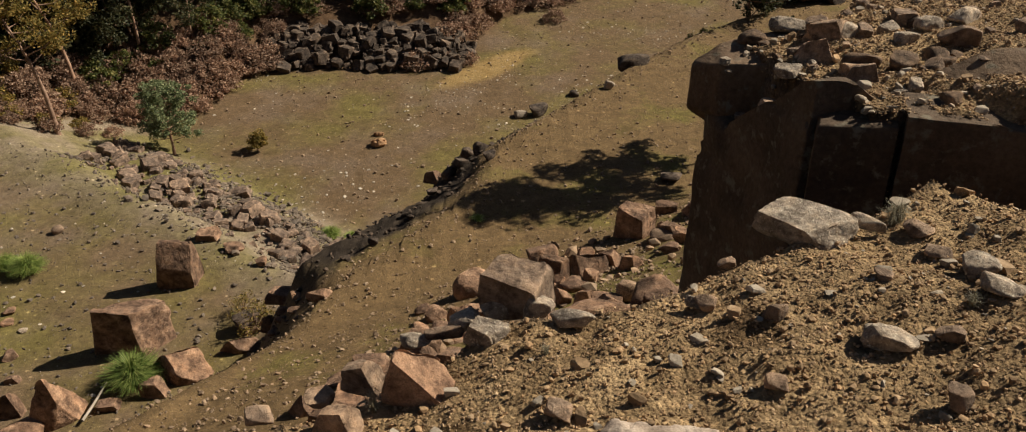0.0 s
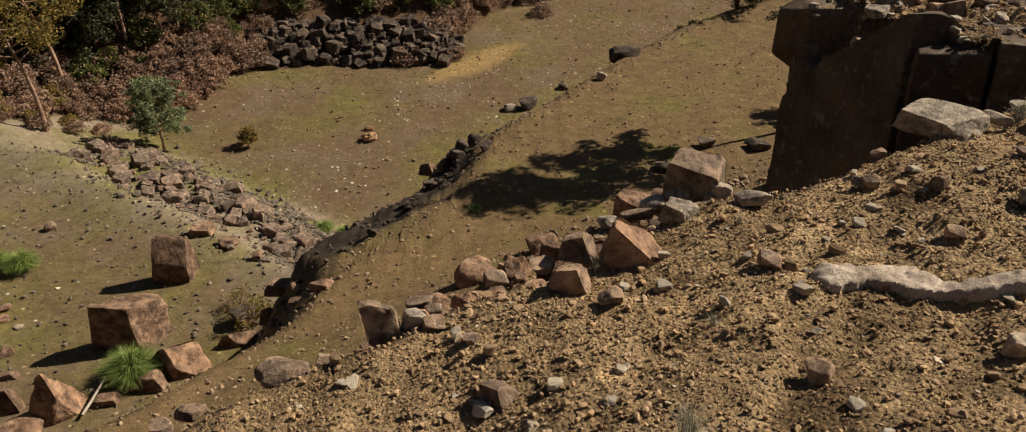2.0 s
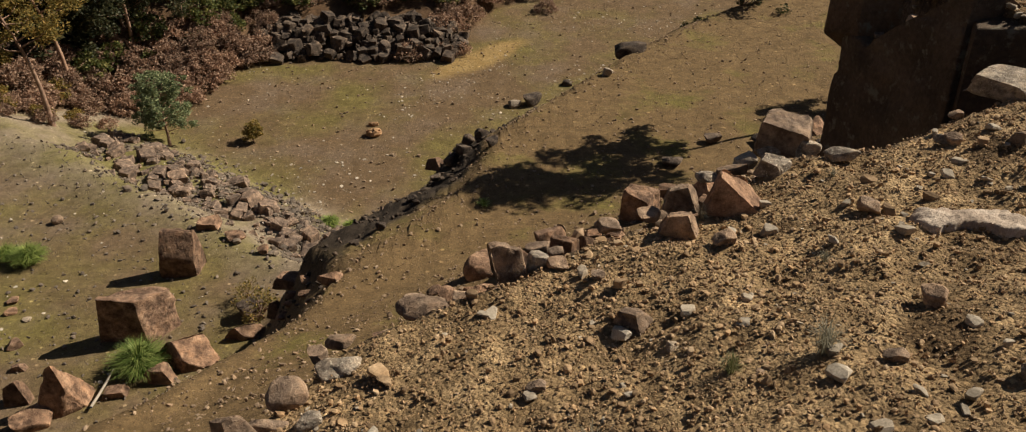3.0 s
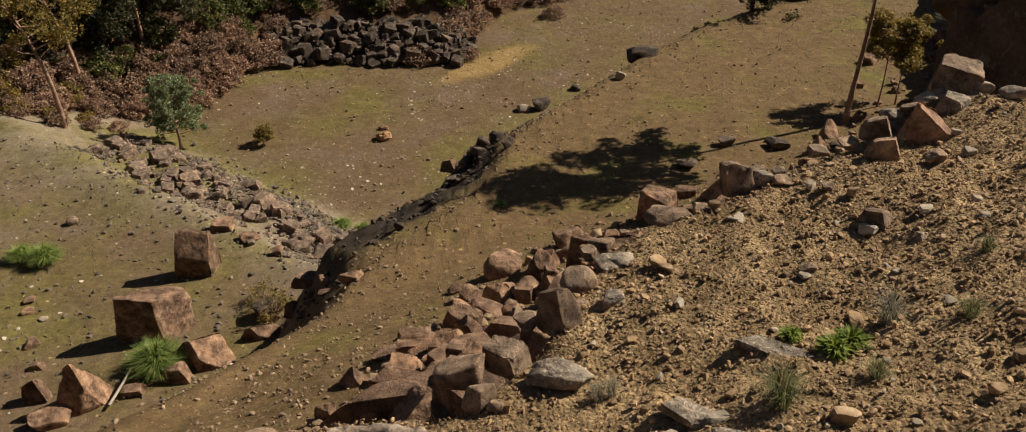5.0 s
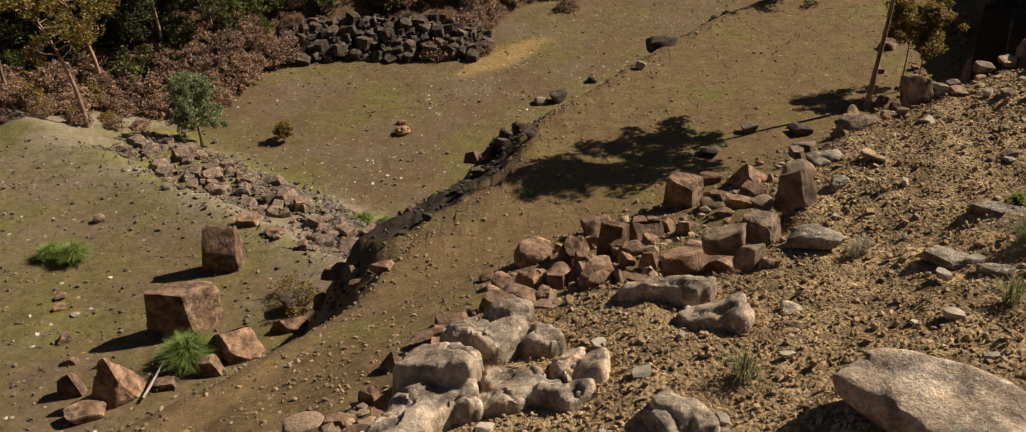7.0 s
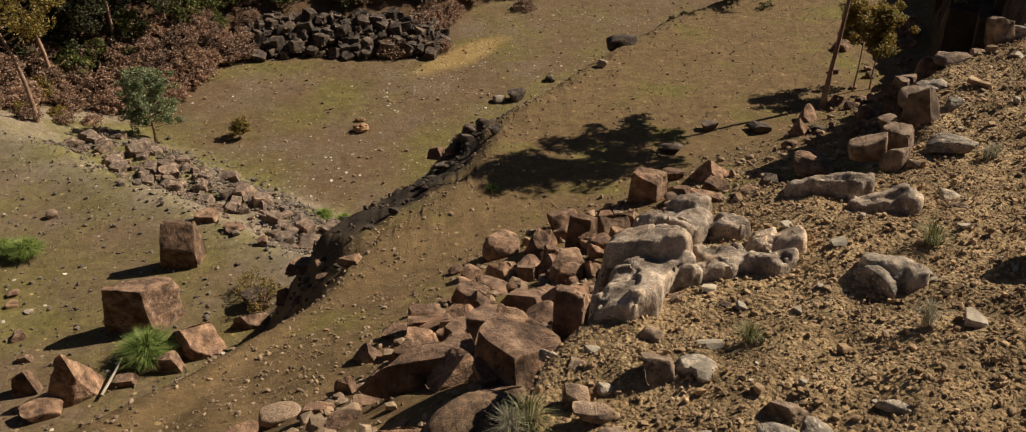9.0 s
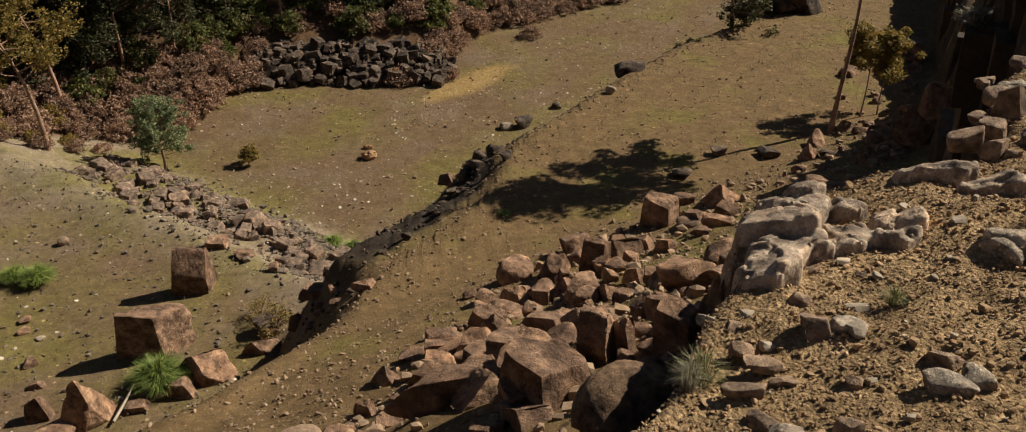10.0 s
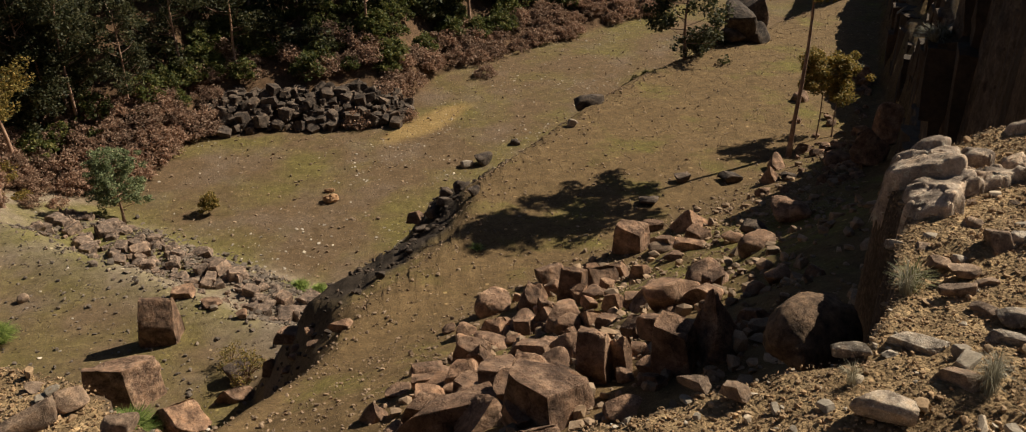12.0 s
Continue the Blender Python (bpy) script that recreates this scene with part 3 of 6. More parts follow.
for face in ("split", "tower", "peak", "wedge", "slope", "stand", "table", "cube", "lump"):
    KINDS["far_" + face] = [hero_mesh("boulder", 900 + j, FACES[face], M_RED, 0.05) for j in range(2)]
for face in ("wedge", "stand", "table", "cube", "bright", "lump"):
    KINDS["rim_" + face] = [hero_mesh("rock", 930 + j, FACES[face], {"table": M_GREY, "bright": M_ORANGE}.get(face, M_NEAR), 0.06) for j in range(2)]


def stone(name, kind, x, y, z, sx, sy, sz, turn=0.0, tilt=0.0, lean=0.0, which=0, label="", group="", parent=None):
    ob = new(name, KINDS[kind][which % len(KINDS[kind])])
    ob.matrix_world = Matrix.LocRotScale((x, y, z), Euler((radians(tilt), radians(lean), radians(turn))), (sx, sy, sz))
    if parent:
        ob.parent = parent
        ob.matrix_parent_inverse = parent.matrix_world.inverted()
    else:
        tagged(ob, label, name, group)
    return ob


def scatter(name, pts, sizes, level, material, seed, label, category="stones", flat=0.75, sink=0.3, parent=None):
    """Many small stones in one mesh."""
    rng = np.random.default_rng(seed)
    shapes = [stone_shape(rng, level, 7, 0.05, 0.06 if level == 2 else 0.10) if level else (ICO[0][0] * 0.5 + rng.uniform(-0.22, 0.22, (6, 3)) + (0, 0, 0.4), ICO[0][1]) for _ in range(16)]
    V, F, off = [], [], 0
    pts = np.asarray(pts)
    z = H(pts[:, 0], pts[:, 1])
    for (px, py), pz, s in zip(pts, z, sizes):
        v, f = shapes[int(rng.integers(16))]
        a = rng.uniform(0, 6.283)
        c, sn = math.cos(a), math.sin(a)
        k = s * rng.uniform(0.6, 1.45, 3) * (1, 1, flat)
        w = v * k
        w = np.stack([w[:, 0] * c - w[:, 1] * sn, w[:, 0] * sn + w[:, 1] * c, w[:, 2] + (w[:, 0] * rng.uniform(-0.4, 0.4))], 1)
        V.append(w + (px, py, pz - sink * s * flat))
        F.append(f + off)
        off += len(v)
    me = bpy.data.meshes.new(name)
    fill(me, np.vstack(V), np.vstack(F))
    me.polygons.foreach_set("use_smooth", np.zeros(len(me.polygons), bool))
    me.materials.append(material)
    return tagged(new(name, me), label, category, kind="stuff")


# ---- boulders, rocks and slabs ----
stone("boulder", "far_split", -19.70, 38.90, 3.10, 4.187, 2.00, 3.20, 27, 0, 2, 0, "huge reddish brown angular boulder with a flat lit side", "boulders below the haul road")
stone("boulder", "far_tower", -19.18, 44.85, 3.30, 2.736, 1.60, 3.15, 23, -2, 3, 1, "tall reddish brown block of rock on the mossy shelf", "boulders below the haul road")
stone("boulder", "far_peak", -21.43, 33.36, 3.40, 2.846, 1.75, 2.80, 33, 0, -3, 0, "reddish brown pointed boulder beside a bleached branch", "boulders below the haul road")
stone("boulder", "far_slope", -16.555, 36.738, 3.414, 2.890, 2.312, 1.560, 24, -6, 0, 0, "reddish brown angular boulder on the mossy shelf", "boulders below the haul road")
stone("boulder", "far_wedge", -17.421, 35.091, 3.520, 1.445, 1.156, 1.031, 26, -3, -4, 0, "reddish brown angular boulder on the mossy shelf", "boulders below the haul road")
stone("boulder", "far_cube", -19.224, 34.008, 3.564, 1.289, 0.844, 0.497, 29, -1, -3, 1, "reddish brown angular boulder on the mossy shelf", "boulders below the haul road")
stone("boulder", "far_lump", -23.717, 33.616, 3.498, 1.341, 1.073, 1.402, 35, -4, -1, 1, "reddish brown angular boulder on the mossy shelf", "boulders below the haul road")
stone("boulder", "red", -22.351, 32.044, 3.484, 2.009, 1.218, 0.774, 35, 4, 3, 6, "reddish brown angular boulder on the mossy shelf", "boulders below the haul road")
stone("boulder", "far_cube", -18.959, 49.552, 3.842, 1.680, 1.279, 0.647, 21, 3, -3, 0, "square pinkish block at the foot of the rubble", "boulders below the haul road")
stone("boulder", "red", -16.948, 48.122, 3.861, 1.235, 0.982, 0.476, 19, 0, -2, 4, "reddish brown angular boulder on the mossy shelf", "boulders below the haul road")
stone("boulder", "red", -14.936, 46.628, 3.782, 0.686, 0.549, 0.466, 18, -3, -4, 6, "reddish brown angular boulder on the mossy shelf", "boulders below the haul road")
stone("boulder", "far_table", -10.085, 33.798, 9.900, 1.813, 0.875, 0.699, 17, -3, 4, 0, "flat-topped pinkish boulder on the bank below the road", "boulders below the haul road")
stone("boulder", "far_wedge", -7.365, 29.298, 13.058, 1.129, 0.903, 0.495, 14, 3, 3, 1, "pinkish boulder on the bank below the road", "boulders below the haul road")
stone("boulder", "far_slope", -14.120, 38.786, 3.423, 2.296, 0.818, 0.885, 20, 3, -3, 1, "dark slab on the bank below the road", "boulders below the haul road")
stone("boulder", "dark", -14.289, 40.557, 3.408, 1.527, 1.222, 1.113, 19, -2, 1, 4, "dark boulder on the bank below the road", "boulders below the haul road")
stone("boulder", "far_lump", -11.748, 36.179, 6.563, 0.877, 0.702, 1.074, 18, 2, 4, 0, "dark reddish boulder on the bank below the road", "boulders below the haul road")
stone("boulder", "red", -9.743, 32.156, 10.437, 0.544, 0.435, 0.362, 17, 4, -4, 0, "small reddish stone on the bank below the road", "boulders below the haul road")
stone("boulder", "red", -9.788, 31.774, 10.274, 0.513, 0.410, 0.299, 17, 1, 2, 1, "small reddish stone on the bank below the road", "boulders below the haul road")
stone("boulder", "red", -8.662, 30.293, 11.804, 0.646, 0.436, 0.249, 16, 0, -3, 2, "small reddish stone on the bank below the road", "boulders below the haul road")
stone("boulder", "red", -14.033, 40.228, 3.467, 0.946, 0.416, 0.364, 19, 0, -4, 3, "small reddish stone on the bank below the road", "boulders below the haul road")
stone("boulder", "red", -9.002, 31.834, 11.426, 0.478, 0.383, 0.279, 16, 4, 4, 4, "small reddish stone on the bank below the road", "boulders below the haul road")
stone("boulder", "red", -10.122, 31.806, 9.566, 0.574, 0.459, 0.301, 18, 0, -2, 5, "small reddish stone on the bank below the road", "boulders below the haul road")
stone("boulder", "red", -27.760, 41.947, 3.534, 0.674, 0.539, 0.320, 33, 4, 1, 5, "small red stone on the shelf", "boulders below the haul road")
stone("boulder", "red", -27.463, 40.937, 3.528, 0.736, 0.500, 0.284, 34, 4, 3, 7, "small red stone on the shelf", "boulders below the haul road")
stone("boulder", "red", -25.987, 38.070, 3.411, 0.839, 0.671, 0.439, 34, 0, -1, 3, "small red stone on the shelf", "boulders below the haul road")
stone("boulder", "far_lump", -24.822, 36.034, 3.558, 0.873, 0.698, 0.372, 35, 1, -1, 1, "small red stone on the shelf", "boulders below the haul road")
stone("boulder", "grey", -26.343, 40.393, 3.417, 0.511, 0.406, 0.197, 33, -3, -2, 1, "small pale stone on the shelf", "boulders below the haul road")
stone("boulder", "round", -29.064, 51.087, 3.379, 0.737, 0.590, 0.528, 30, 3, -5, 2, "small orange brown stone on the shelf", "boulders below the haul road")
stone("boulder", "far_cube", 4.859, 32.155, 14.109, 1.695, 1.356, 1.433, -14, -5, 1, 0, "reddish brown boulder in the fallen scree", "fallen boulders on the scree")
stone("boulder", "rblock", 6.598, 35.145, 13.616, 0.969, 0.581, 0.530, -16, -2, 0, 2, "reddish brown boulder in the fallen scree", "fallen boulders on the scree")
stone("boulder", "far_peak", 7.941, 33.703, 14.369, 1.910, 1.528, 1.011, -18, 0, -2, 1, "dark boulder at the foot of the scree", "fallen boulders on the scree")
stone("boulder", "far_lump", 6.152, 31.199, 14.796, 1.237, 0.989, 0.625, -17, 5, -3, 1, "reddish brown boulder in the fallen scree", "fallen boulders on the scree")
stone("boulder", "round", 5.808, 30.934, 14.777, 1.063, 0.850, 0.417, -16, -1, -3, 1, "rounded brown boulder in the fallen scree", "fallen boulders on the scree")
stone("boulder", "far_table", 7.399, 30.984, 15.096, 1.177, 0.706, 0.716, -19, 1, -2, 1, "reddish brown boulder in the fallen scree", "fallen boulders on the scree")
stone("boulder", "rblock", 6.525, 29.491, 15.532, 1.184, 0.549, 0.456, -18, -1, 2, 4, "reddish brown boulder in the fallen scree", "fallen boulders on the scree")
stone("boulder", "far_tower", 1.338, 26.684, 15.077, 1.185, 0.948, 1.529, -10, -2, 1, 0, "reddish brown boulder in the fallen scree", "fallen boulders on the scree")
stone("boulder", "far_slope", 2.780, 28.485, 14.730, 1.868, 1.495, 0.968, -12, 4, -4, 0, "reddish brown boulder in the fallen scree", "fallen boulders on the scree")
stone("boulder", "far_wedge", 3.553, 28.880, 14.802, 0.953, 0.762, 0.734, -13, -4, -3, 1, "reddish brown boulder in the fallen scree", "fallen boulders on the scree")
stone("boulder", "far_lump", 4.215, 28.017, 15.227, 0.980, 0.784, 0.690, -15, 3, 1, 0, "reddish brown boulder in the fallen scree", "fallen boulders on the scree")
stone("boulder", "far_lump", 2.352, 24.289, 16.171, 0.940, 0.752, 0.709, -13, -3, -2, 1, "reddish brown boulder in the fallen scree", "fallen boulders on the scree")
stone("boulder", "rblock", 2.782, 22.846, 17.131, 0.933, 0.746, 0.427, -15, -3, 0, 1, "reddish brown boulder in the fallen scree", "fallen boulders on the scree")
stone("boulder", "round", 3.505, 23.175, 17.181, 0.857, 0.685, 0.708, -16, -5, 2, 0, "rounded brown boulder in the fallen scree", "fallen boulders on the scree")
stone("boulder", "far_slope", 1.238, 22.626, 16.684, 1.098, 0.878, 0.625, -12, 4, 5, 1, "reddish brown boulder in the fallen scree", "fallen boulders on the scree")
stone("boulder", "far_wedge", -1.715, 24.907, 14.915, 1.031, 0.825, 0.918, -5, 2, 5, 0, "reddish brown boulder in the fallen scree", "fallen boulders on the scree")
stone("boulder", "far_lump", -0.677, 24.857, 15.207, 1.511, 1.209, 0.638, -7, -5, -2, 0, "reddish brown boulder in the fallen scree", "fallen boulders on the scree")
stone("boulder", "far_stand", 0.193, 25.754, 15.044, 0.677, 0.541, 0.852, -8, 5, 3, 1, "reddish brown boulder in the fallen scree", "fallen boulders on the scree")
stone("boulder", "far_lump", -1.202, 17.772, 18.465, 1.918, 1.343, 1.026, -8, -1, 4, 1, "reddish brown boulder in the fallen scree", "fallen boulders on the scree")
stone("boulder", "far_table", -2.742, 21.783, 16.103, 1.238, 0.743, 0.951, -3, 1, 3, 0, "reddish brown boulder in the fallen scree", "fallen boulders on the scree")
stone("boulder", "far_wedge", -2.337, 20.711, 16.415, 0.848, 0.679, 1.051, -4, -2, -18, 1, "reddish brown boulder in the fallen scree", "fallen boulders on the scree")
stone("boulder", "rblock", -3.990, 20.818, 16.054, 1.191, 0.953, 0.560, 0, -3, -1, 5, "reddish brown boulder in the fallen scree", "fallen boulders on the scree")
stone("boulder", "red", -3.120, 19.081, 16.877, 1.216, 0.426, 0.469, -2, -4, -1, 2, "reddish brown boulder in the fallen scree", "fallen boulders on the scree")
stone("boulder", "far_table", -3.842, 16.472, 18.132, 1.990, 0.696, 0.767, 0, 5, -2, 1, "broad flat reddish slab in the fallen scree", "fallen boulders on the scree")
stone("boulder", "red", -3.835, 12.360, 20.812, 2.280, 0.798, 0.878, 0, -5, -5, 3, "broad flat reddish slab in the fallen scree", "fallen boulders on the scree")
stone("boulder", "far_split", -1.973, 10.916, 22.011, 1.778, 1.422, 1.103, -8, -3, 4, 1, "huge reddish boulder with a lit broken side in the scree", "fallen boulders on the scree")
stone("boulder", "far_slope", -2.290, 10.092, 22.321, 1.031, 0.928, 0.403, -7, 3, -1, 0, "reddish brown boulder in the fallen scree", "fallen boulders on the scree")
stone("boulder", "far_tower", -0.832, 12.209, 21.957, 0.826, 0.661, 1.192, -12, -2, -4, 1, "reddish brown boulder in the fallen scree", "fallen boulders on the scree")
stone("boulder", "far_wedge", -0.366, 12.272, 21.986, 0.561, 0.449, 1.022, -14, 5, -1, 0, "reddish brown boulder in the fallen scree", "fallen boulders on the scree")
stone("boulder", "far_cube", 0.493, 11.407, 22.576, 0.969, 0.678, 1.208, -18, -3, -4, 1, "reddish brown boulder in the fallen scree", "fallen boulders on the scree")
stone("boulder", "far_peak", 1.222, 11.613, 22.746, 1.218, 0.975, 1.515, -20, -4, -3, 0, "big pointed boulder, half in shade, on the scree", "fallen boulders on the scree")
stone("boulder", "far_lump", 2.424, 12.740, 22.692, 0.768, 0.615, 0.426, -23, 2, -4, 0, "reddish brown boulder in the fallen scree", "fallen boulders on the scree")
stone("boulder", "red", 0.139, 12.945, 22.077, 0.541, 0.433, 0.290, -15, -5, 0, 1, "reddish brown boulder in the fallen scree", "fallen boulders on the scree")
stone("boulder", "red", -0.398, 11.881, 22.176, 0.383, 0.307, 0.278, -14, -3, 5, 4, "reddish brown boulder in the fallen scree", "fallen boulders on the scree")
stone("boulder", "red", 1.674, 12.922, 22.374, 0.540, 0.432, 0.578, -20, -4, 0, 6, "reddish brown boulder in the fallen scree", "fallen boulders on the scree")
stone("boulder", "red", 0.429, 22.641, 16.442, 0.865, 0.692, 0.644, -10, 3, -1, 7, "reddish brown boulder in the fallen scree", "fallen boulders on the scree")
stone("boulder", "far_lump", -3.030, 21.133, 16.188, 0.822, 0.657, 0.320, -2, 5, 0, 0, "reddish brown boulder in the fallen scree", "fallen boulders on the scree")
stone("boulder", "rblock", -2.198, 16.932, 18.486, 0.684, 0.547, 0.492, -5, -3, -1, 3, "reddish brown boulder in the fallen scree", "fallen boulders on the scree")
stone("boulder", "red", -3.000, 12.704, 20.981, 0.740, 0.545, 0.285, -3, -5, -1, 8, "reddish brown boulder in the fallen scree", "fallen boulders on the scree")
stone("boulder", "far_peak", -5.708, 19.442, 16.074, 0.867, 0.694, 0.618, 5, -3, 4, 1, "reddish brown boulder in the fallen scree", "fallen boulders on the scree")
stone("boulder", "red", -5.052, 21.295, 15.517, 0.828, 0.659, 0.319, 3, 3, 0, 5, "reddish brown boulder in the fallen scree", "fallen boulders on the scree")
stone("boulder", "far_lump", -0.044, 11.091, 22.611, 0.604, 0.483, 0.273, -16, -5, -2, 1, "reddish brown boulder in the fallen scree", "fallen boulders on the scree")
stone("boulder", "red", -0.865, 10.047, 22.798, 0.676, 0.541, 0.323, -14, -3, -3, 9, "reddish brown boulder in the fallen scree", "fallen boulders on the scree")
stone("boulder", "red", 5.665, 28.747, 15.591, 0.790, 0.606, 0.304, -17, -3, 4, 3, "reddish brown boulder in the fallen scree", "fallen boulders on the scree")
stone("boulder", "red", 0.756, 20.052, 17.794, 0.587, 0.470, 0.307, -12, -4, -4, 2, "reddish brown boulder in the fallen scree", "fallen boulders on the scree")
stone("boulder", "rblock", 2.382, 18.798, 19.375, 0.515, 0.412, 0.318, -17, 4, 1, 6, "reddish brown boulder in the fallen scree", "fallen boulders on the scree")
stone("boulder", "red", 8.231, 29.132, 16.012, 1.061, 0.849, 0.418, -21, 5, -1, 1, "reddish brown boulder in the fallen scree", "fallen boulders on the scree")
stone("boulder", "dark", 9.277, 29.667, 16.090, 1.210, 0.968, 0.474, -22, 4, 2, 3, "dark boulder at the foot of the scree", "fallen boulders on the scree")
stone("boulder", "dark", 12.446, 41.364, 13.177, 1.323, 1.058, 0.536, -21, 3, 2, 1, "dark boulder at the foot of the scree", "fallen boulders on the scree")
stone("boulder", "far_peak", 13.821, 39.315, 13.861, 1.097, 0.878, 0.989, -23, 0, -4, 1, "dark boulder at the foot of the scree", "fallen boulders on the scree")
stone("boulder", "dark", 14.664, 39.066, 14.163, 0.854, 0.683, 0.343, -24, -3, 4, 2, "dark boulder at the foot of the scree", "fallen boulders on the scree")
stone("boulder", "dark", 9.903, 41.674, 13.181, 0.897, 0.718, 0.438, -17, 4, 4, 4, "dark boulder in the shade of the gum tree", "fallen boulders on the scree")
stone("boulder", "dark", 7.447, 39.182, 13.129, 1.022, 0.818, 0.415, -15, -2, 2, 5, "dark boulder in the shade of the gum tree", "fallen boulders on the scree")
stone("boulder", "round", -7.584, 16.235, 16.680, 1.082, 0.700, 0.417, 14, 3, 1, 3, "rounded brown boulder in the fallen scree", "fallen boulders on the scree")
stone("boulder", "far_lump", -6.412, 15.245, 17.663, 1.069, 0.690, 0.412, 12, 3, 0, 1, "reddish brown boulder in the fallen scree", "fallen boulders on the scree")
stone("boulder", "far_wedge", -6.014, 17.059, 16.787, 0.630, 0.504, 0.591, 9, 2, 2, 0, "reddish brown boulder in the fallen scree", "fallen boulders on the scree")
stone("boulder", "far_slope", -4.014, 9.330, 22.159, 1.126, 0.697, 0.434, 6, -2, 4, 1, "reddish brown boulder in the fallen scree", "fallen boulders on the scree")
stone("boulder", "red", -5.149, 11.453, 20.740, 0.748, 0.598, 0.334, 10, 5, -4, 2, "reddish brown boulder in the fallen scree", "fallen boulders on the scree")
stone("boulder", "rblock", -5.043, 13.530, 19.419, 0.574, 0.428, 0.221, 8, 5, 5, 1, "reddish brown boulder in the fallen scree", "fallen boulders on the scree")
stone("boulder", "red", -8.416, 15.506, 16.678, 0.986, 0.603, 0.380, 18, 2, -5, 6, "reddish brown boulder in the fallen scree", "fallen boulders on the scree")
stone("boulder", "far_lump", -3.032, 10.090, 22.049, 0.842, 0.674, 0.330, 1, 4, -4, 0, "reddish brown boulder in the fallen scree", "fallen boulders on the scree")
stone("rock", "rim_cube", 0.010, 1.975, 31.600, 0.208, 0.150, 0.152, 0, 3, 4, 0, "grey brown weathered boulder at the brink", "rocks along the rim")
stone("rock", "grey", 0.067, 1.914, 31.635, 0.081, 0.065, 0.063, -2, -4, -3, 3, "grey brown weathered boulder at the brink", "rocks along the rim")
stone("rock", "grey", -0.035, 1.953, 31.612, 0.102, 0.051, 0.054, 1, 1, 1, 5, "weathered brown rock on the gravel rim", "rocks along the rim")
stone("rock", "rim_table", -0.065, 1.833, 31.615, 0.115, 0.069, 0.070, 2, 2, 4, 1, "pale split slab lying at the brink", "rocks along the rim")
stone("rock", "grey", -0.121, 1.910, 31.598, 0.084, 0.067, 0.055, 4, -3, -5, 6, "weathered brown rock on the gravel rim", "rocks along the rim")
stone("rock", "grey", 0.148, 1.847, 31.658, 0.112, 0.039, 0.043, -5, 4, -5, 1, "flat pale rock on the rim", "rocks along the rim")
stone("rock", "rim_bright", -0.215, 1.660, 31.580, 0.190, 0.130, 0.140, 8, 0, 0, 0, "broken orange rock with a bright clean face at the brink", "rocks along the rim")
stone("rock", "rim_lump", -0.353, 1.722, 31.565, 0.111, 0.089, 0.092, 12, 4, -4, 0, "weathered brown rock on the gravel rim", "rocks along the rim")
stone("rock", "rim_lump", -0.387, 1.568, 31.573, 0.122, 0.097, 0.075, 14, 3, 3, 1, "grey rock at the brink", "rocks along the rim")
stone("rock", "grey", -0.243, 1.878, 31.578, 0.081, 0.052, 0.031, 7, 4, 1, 2, "weathered brown rock on the gravel rim", "rocks along the rim")
stone("rock", "near", -0.169, 1.887, 31.592, 0.105, 0.037, 0.041, 5, 4, -3, 3, "weathered brown rock on the gravel rim", "rocks along the rim")
stone("rock", "rim_table", 0.763, 2.112, 31.754, 0.276, 0.161, 0.091, -20, 2, -2, 0, "large pale slab with a rough top on the rim", "rocks along the rim")
stone("rock", "grey", 0.924, 2.092, 31.791, 0.095, 0.035, 0.037, -24, 4, 3, 4, "weathered brown rock on the gravel rim", "rocks along the rim")
stone("rock", "rim_stand", -0.862, 1.449, 31.487, 0.109, 0.066, 0.127, -5, 0, -6, 0, "pinkish rock standing on edge at the brink", "rocks along the rim")
stone("rock", "round", -1.083, 1.343, 31.459, 0.130, 0.085, 0.050, 0, 0, -5, 1, "rounded brown rock at the brink", "rocks along the rim")
stone("rock", "near", -1.078, 1.328, 31.463, 0.059, 0.042, 0.023, 0, -5, 1, 2, "weathered brown rock on the gravel rim", "rocks along the rim")
stone("rock", "rim_lump", -0.576, 1.116, 31.577, 0.100, 0.080, 0.060, -15, 0, 4, 0, "pinkish rock on the gravel rim", "rocks along the rim")
stone("rock", "grey", -0.395, 1.063, 31.620, 0.072, 0.057, 0.028, -20, 1, -4, 5, "weathered brown rock on the gravel rim", "rocks along the rim")
stone("rock", "near", -0.357, 0.841, 31.648, 0.055, 0.044, 0.030, -24, -1, 3, 6, "weathered brown rock on the gravel rim", "rocks along the rim")
stone("rock", "round", -1.384, 1.026, 31.430, 0.101, 0.091, 0.069, 10, 0, -5, 2, "rounded grey rock at the brink", "rocks along the rim")
stone("rock", "grey", -1.286, 1.108, 31.442, 0.106, 0.075, 0.041, 7, 3, 3, 1, "weathered brown rock on the gravel rim", "rocks along the rim")
stone("rock", "near", -1.300, 1.260, 31.427, 0.080, 0.061, 0.031, 6, -4, 0, 4, "weathered brown rock on the gravel rim", "rocks along the rim")
stone("rock", "near", -1.346, 1.190, 31.423, 0.053, 0.043, 0.050, 8, -1, 3, 7, "weathered brown rock on the gravel rim", "rocks along the rim")
stone("rock", "near", -1.530, 0.876, 31.418, 0.063, 0.050, 0.046, 15, -2, -3, 8, "weathered brown rock on the gravel rim", "rocks along the rim")
stone("rock", "near", -1.413, 0.927, 31.436, 0.096, 0.040, 0.037, 11, 0, 5, 2, "weathered brown rock on the gravel rim", "rocks along the rim")
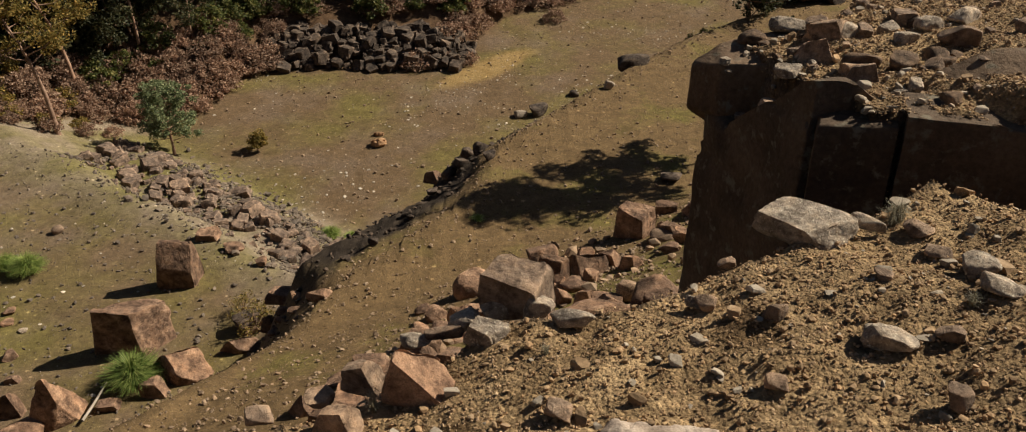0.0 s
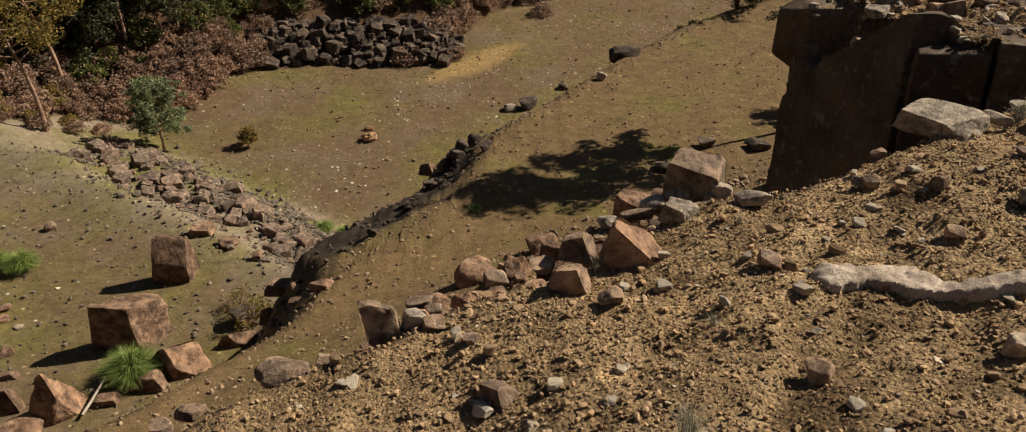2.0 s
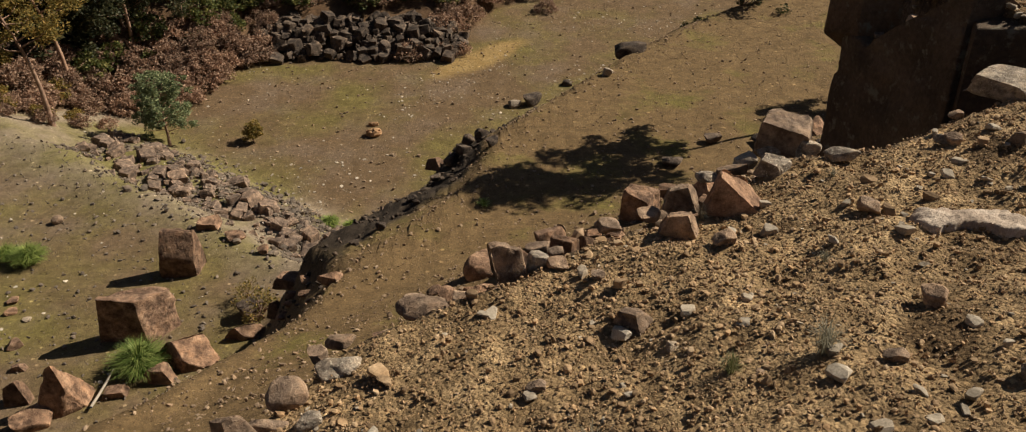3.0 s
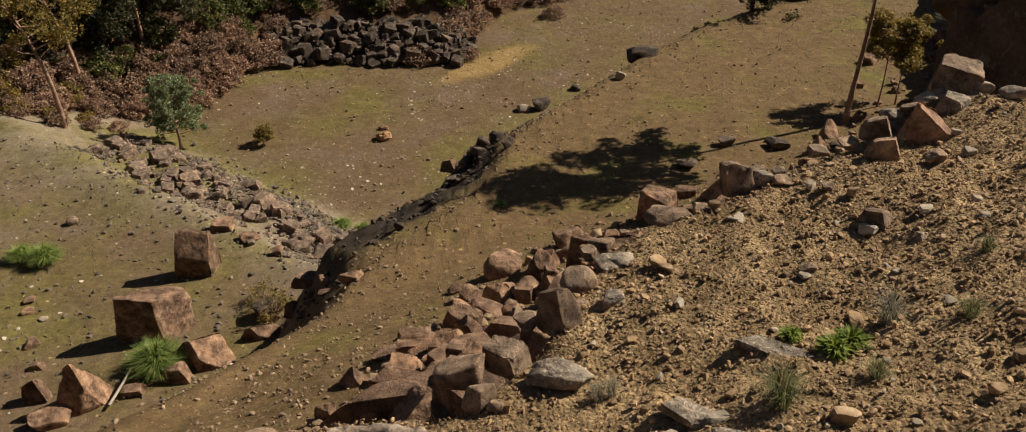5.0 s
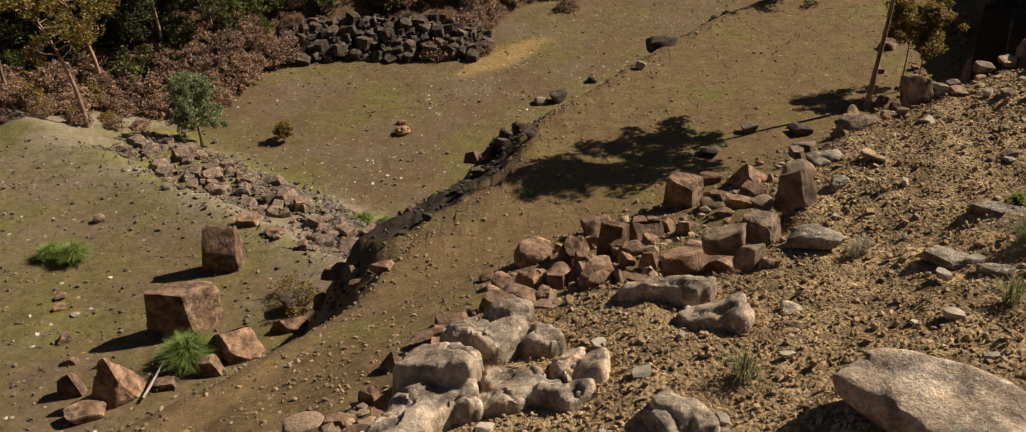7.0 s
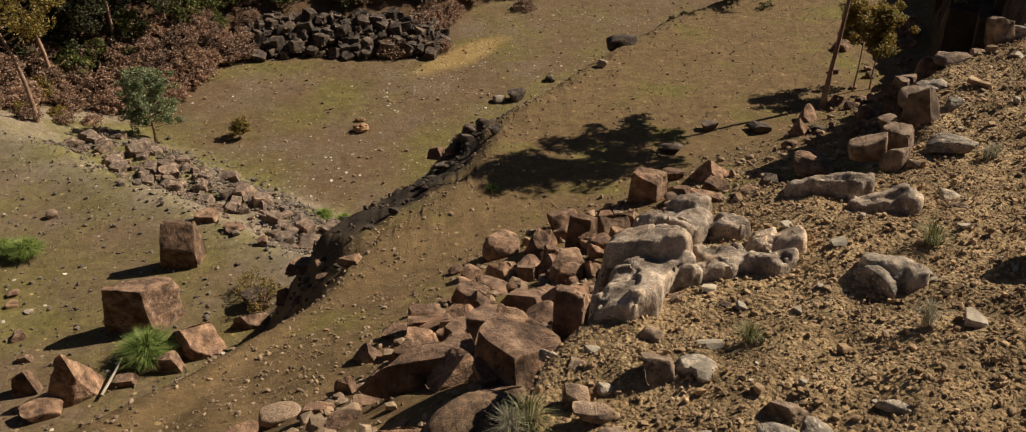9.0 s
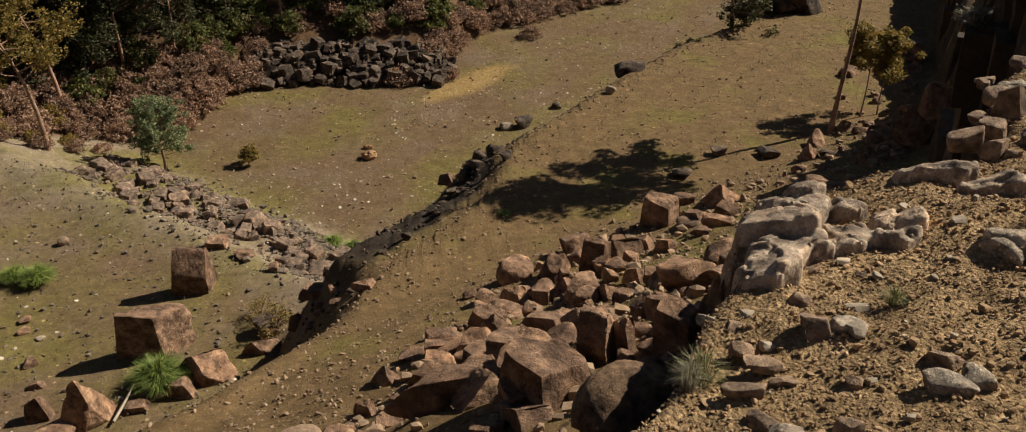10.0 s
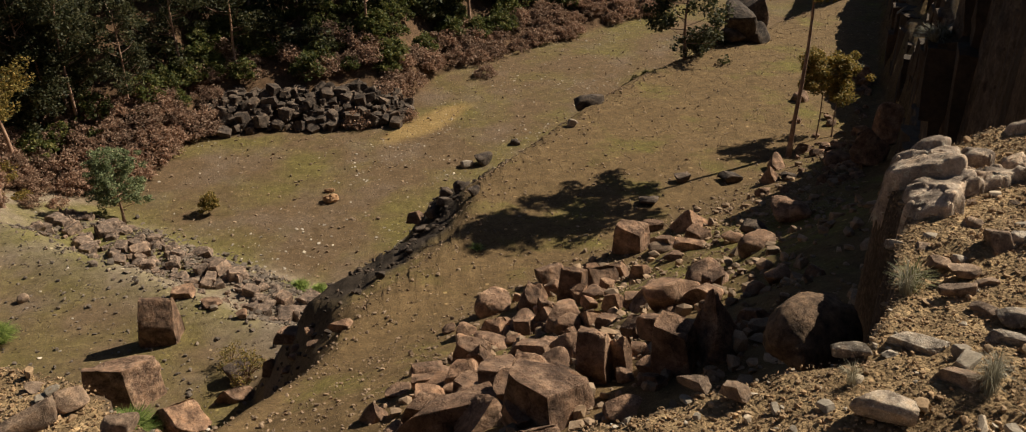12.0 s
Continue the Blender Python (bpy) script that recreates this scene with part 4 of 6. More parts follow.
stone("rock", "grey", -1.309, 0.897, 31.456, 0.063, 0.050, 0.055, 8, -4, -4, 7, "weathered brown rock on the gravel rim", "rocks along the rim")
stone("rock", "near", -0.984, 1.376, 31.476, 0.066, 0.053, 0.036, -2, 1, 4, 1, "weathered brown rock on the gravel rim", "rocks along the rim")
stone("rock", "near", -0.781, 1.600, 31.496, 0.071, 0.057, 0.031, -7, 0, -1, 3, "weathered brown rock on the gravel rim", "rocks along the rim")
stone("rock", "grey", -0.498, 0.988, 31.607, 0.048, 0.038, 0.024, -18, 4, 3, 2, "weathered brown rock on the gravel rim", "rocks along the rim")
stone("rock", "near", 0.095, 1.489, 31.679, 0.066, 0.053, 0.042, -27, -4, 4, 5, "weathered brown rock on the gravel rim", "rocks along the rim")
stone("rock", "near", -0.812, 0.929, 31.551, 0.047, 0.038, 0.023, -9, -3, -2, 6, "weathered brown rock on the gravel rim", "rocks along the rim")
stone("rock", "grey", -0.784, 1.485, 31.503, 0.069, 0.055, 0.068, 6, 3, -1, 3, "weathered brown rock on the gravel rim", "rocks along the rim")
stone("rock", "rim_lump", -1.447, 0.834, 31.430, 0.124, 0.093, 0.158, -16, 3, -3, 0, "tall rounded brown rock at the brink", "rocks along the rim")
stone("rock", "rim_cube", -1.578, 0.691, 31.423, 0.115, 0.080, 0.091, -14, 4, -3, 1, "weathered brown rock on the gravel rim", "rocks along the rim")
stone("rock", "grey", -1.461, 0.598, 31.456, 0.152, 0.077, 0.058, -18, -4, 0, 0, "pale grey rock half sunk in gravel", "rocks along the rim")
stone("rock", "grey", -1.264, 1.116, 31.446, 0.089, 0.071, 0.045, -19, -2, 0, 6, "weathered brown rock on the gravel rim", "rocks along the rim")
stone("rock", "round", -1.098, 1.358, 31.455, 0.126, 0.095, 0.049, -20, 4, 2, 0, "weathered brown rock on the gravel rim", "rocks along the rim")
stone("rock", "near", -1.645, 0.554, 31.425, 0.082, 0.066, 0.076, -13, -5, -2, 4, "weathered brown rock on the gravel rim", "rocks along the rim")
stone("rock", "near", -1.603, 0.529, 31.438, 0.051, 0.041, 0.037, -15, 0, 0, 9, "weathered brown rock on the gravel rim", "rocks along the rim")
stone("rock", "rim_table", -1.204, 0.411, 31.523, 0.140, 0.065, 0.034, -27, 2, 0, 1, "flat pale slab on the rim", "rocks along the rim")
stone("rock", "rim_table", -0.989, 0.588, 31.547, 0.193, 0.068, 0.032, -29, -4, -3, 0, "flat pale slab on the rim", "rocks along the rim")
stone("rock", "grey", -1.138, 0.303, 31.545, 0.099, 0.035, 0.038, -30, 3, -1, 8, "weathered brown rock on the gravel rim", "rocks along the rim")
stone("rock", "grey", -1.603, 0.293, 31.461, 0.069, 0.044, 0.027, -17, 3, 5, 4, "weathered brown rock on the gravel rim", "rocks along the rim")
stone("rock", "near", -1.619, 0.209, 31.465, 0.089, 0.031, 0.034, -17, 1, 2, 2, "weathered brown rock on the gravel rim", "rocks along the rim")
stone("rock", "rim_table", -2.932, -0.691, 31.335, 0.164, 0.057, 0.036, -31, 1, -2, 0, "flat brown slab on the rim", "rocks along the rim")
stone("rock", "rim_lump", -2.930, -0.857, 31.349, 0.130, 0.073, 0.050, -34, 4, 0, 1, "pale grey rock half sunk in gravel", "rocks along the rim")
stone("rock", "rim_lump", -3.380, -0.724, 31.276, 0.073, 0.058, 0.037, -18, 4, -2, 0, "pinkish rock at the brink", "rocks along the rim")
stone("rock", "rim_wedge", -3.455, -0.658, 31.261, 0.083, 0.056, 0.032, -15, 4, 3, 0, "weathered brown rock on the gravel rim", "rocks along the rim")
stone("rock", "grey", -2.757, -0.758, 31.366, 0.116, 0.044, 0.045, -36, 1, -1, 3, "weathered brown rock on the gravel rim", "rocks along the rim")
stone("rock", "grey", -2.672, -0.730, 31.377, 0.066, 0.053, 0.031, -38, -4, 3, 5, "weathered brown rock on the gravel rim", "rocks along the rim")
stone("rock", "grey", -2.718, -0.180, 31.319, 0.083, 0.029, 0.032, -29, -1, 2, 2, "weathered brown rock on the gravel rim", "rocks along the rim")
stone("rock", "rim_stand", -2.504, -0.320, 31.362, 0.075, 0.060, 0.078, -21, -4, -14, 1, "dark grey rock standing on edge on the rim", "rocks along the rim")
stone("rock", "grey", -2.429, -0.298, 31.374, 0.094, 0.075, 0.039, -23, -4, -4, 3, "weathered brown rock on the gravel rim", "rocks along the rim")
stone("rock", "grey", -2.331, -0.577, 31.416, 0.114, 0.057, 0.044, -30, 3, -3, 1, "pale rounded rock half sunk in gravel", "rocks along the rim")
stone("rock", "rim_lump", -2.294, -0.483, 31.413, 0.103, 0.050, 0.040, -29, 4, -1, 1, "weathered brown rock on the gravel rim", "rocks along the rim")
stone("rock", "grey", -1.957, -0.087, 31.431, 0.137, 0.068, 0.068, -67, 1, -1, 5, "long pale rock half sunk in gravel", "rocks along the rim")
stone("rock", "rim_table", -1.818, -0.146, 31.463, 0.109, 0.079, 0.030, -36, 1, -4, 1, "weathered brown rock on the gravel rim", "rocks along the rim")
stone("rock", "near", -2.658, -0.225, 31.333, 0.069, 0.055, 0.028, -15, -1, 4, 1, "weathered brown rock on the gravel rim", "rocks along the rim")
stone("rock", "near", -2.687, -0.331, 31.337, 0.063, 0.050, 0.038, -15, -3, 2, 5, "weathered brown rock on the gravel rim", "rocks along the rim")
stone("rock", "near", -2.660, -0.402, 31.349, 0.090, 0.044, 0.035, -16, -2, -2, 7, "weathered brown rock on the gravel rim", "rocks along the rim")
stone("rock", "near", -2.496, -0.167, 31.350, 0.056, 0.045, 0.052, -19, -5, -5, 2, "weathered brown rock on the gravel rim", "rocks along the rim")
stone("rock", "grey", -2.019, -0.463, 31.458, 0.070, 0.056, 0.030, -37, 4, 3, 6, "weathered brown rock on the gravel rim", "rocks along the rim")
stone("rock", "grey", -2.105, -0.522, 31.449, 0.075, 0.026, 0.029, -35, 3, 3, 7, "weathered brown rock on the gravel rim", "rocks along the rim")
stone("rock", "near", -2.497, -0.505, 31.384, 0.041, 0.033, 0.023, -23, 5, -3, 8, "weathered brown rock on the gravel rim", "rocks along the rim")
stone("rock", "near", -2.726, -0.482, 31.346, 0.098, 0.046, 0.038, -15, 1, 0, 3, "weathered brown rock on the gravel rim", "rocks along the rim")
stone("rock", "grey", -2.621, -0.320, 31.348, 0.045, 0.036, 0.022, -17, 1, 4, 2, "weathered brown rock on the gravel rim", "rocks along the rim")
stone("rock", "near", -2.406, 0.000, 31.351, 0.069, 0.043, 0.027, -20, 3, 5, 6, "weathered brown rock on the gravel rim", "rocks along the rim")
stone("rock", "near", -2.302, -0.059, 31.374, 0.034, 0.027, 0.021, -23, -4, 2, 1, "weathered brown rock on the gravel rim", "rocks along the rim")
stone("rock", "grey", -2.268, -0.571, 31.426, 0.073, 0.058, 0.043, -32, 2, 2, 4, "weathered brown rock on the gravel rim", "rocks along the rim")
stone("slab", "bed", -1.481, -0.215, 31.496, 0.420, 0.183, 0.167, -32, -1, 1, 4, "large rough pale boulder sunk in the gravel rim", "bedrock slabs on the rim")
stone("boulder", "far_lump", -4.30, 44.20, 10.55, 1.15, 0.95, 0.75, 6, -1, -2, 0, "rounded brown boulder on the crest of the bank", "boulders below the haul road")
stone("boulder", "dark", -3.402, 43.173, 11.272, 0.828, 0.704, 0.712, 5, 6, 8, 0, "dark angular boulder on the bank edge", "boulders below the haul road")
stone("boulder", "dark", -2.666, 43.222, 11.797, 0.878, 0.746, 0.692, 4, 8, -8, 1, "dark angular boulder on the bank edge", "boulders below the haul road")
stone("boulder", "dark", -1.777, 44.463, 12.058, 0.840, 0.714, 0.729, 2, -1, 6, 2, "dark angular boulder on the bank edge", "boulders below the haul road")
stone("boulder", "dark", -2.509, 45.595, 11.377, 0.807, 0.686, 0.561, 3, -1, 3, 3, "dark angular boulder on the bank edge", "boulders below the haul road")
stone("boulder", "dark", -1.194, 41.536, 13.102, 0.658, 0.558, 0.506, 2, -2, -1, 4, "dark angular boulder on the bank edge", "boulders below the haul road")
stone("boulder", "dark", -4.060, 41.098, 11.426, 0.585, 0.497, 0.339, 6, -4, -4, 5, "dark angular boulder on the bank edge", "boulders below the haul road")
stone("boulder", "dark", -4.907, 37.248, 12.331, 0.488, 0.415, 0.296, 8, 4, -3, 6, "dark angular boulder on the bank edge", "boulders below the haul road")
stone("boulder", "dark", -5.957, 33.644, 12.972, 0.448, 0.381, 0.268, 10, 2, 9, 7, "dark angular boulder on the bank edge", "boulders below the haul road")
stone("boulder", "dark", 7.576, 55.291, 13.008, 2.030, 1.726, 0.857, -8, 5, -8, 2, "dark mound of rock on the bench edge", "boulders below the haul road")
stone("boulder", "dark", 5.868, 84.214, -0.432, 1.057, 0.899, 0.631, -4, -2, 0, 3, "dark boulder on the bench edge", "boulders below the haul road")
stone("boulder", "dark", 2.330, 80.100, -0.742, 1.775, 1.508, 1.115, -2, 4, 1, 4, "dark boulder on the bench edge", "boulders below the haul road")
stone("rock", "grey", 0.730, 79.767, -0.756, 1.266, 1.076, 0.742, -1, 7, -8, 2, "pale stone on the bench edge", "boulders below the haul road")
stone("rock", "grey", 5.600, 50.824, 13.234, 0.636, 0.540, 0.565, -6, -3, 1, 3, "pale stone on the bench edge", "boulders below the haul road")
stone("boulder", "red", 17.294, 36.438, 15.604, 1.737, 1.476, 2.215, -29, 4, 2, 0, "shaded boulder at the foot of the high wall", "fallen boulders on the scree")
stone("boulder", "red", 21.342, 42.066, 14.364, 1.829, 1.555, 2.481, -30, -8, 2, 1, "shaded boulder at the foot of the high wall", "fallen boulders on the scree")
stone("boulder", "red", 27.247, 57.633, 13.108, 1.912, 1.625, 1.229, -28, -3, -2, 3, "shaded boulder at the foot of the high wall", "fallen boulders on the scree")
stone("boulder", "red", 10.686, 29.564, 16.512, 1.613, 1.371, 0.926, -25, -7, -6, 4, "shaded boulder at the foot of the high wall", "fallen boulders on the scree")
stone("boulder", "red", 7.610, 25.374, 17.400, 1.299, 1.104, 0.833, -23, 9, 1, 7, "shaded boulder at the foot of the high wall", "fallen boulders on the scree")
stone("rock", "grey", 1.087, 1.817, 31.826, 0.090, 0.076, 0.047, -31, 2, -5, 1, "pale grey rock half sunk in gravel", "rocks along the rim")
stone("rock", "grey", 1.076, 1.706, 31.850, 0.094, 0.080, 0.037, -32, -7, 7, 2, "pale grey rock half sunk in gravel", "rocks along the rim")
stone("rock", "grey", 0.801, 1.590, 31.788, 0.116, 0.064, 0.047, -27, 2, 3, 3, "pale grey rock half sunk in gravel", "rocks along the rim")
stone("rock", "near", 0.920, 1.581, 31.813, 0.060, 0.051, 0.034, -30, -9, 3, 6, "weathered brown rock on the gravel rim", "rocks along the rim")
stone("rock", "near", 0.542, 1.492, 31.754, 0.053, 0.045, 0.034, -20, 1, -3, 5, "weathered brown rock on the gravel rim", "rocks along the rim")
stone("rock", "near", 0.850, 1.368, 31.800, 0.051, 0.043, 0.058, -32, -9, -1, 7, "weathered brown rock on the gravel rim", "rocks along the rim")
stone("rock", "near", 0.462, 1.828, 31.722, 0.052, 0.044, 0.035, -14, 6, -5, 8, "weathered brown rock on the gravel rim", "rocks along the rim")
stone("rock", "near", 1.038, 2.055, 31.789, 0.078, 0.067, 0.042, -27, -2, 3, 2, "weathered brown rock on the gravel rim", "rocks along the rim")
stone("rock", "near", 1.048, 1.944, 31.800, 0.067, 0.057, 0.026, -28, -3, -4, 1, "weathered brown rock on the gravel rim", "rocks along the rim")
stone("rock", "near", 0.592, 1.713, 31.770, 0.055, 0.047, 0.044, -19, -9, -3, 4, "weathered brown rock on the gravel rim", "rocks along the rim")
stone("rock", "near", 0.546, 2.006, 31.727, 0.047, 0.040, 0.026, -15, -1, -1, 6, "weathered brown rock on the gravel rim", "rocks along the rim")
stone("rock", "near", 0.860, 1.813, 31.816, 0.047, 0.040, 0.024, -25, -8, 7, 8, "weathered brown rock on the gravel rim", "rocks along the rim")
stone("rock", "grey", 0.461, 1.020, 31.762, 0.062, 0.052, 0.053, -33, 6, -3, 3, "pale grey rock half sunk in gravel", "rocks along the rim")
stone("rock", "grey", 0.793, 1.591, 31.784, 0.102, 0.058, 0.042, -32, -2, -4, 4, "pale grey rock half sunk in gravel", "rocks along the rim")
stone("rock", "near", -0.577, 1.618, 31.545, 0.069, 0.059, 0.046, 5, -6, -3, 5, "weathered brown rock on the gravel rim", "rocks along the rim")
stone("rock", "near", -0.302, 1.418, 31.629, 0.063, 0.054, 0.038, -4, 8, 2, 6, "weathered brown rock on the gravel rim", "rocks along the rim")
stone("rock", "near", -0.450, 1.696, 31.543, 0.071, 0.061, 0.036, 1, 7, -5, 7, "weathered brown rock on the gravel rim", "rocks along the rim")
stone("rock", "near", -0.734, 1.499, 31.544, 0.045, 0.038, 0.026, 10, 3, -6, 8, "weathered brown rock on the gravel rim", "rocks along the rim")
stone("rock", "grey", 0.446, 1.842, 31.713, 0.073, 0.029, 0.030, -22, 0, 8, 2, "pale grey rock half sunk in gravel", "rocks along the rim")
stone("rock", "near", 0.062, 1.012, 31.709, 0.059, 0.051, 0.053, -27, -2, 0, 8, "weathered brown rock on the gravel rim", "rocks along the rim")
stone("rock", "near", -0.636, 1.333, 31.577, 0.038, 0.033, 0.023, -3, 1, -4, 7, "weathered brown rock on the gravel rim", "rocks along the rim")
stone("rock", "near", -0.734, 1.460, 31.537, 0.062, 0.052, 0.024, -0, 9, 1, 5, "weathered brown rock on the gravel rim", "rocks along the rim")
stone("rock", "near", -0.091, 0.822, 31.712, 0.052, 0.044, 0.025, -25, -4, 4, 6, "weathered brown rock on the gravel rim", "rocks along the rim")
stone("rock", "grey", 0.112, 0.706, 31.757, 0.036, 0.031, 0.038, -34, 8, -1, 5, "pale grey rock half sunk in gravel", "rocks along the rim")
stone("rock", "near", -1.683, 0.655, 31.414, 0.118, 0.101, 0.089, -15, 4, -8, 3, "weathered brown rock on the gravel rim", "rocks along the rim")
stone("rock", "grey", -3.133, -0.908, 31.330, 0.132, 0.061, 0.054, -33, 2, 3, 7, "pale grey rock half sunk in gravel", "rocks along the rim")
stone("rock", "near", -4.979, -0.305, 31.088, 0.084, 0.071, 0.061, 24, 2, -1, 1, "weathered brown rock on the gravel rim", "rocks along the rim")
stone("rock", "near", -5.063, -0.397, 31.080, 0.176, 0.070, 0.072, 27, -5, -9, 3, "weathered brown rock on the gravel rim", "rocks along the rim")
stone("rock", "near", -4.821, -0.446, 31.110, 0.091, 0.077, 0.043, 21, 5, 6, 4, "weathered brown rock on the gravel rim", "rocks along the rim")
stone("rock", "near", -2.710, -0.587, 31.346, 0.082, 0.047, 0.034, -37, 6, 2, 2, "weathered brown rock on the gravel rim", "rocks along the rim")
stone("rock", "grey", -3.082, -0.664, 31.311, 0.095, 0.038, 0.039, -30, 1, -7, 8, "pale grey rock half sunk in gravel", "rocks along the rim")
stone("rock", "near", -5.118, -0.179, 31.051, 0.064, 0.054, 0.033, 26, 6, 8, 0, "weathered brown rock on the gravel rim", "rocks along the rim")
stone("rock", "near", -2.565, -0.656, 31.383, 0.063, 0.053, 0.043, -33, 5, -7, 4, "weathered brown rock on the gravel rim", "rocks along the rim")
stone("rock", "grey", -2.683, -0.656, 31.366, 0.084, 0.071, 0.041, -30, -8, -8, 5, "pale grey rock half sunk in gravel", "rocks along the rim")
stone("rock", "near", -2.631, -0.459, 31.350, 0.062, 0.034, 0.026, -28, -3, -3, 6, "weathered brown rock on the gravel rim", "rocks along the rim")
stone("mound", "heap", -11.775, 73.939, -1.107, 1.431, 1.216, 0.821, 9, -9, -7, 0, "small straw-coloured mound on the quarry floor", "heaps on the floor")
stone("mound", "heap", -12.067, 75.931, -0.952, 0.977, 0.519, 0.400, 9, 1, 1, 0, "small straw-coloured mound on the quarry floor", "heaps on the floor")
# dark stone colour stands in for the shade on this boulder
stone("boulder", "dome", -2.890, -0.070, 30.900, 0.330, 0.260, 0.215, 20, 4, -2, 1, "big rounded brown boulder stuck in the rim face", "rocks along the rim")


# ---- bedrock that shows through the rim ----
def outcrop(name, label, seed, lumps, material, crack=0.010, category="bedrock"):
    """Sunken rock: rounded lumps (x, y, half length, half width, turn, height) grown together over the gravel."""
    xs, ys = [p[0] for p in lumps], [p[1] for p in lumps]
    r = max(max(p[2], p[3]) for p in lumps) * 1.35
    gx, gy = np.arange(min(xs) - r, max(xs) + r, 0.005), np.arange(min(ys) - r, max(ys) + r, 0.005)
    X, Y = (g.ravel() for g in np.meshgrid(gx, gy))
    wx, wy = X + 0.042 * fbm(X * 10, Y * 10, 4, seed), Y + 0.042 * fbm(X * 10, Y * 10, 4, seed + 40)
    rise = np.full(len(X), -9.0)
    for k, (cx, cy, a, b, turn, h) in enumerate(lumps):
        c, sn = math.cos(radians(turn)), math.sin(radians(turn))
        p, q = ((wx - cx) * c + (wy - cy) * sn) / a, ((wy - cy) * c - (wx - cx) * sn) / b
        far = (np.abs(p) ** 4 + np.abs(q) ** 4) ** 0.25 * 1.03
        lump = h * (0.84 * np.clip(1 - far ** 11, 0, 1) ** 0.5 + 0.16 * np.clip(1 - far ** 2, 0, 1) + 0.18 * p - 0.14 * q) - 9.0 * min(a, b) * np.maximum(far - 0.97, 0)
        rise = np.maximum(rise, lump)
    dent = fbm(X * 9, Y * 9, 4, seed + 7)
    rise = rise + 1.2 * crack * fbm(X * 14, Y * 14, 4, seed + 3) + 0.004 * fbm(X * 60, Y * 60, 3, seed + 5) - 0.9 * crack * smooth(0.07, 0.0, np.abs(dent)) + 1.4 * crack * smooth(-0.06, 0.06, fbm(X * 7 + 9, Y * 7, 3, seed + 9))
    Z = rim_top(X, Y) + rise
    show = (Z > H(X, Y) - 0.05) & (rise > -0.10)
    n = len(gx)
    idx = np.arange(len(X)).reshape(len(gy), n)
    quads = np.stack([idx[:-1, :-1], idx[:-1, 1:], idx[1:, 1:], idx[1:, :-1]], -1).reshape(-1, 4)
    quads = quads[show[quads].any(1)]
    used, back = np.unique(quads, return_inverse=True)
    ox, oy = float(np.mean(xs)), float(np.mean(ys))
    oz = h1(ox, oy)
    me = bpy.data.meshes.new(name)
    fill(me, np.stack([X[used] - ox, Y[used] - oy, np.maximum(Z[used], H(X[used], Y[used]) - 0.12) - oz], 1), back.reshape(-1, 4))
    me.materials.append(material)
    me.polygons.foreach_set("use_smooth", np.ones(len(me.polygons), bool))
    me.set_sharp_from_angle(angle=radians(50))
    ob = tagged(new(name, me), label, category, "bedrock slabs on the rim")
    ob.location = (ox, oy, oz)
    return ob


outcrop("bedrock_outcrop", "pale rounded bedrock mass broken off at the brink", 311, ((-2.436, 0.208, 0.118, 0.070, -27, 0.066), (-2.515, 0.020, 0.085, 0.135, -25, 0.046), (-2.335, 0.380, 0.110, 0.095, -29, 0.062), (-2.290, 0.461, 0.070, 0.045, -30, 0.074), (-2.215, 0.335, 0.085, 0.050, -29, 0.038), (-2.40, 0.10, 0.060, 0.070, 10, 0.036)), M_SLABROCK)
outcrop("bedrock_outcrop", "long pale ridge of bedrock showing through the gravel", 331, ((-2.215, 0.118, 0.118, 0.056, -30, 0.040), (-2.118, 0.185, 0.080, 0.055, -34, 0.040), (-2.290, 0.090, 0.050, 0.045, 0, 0.028)), M_SLABROCK)
outcrop("bedrock_slab", "smooth pale domed slab at the brink", 351, ((-1.870, 0.454, 0.120, 0.056, -24, 0.045), (-1.86, 0.455, 0.085, 0.040, -24, 0.055)), M_SLABROCK, 0.003)
outcrop("bedrock_slab", "smooth pale domed slab sunk in the gravel", 371, ((-1.775, 0.295, 0.092, 0.065, -23, 0.036), (-1.765, 0.30, 0.060, 0.040, -23, 0.046)), M_SLABROCK, 0.004)
outcrop("bedrock_slab", "narrow grey ridge of rock sunk in the gravel", 391, ((-1.936, -0.071, 0.090, 0.036, -62, 0.038),), M_GREY, 0.004)
outcrop("bone_slab", "long pale bone-shaped slab sunk in gravel", 401, ((0.280, 1.372, 0.105, 0.040, -25, 0.014), (0.345, 1.340, 0.075, 0.046, -25, 0.024), (0.424, 1.291, 0.105, 0.034, -28, 0.022), (0.512, 1.250, 0.084, 0.050, -19, 0.030)), M_BONE, 0.003, "slab")


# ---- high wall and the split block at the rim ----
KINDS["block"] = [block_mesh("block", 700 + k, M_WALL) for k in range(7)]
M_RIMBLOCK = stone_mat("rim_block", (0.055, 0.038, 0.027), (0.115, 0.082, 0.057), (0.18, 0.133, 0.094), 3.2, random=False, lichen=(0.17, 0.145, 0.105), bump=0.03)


def at_ud(u, d):
    """World x, y of a place given along and out from the rim."""
    det = 0.82 * 0.82 + 0.57 * 0.57
    return -2 + (0.82 * u - 0.57 * d) / det, 0.8 + (0.57 * u + 0.82 * d) / det


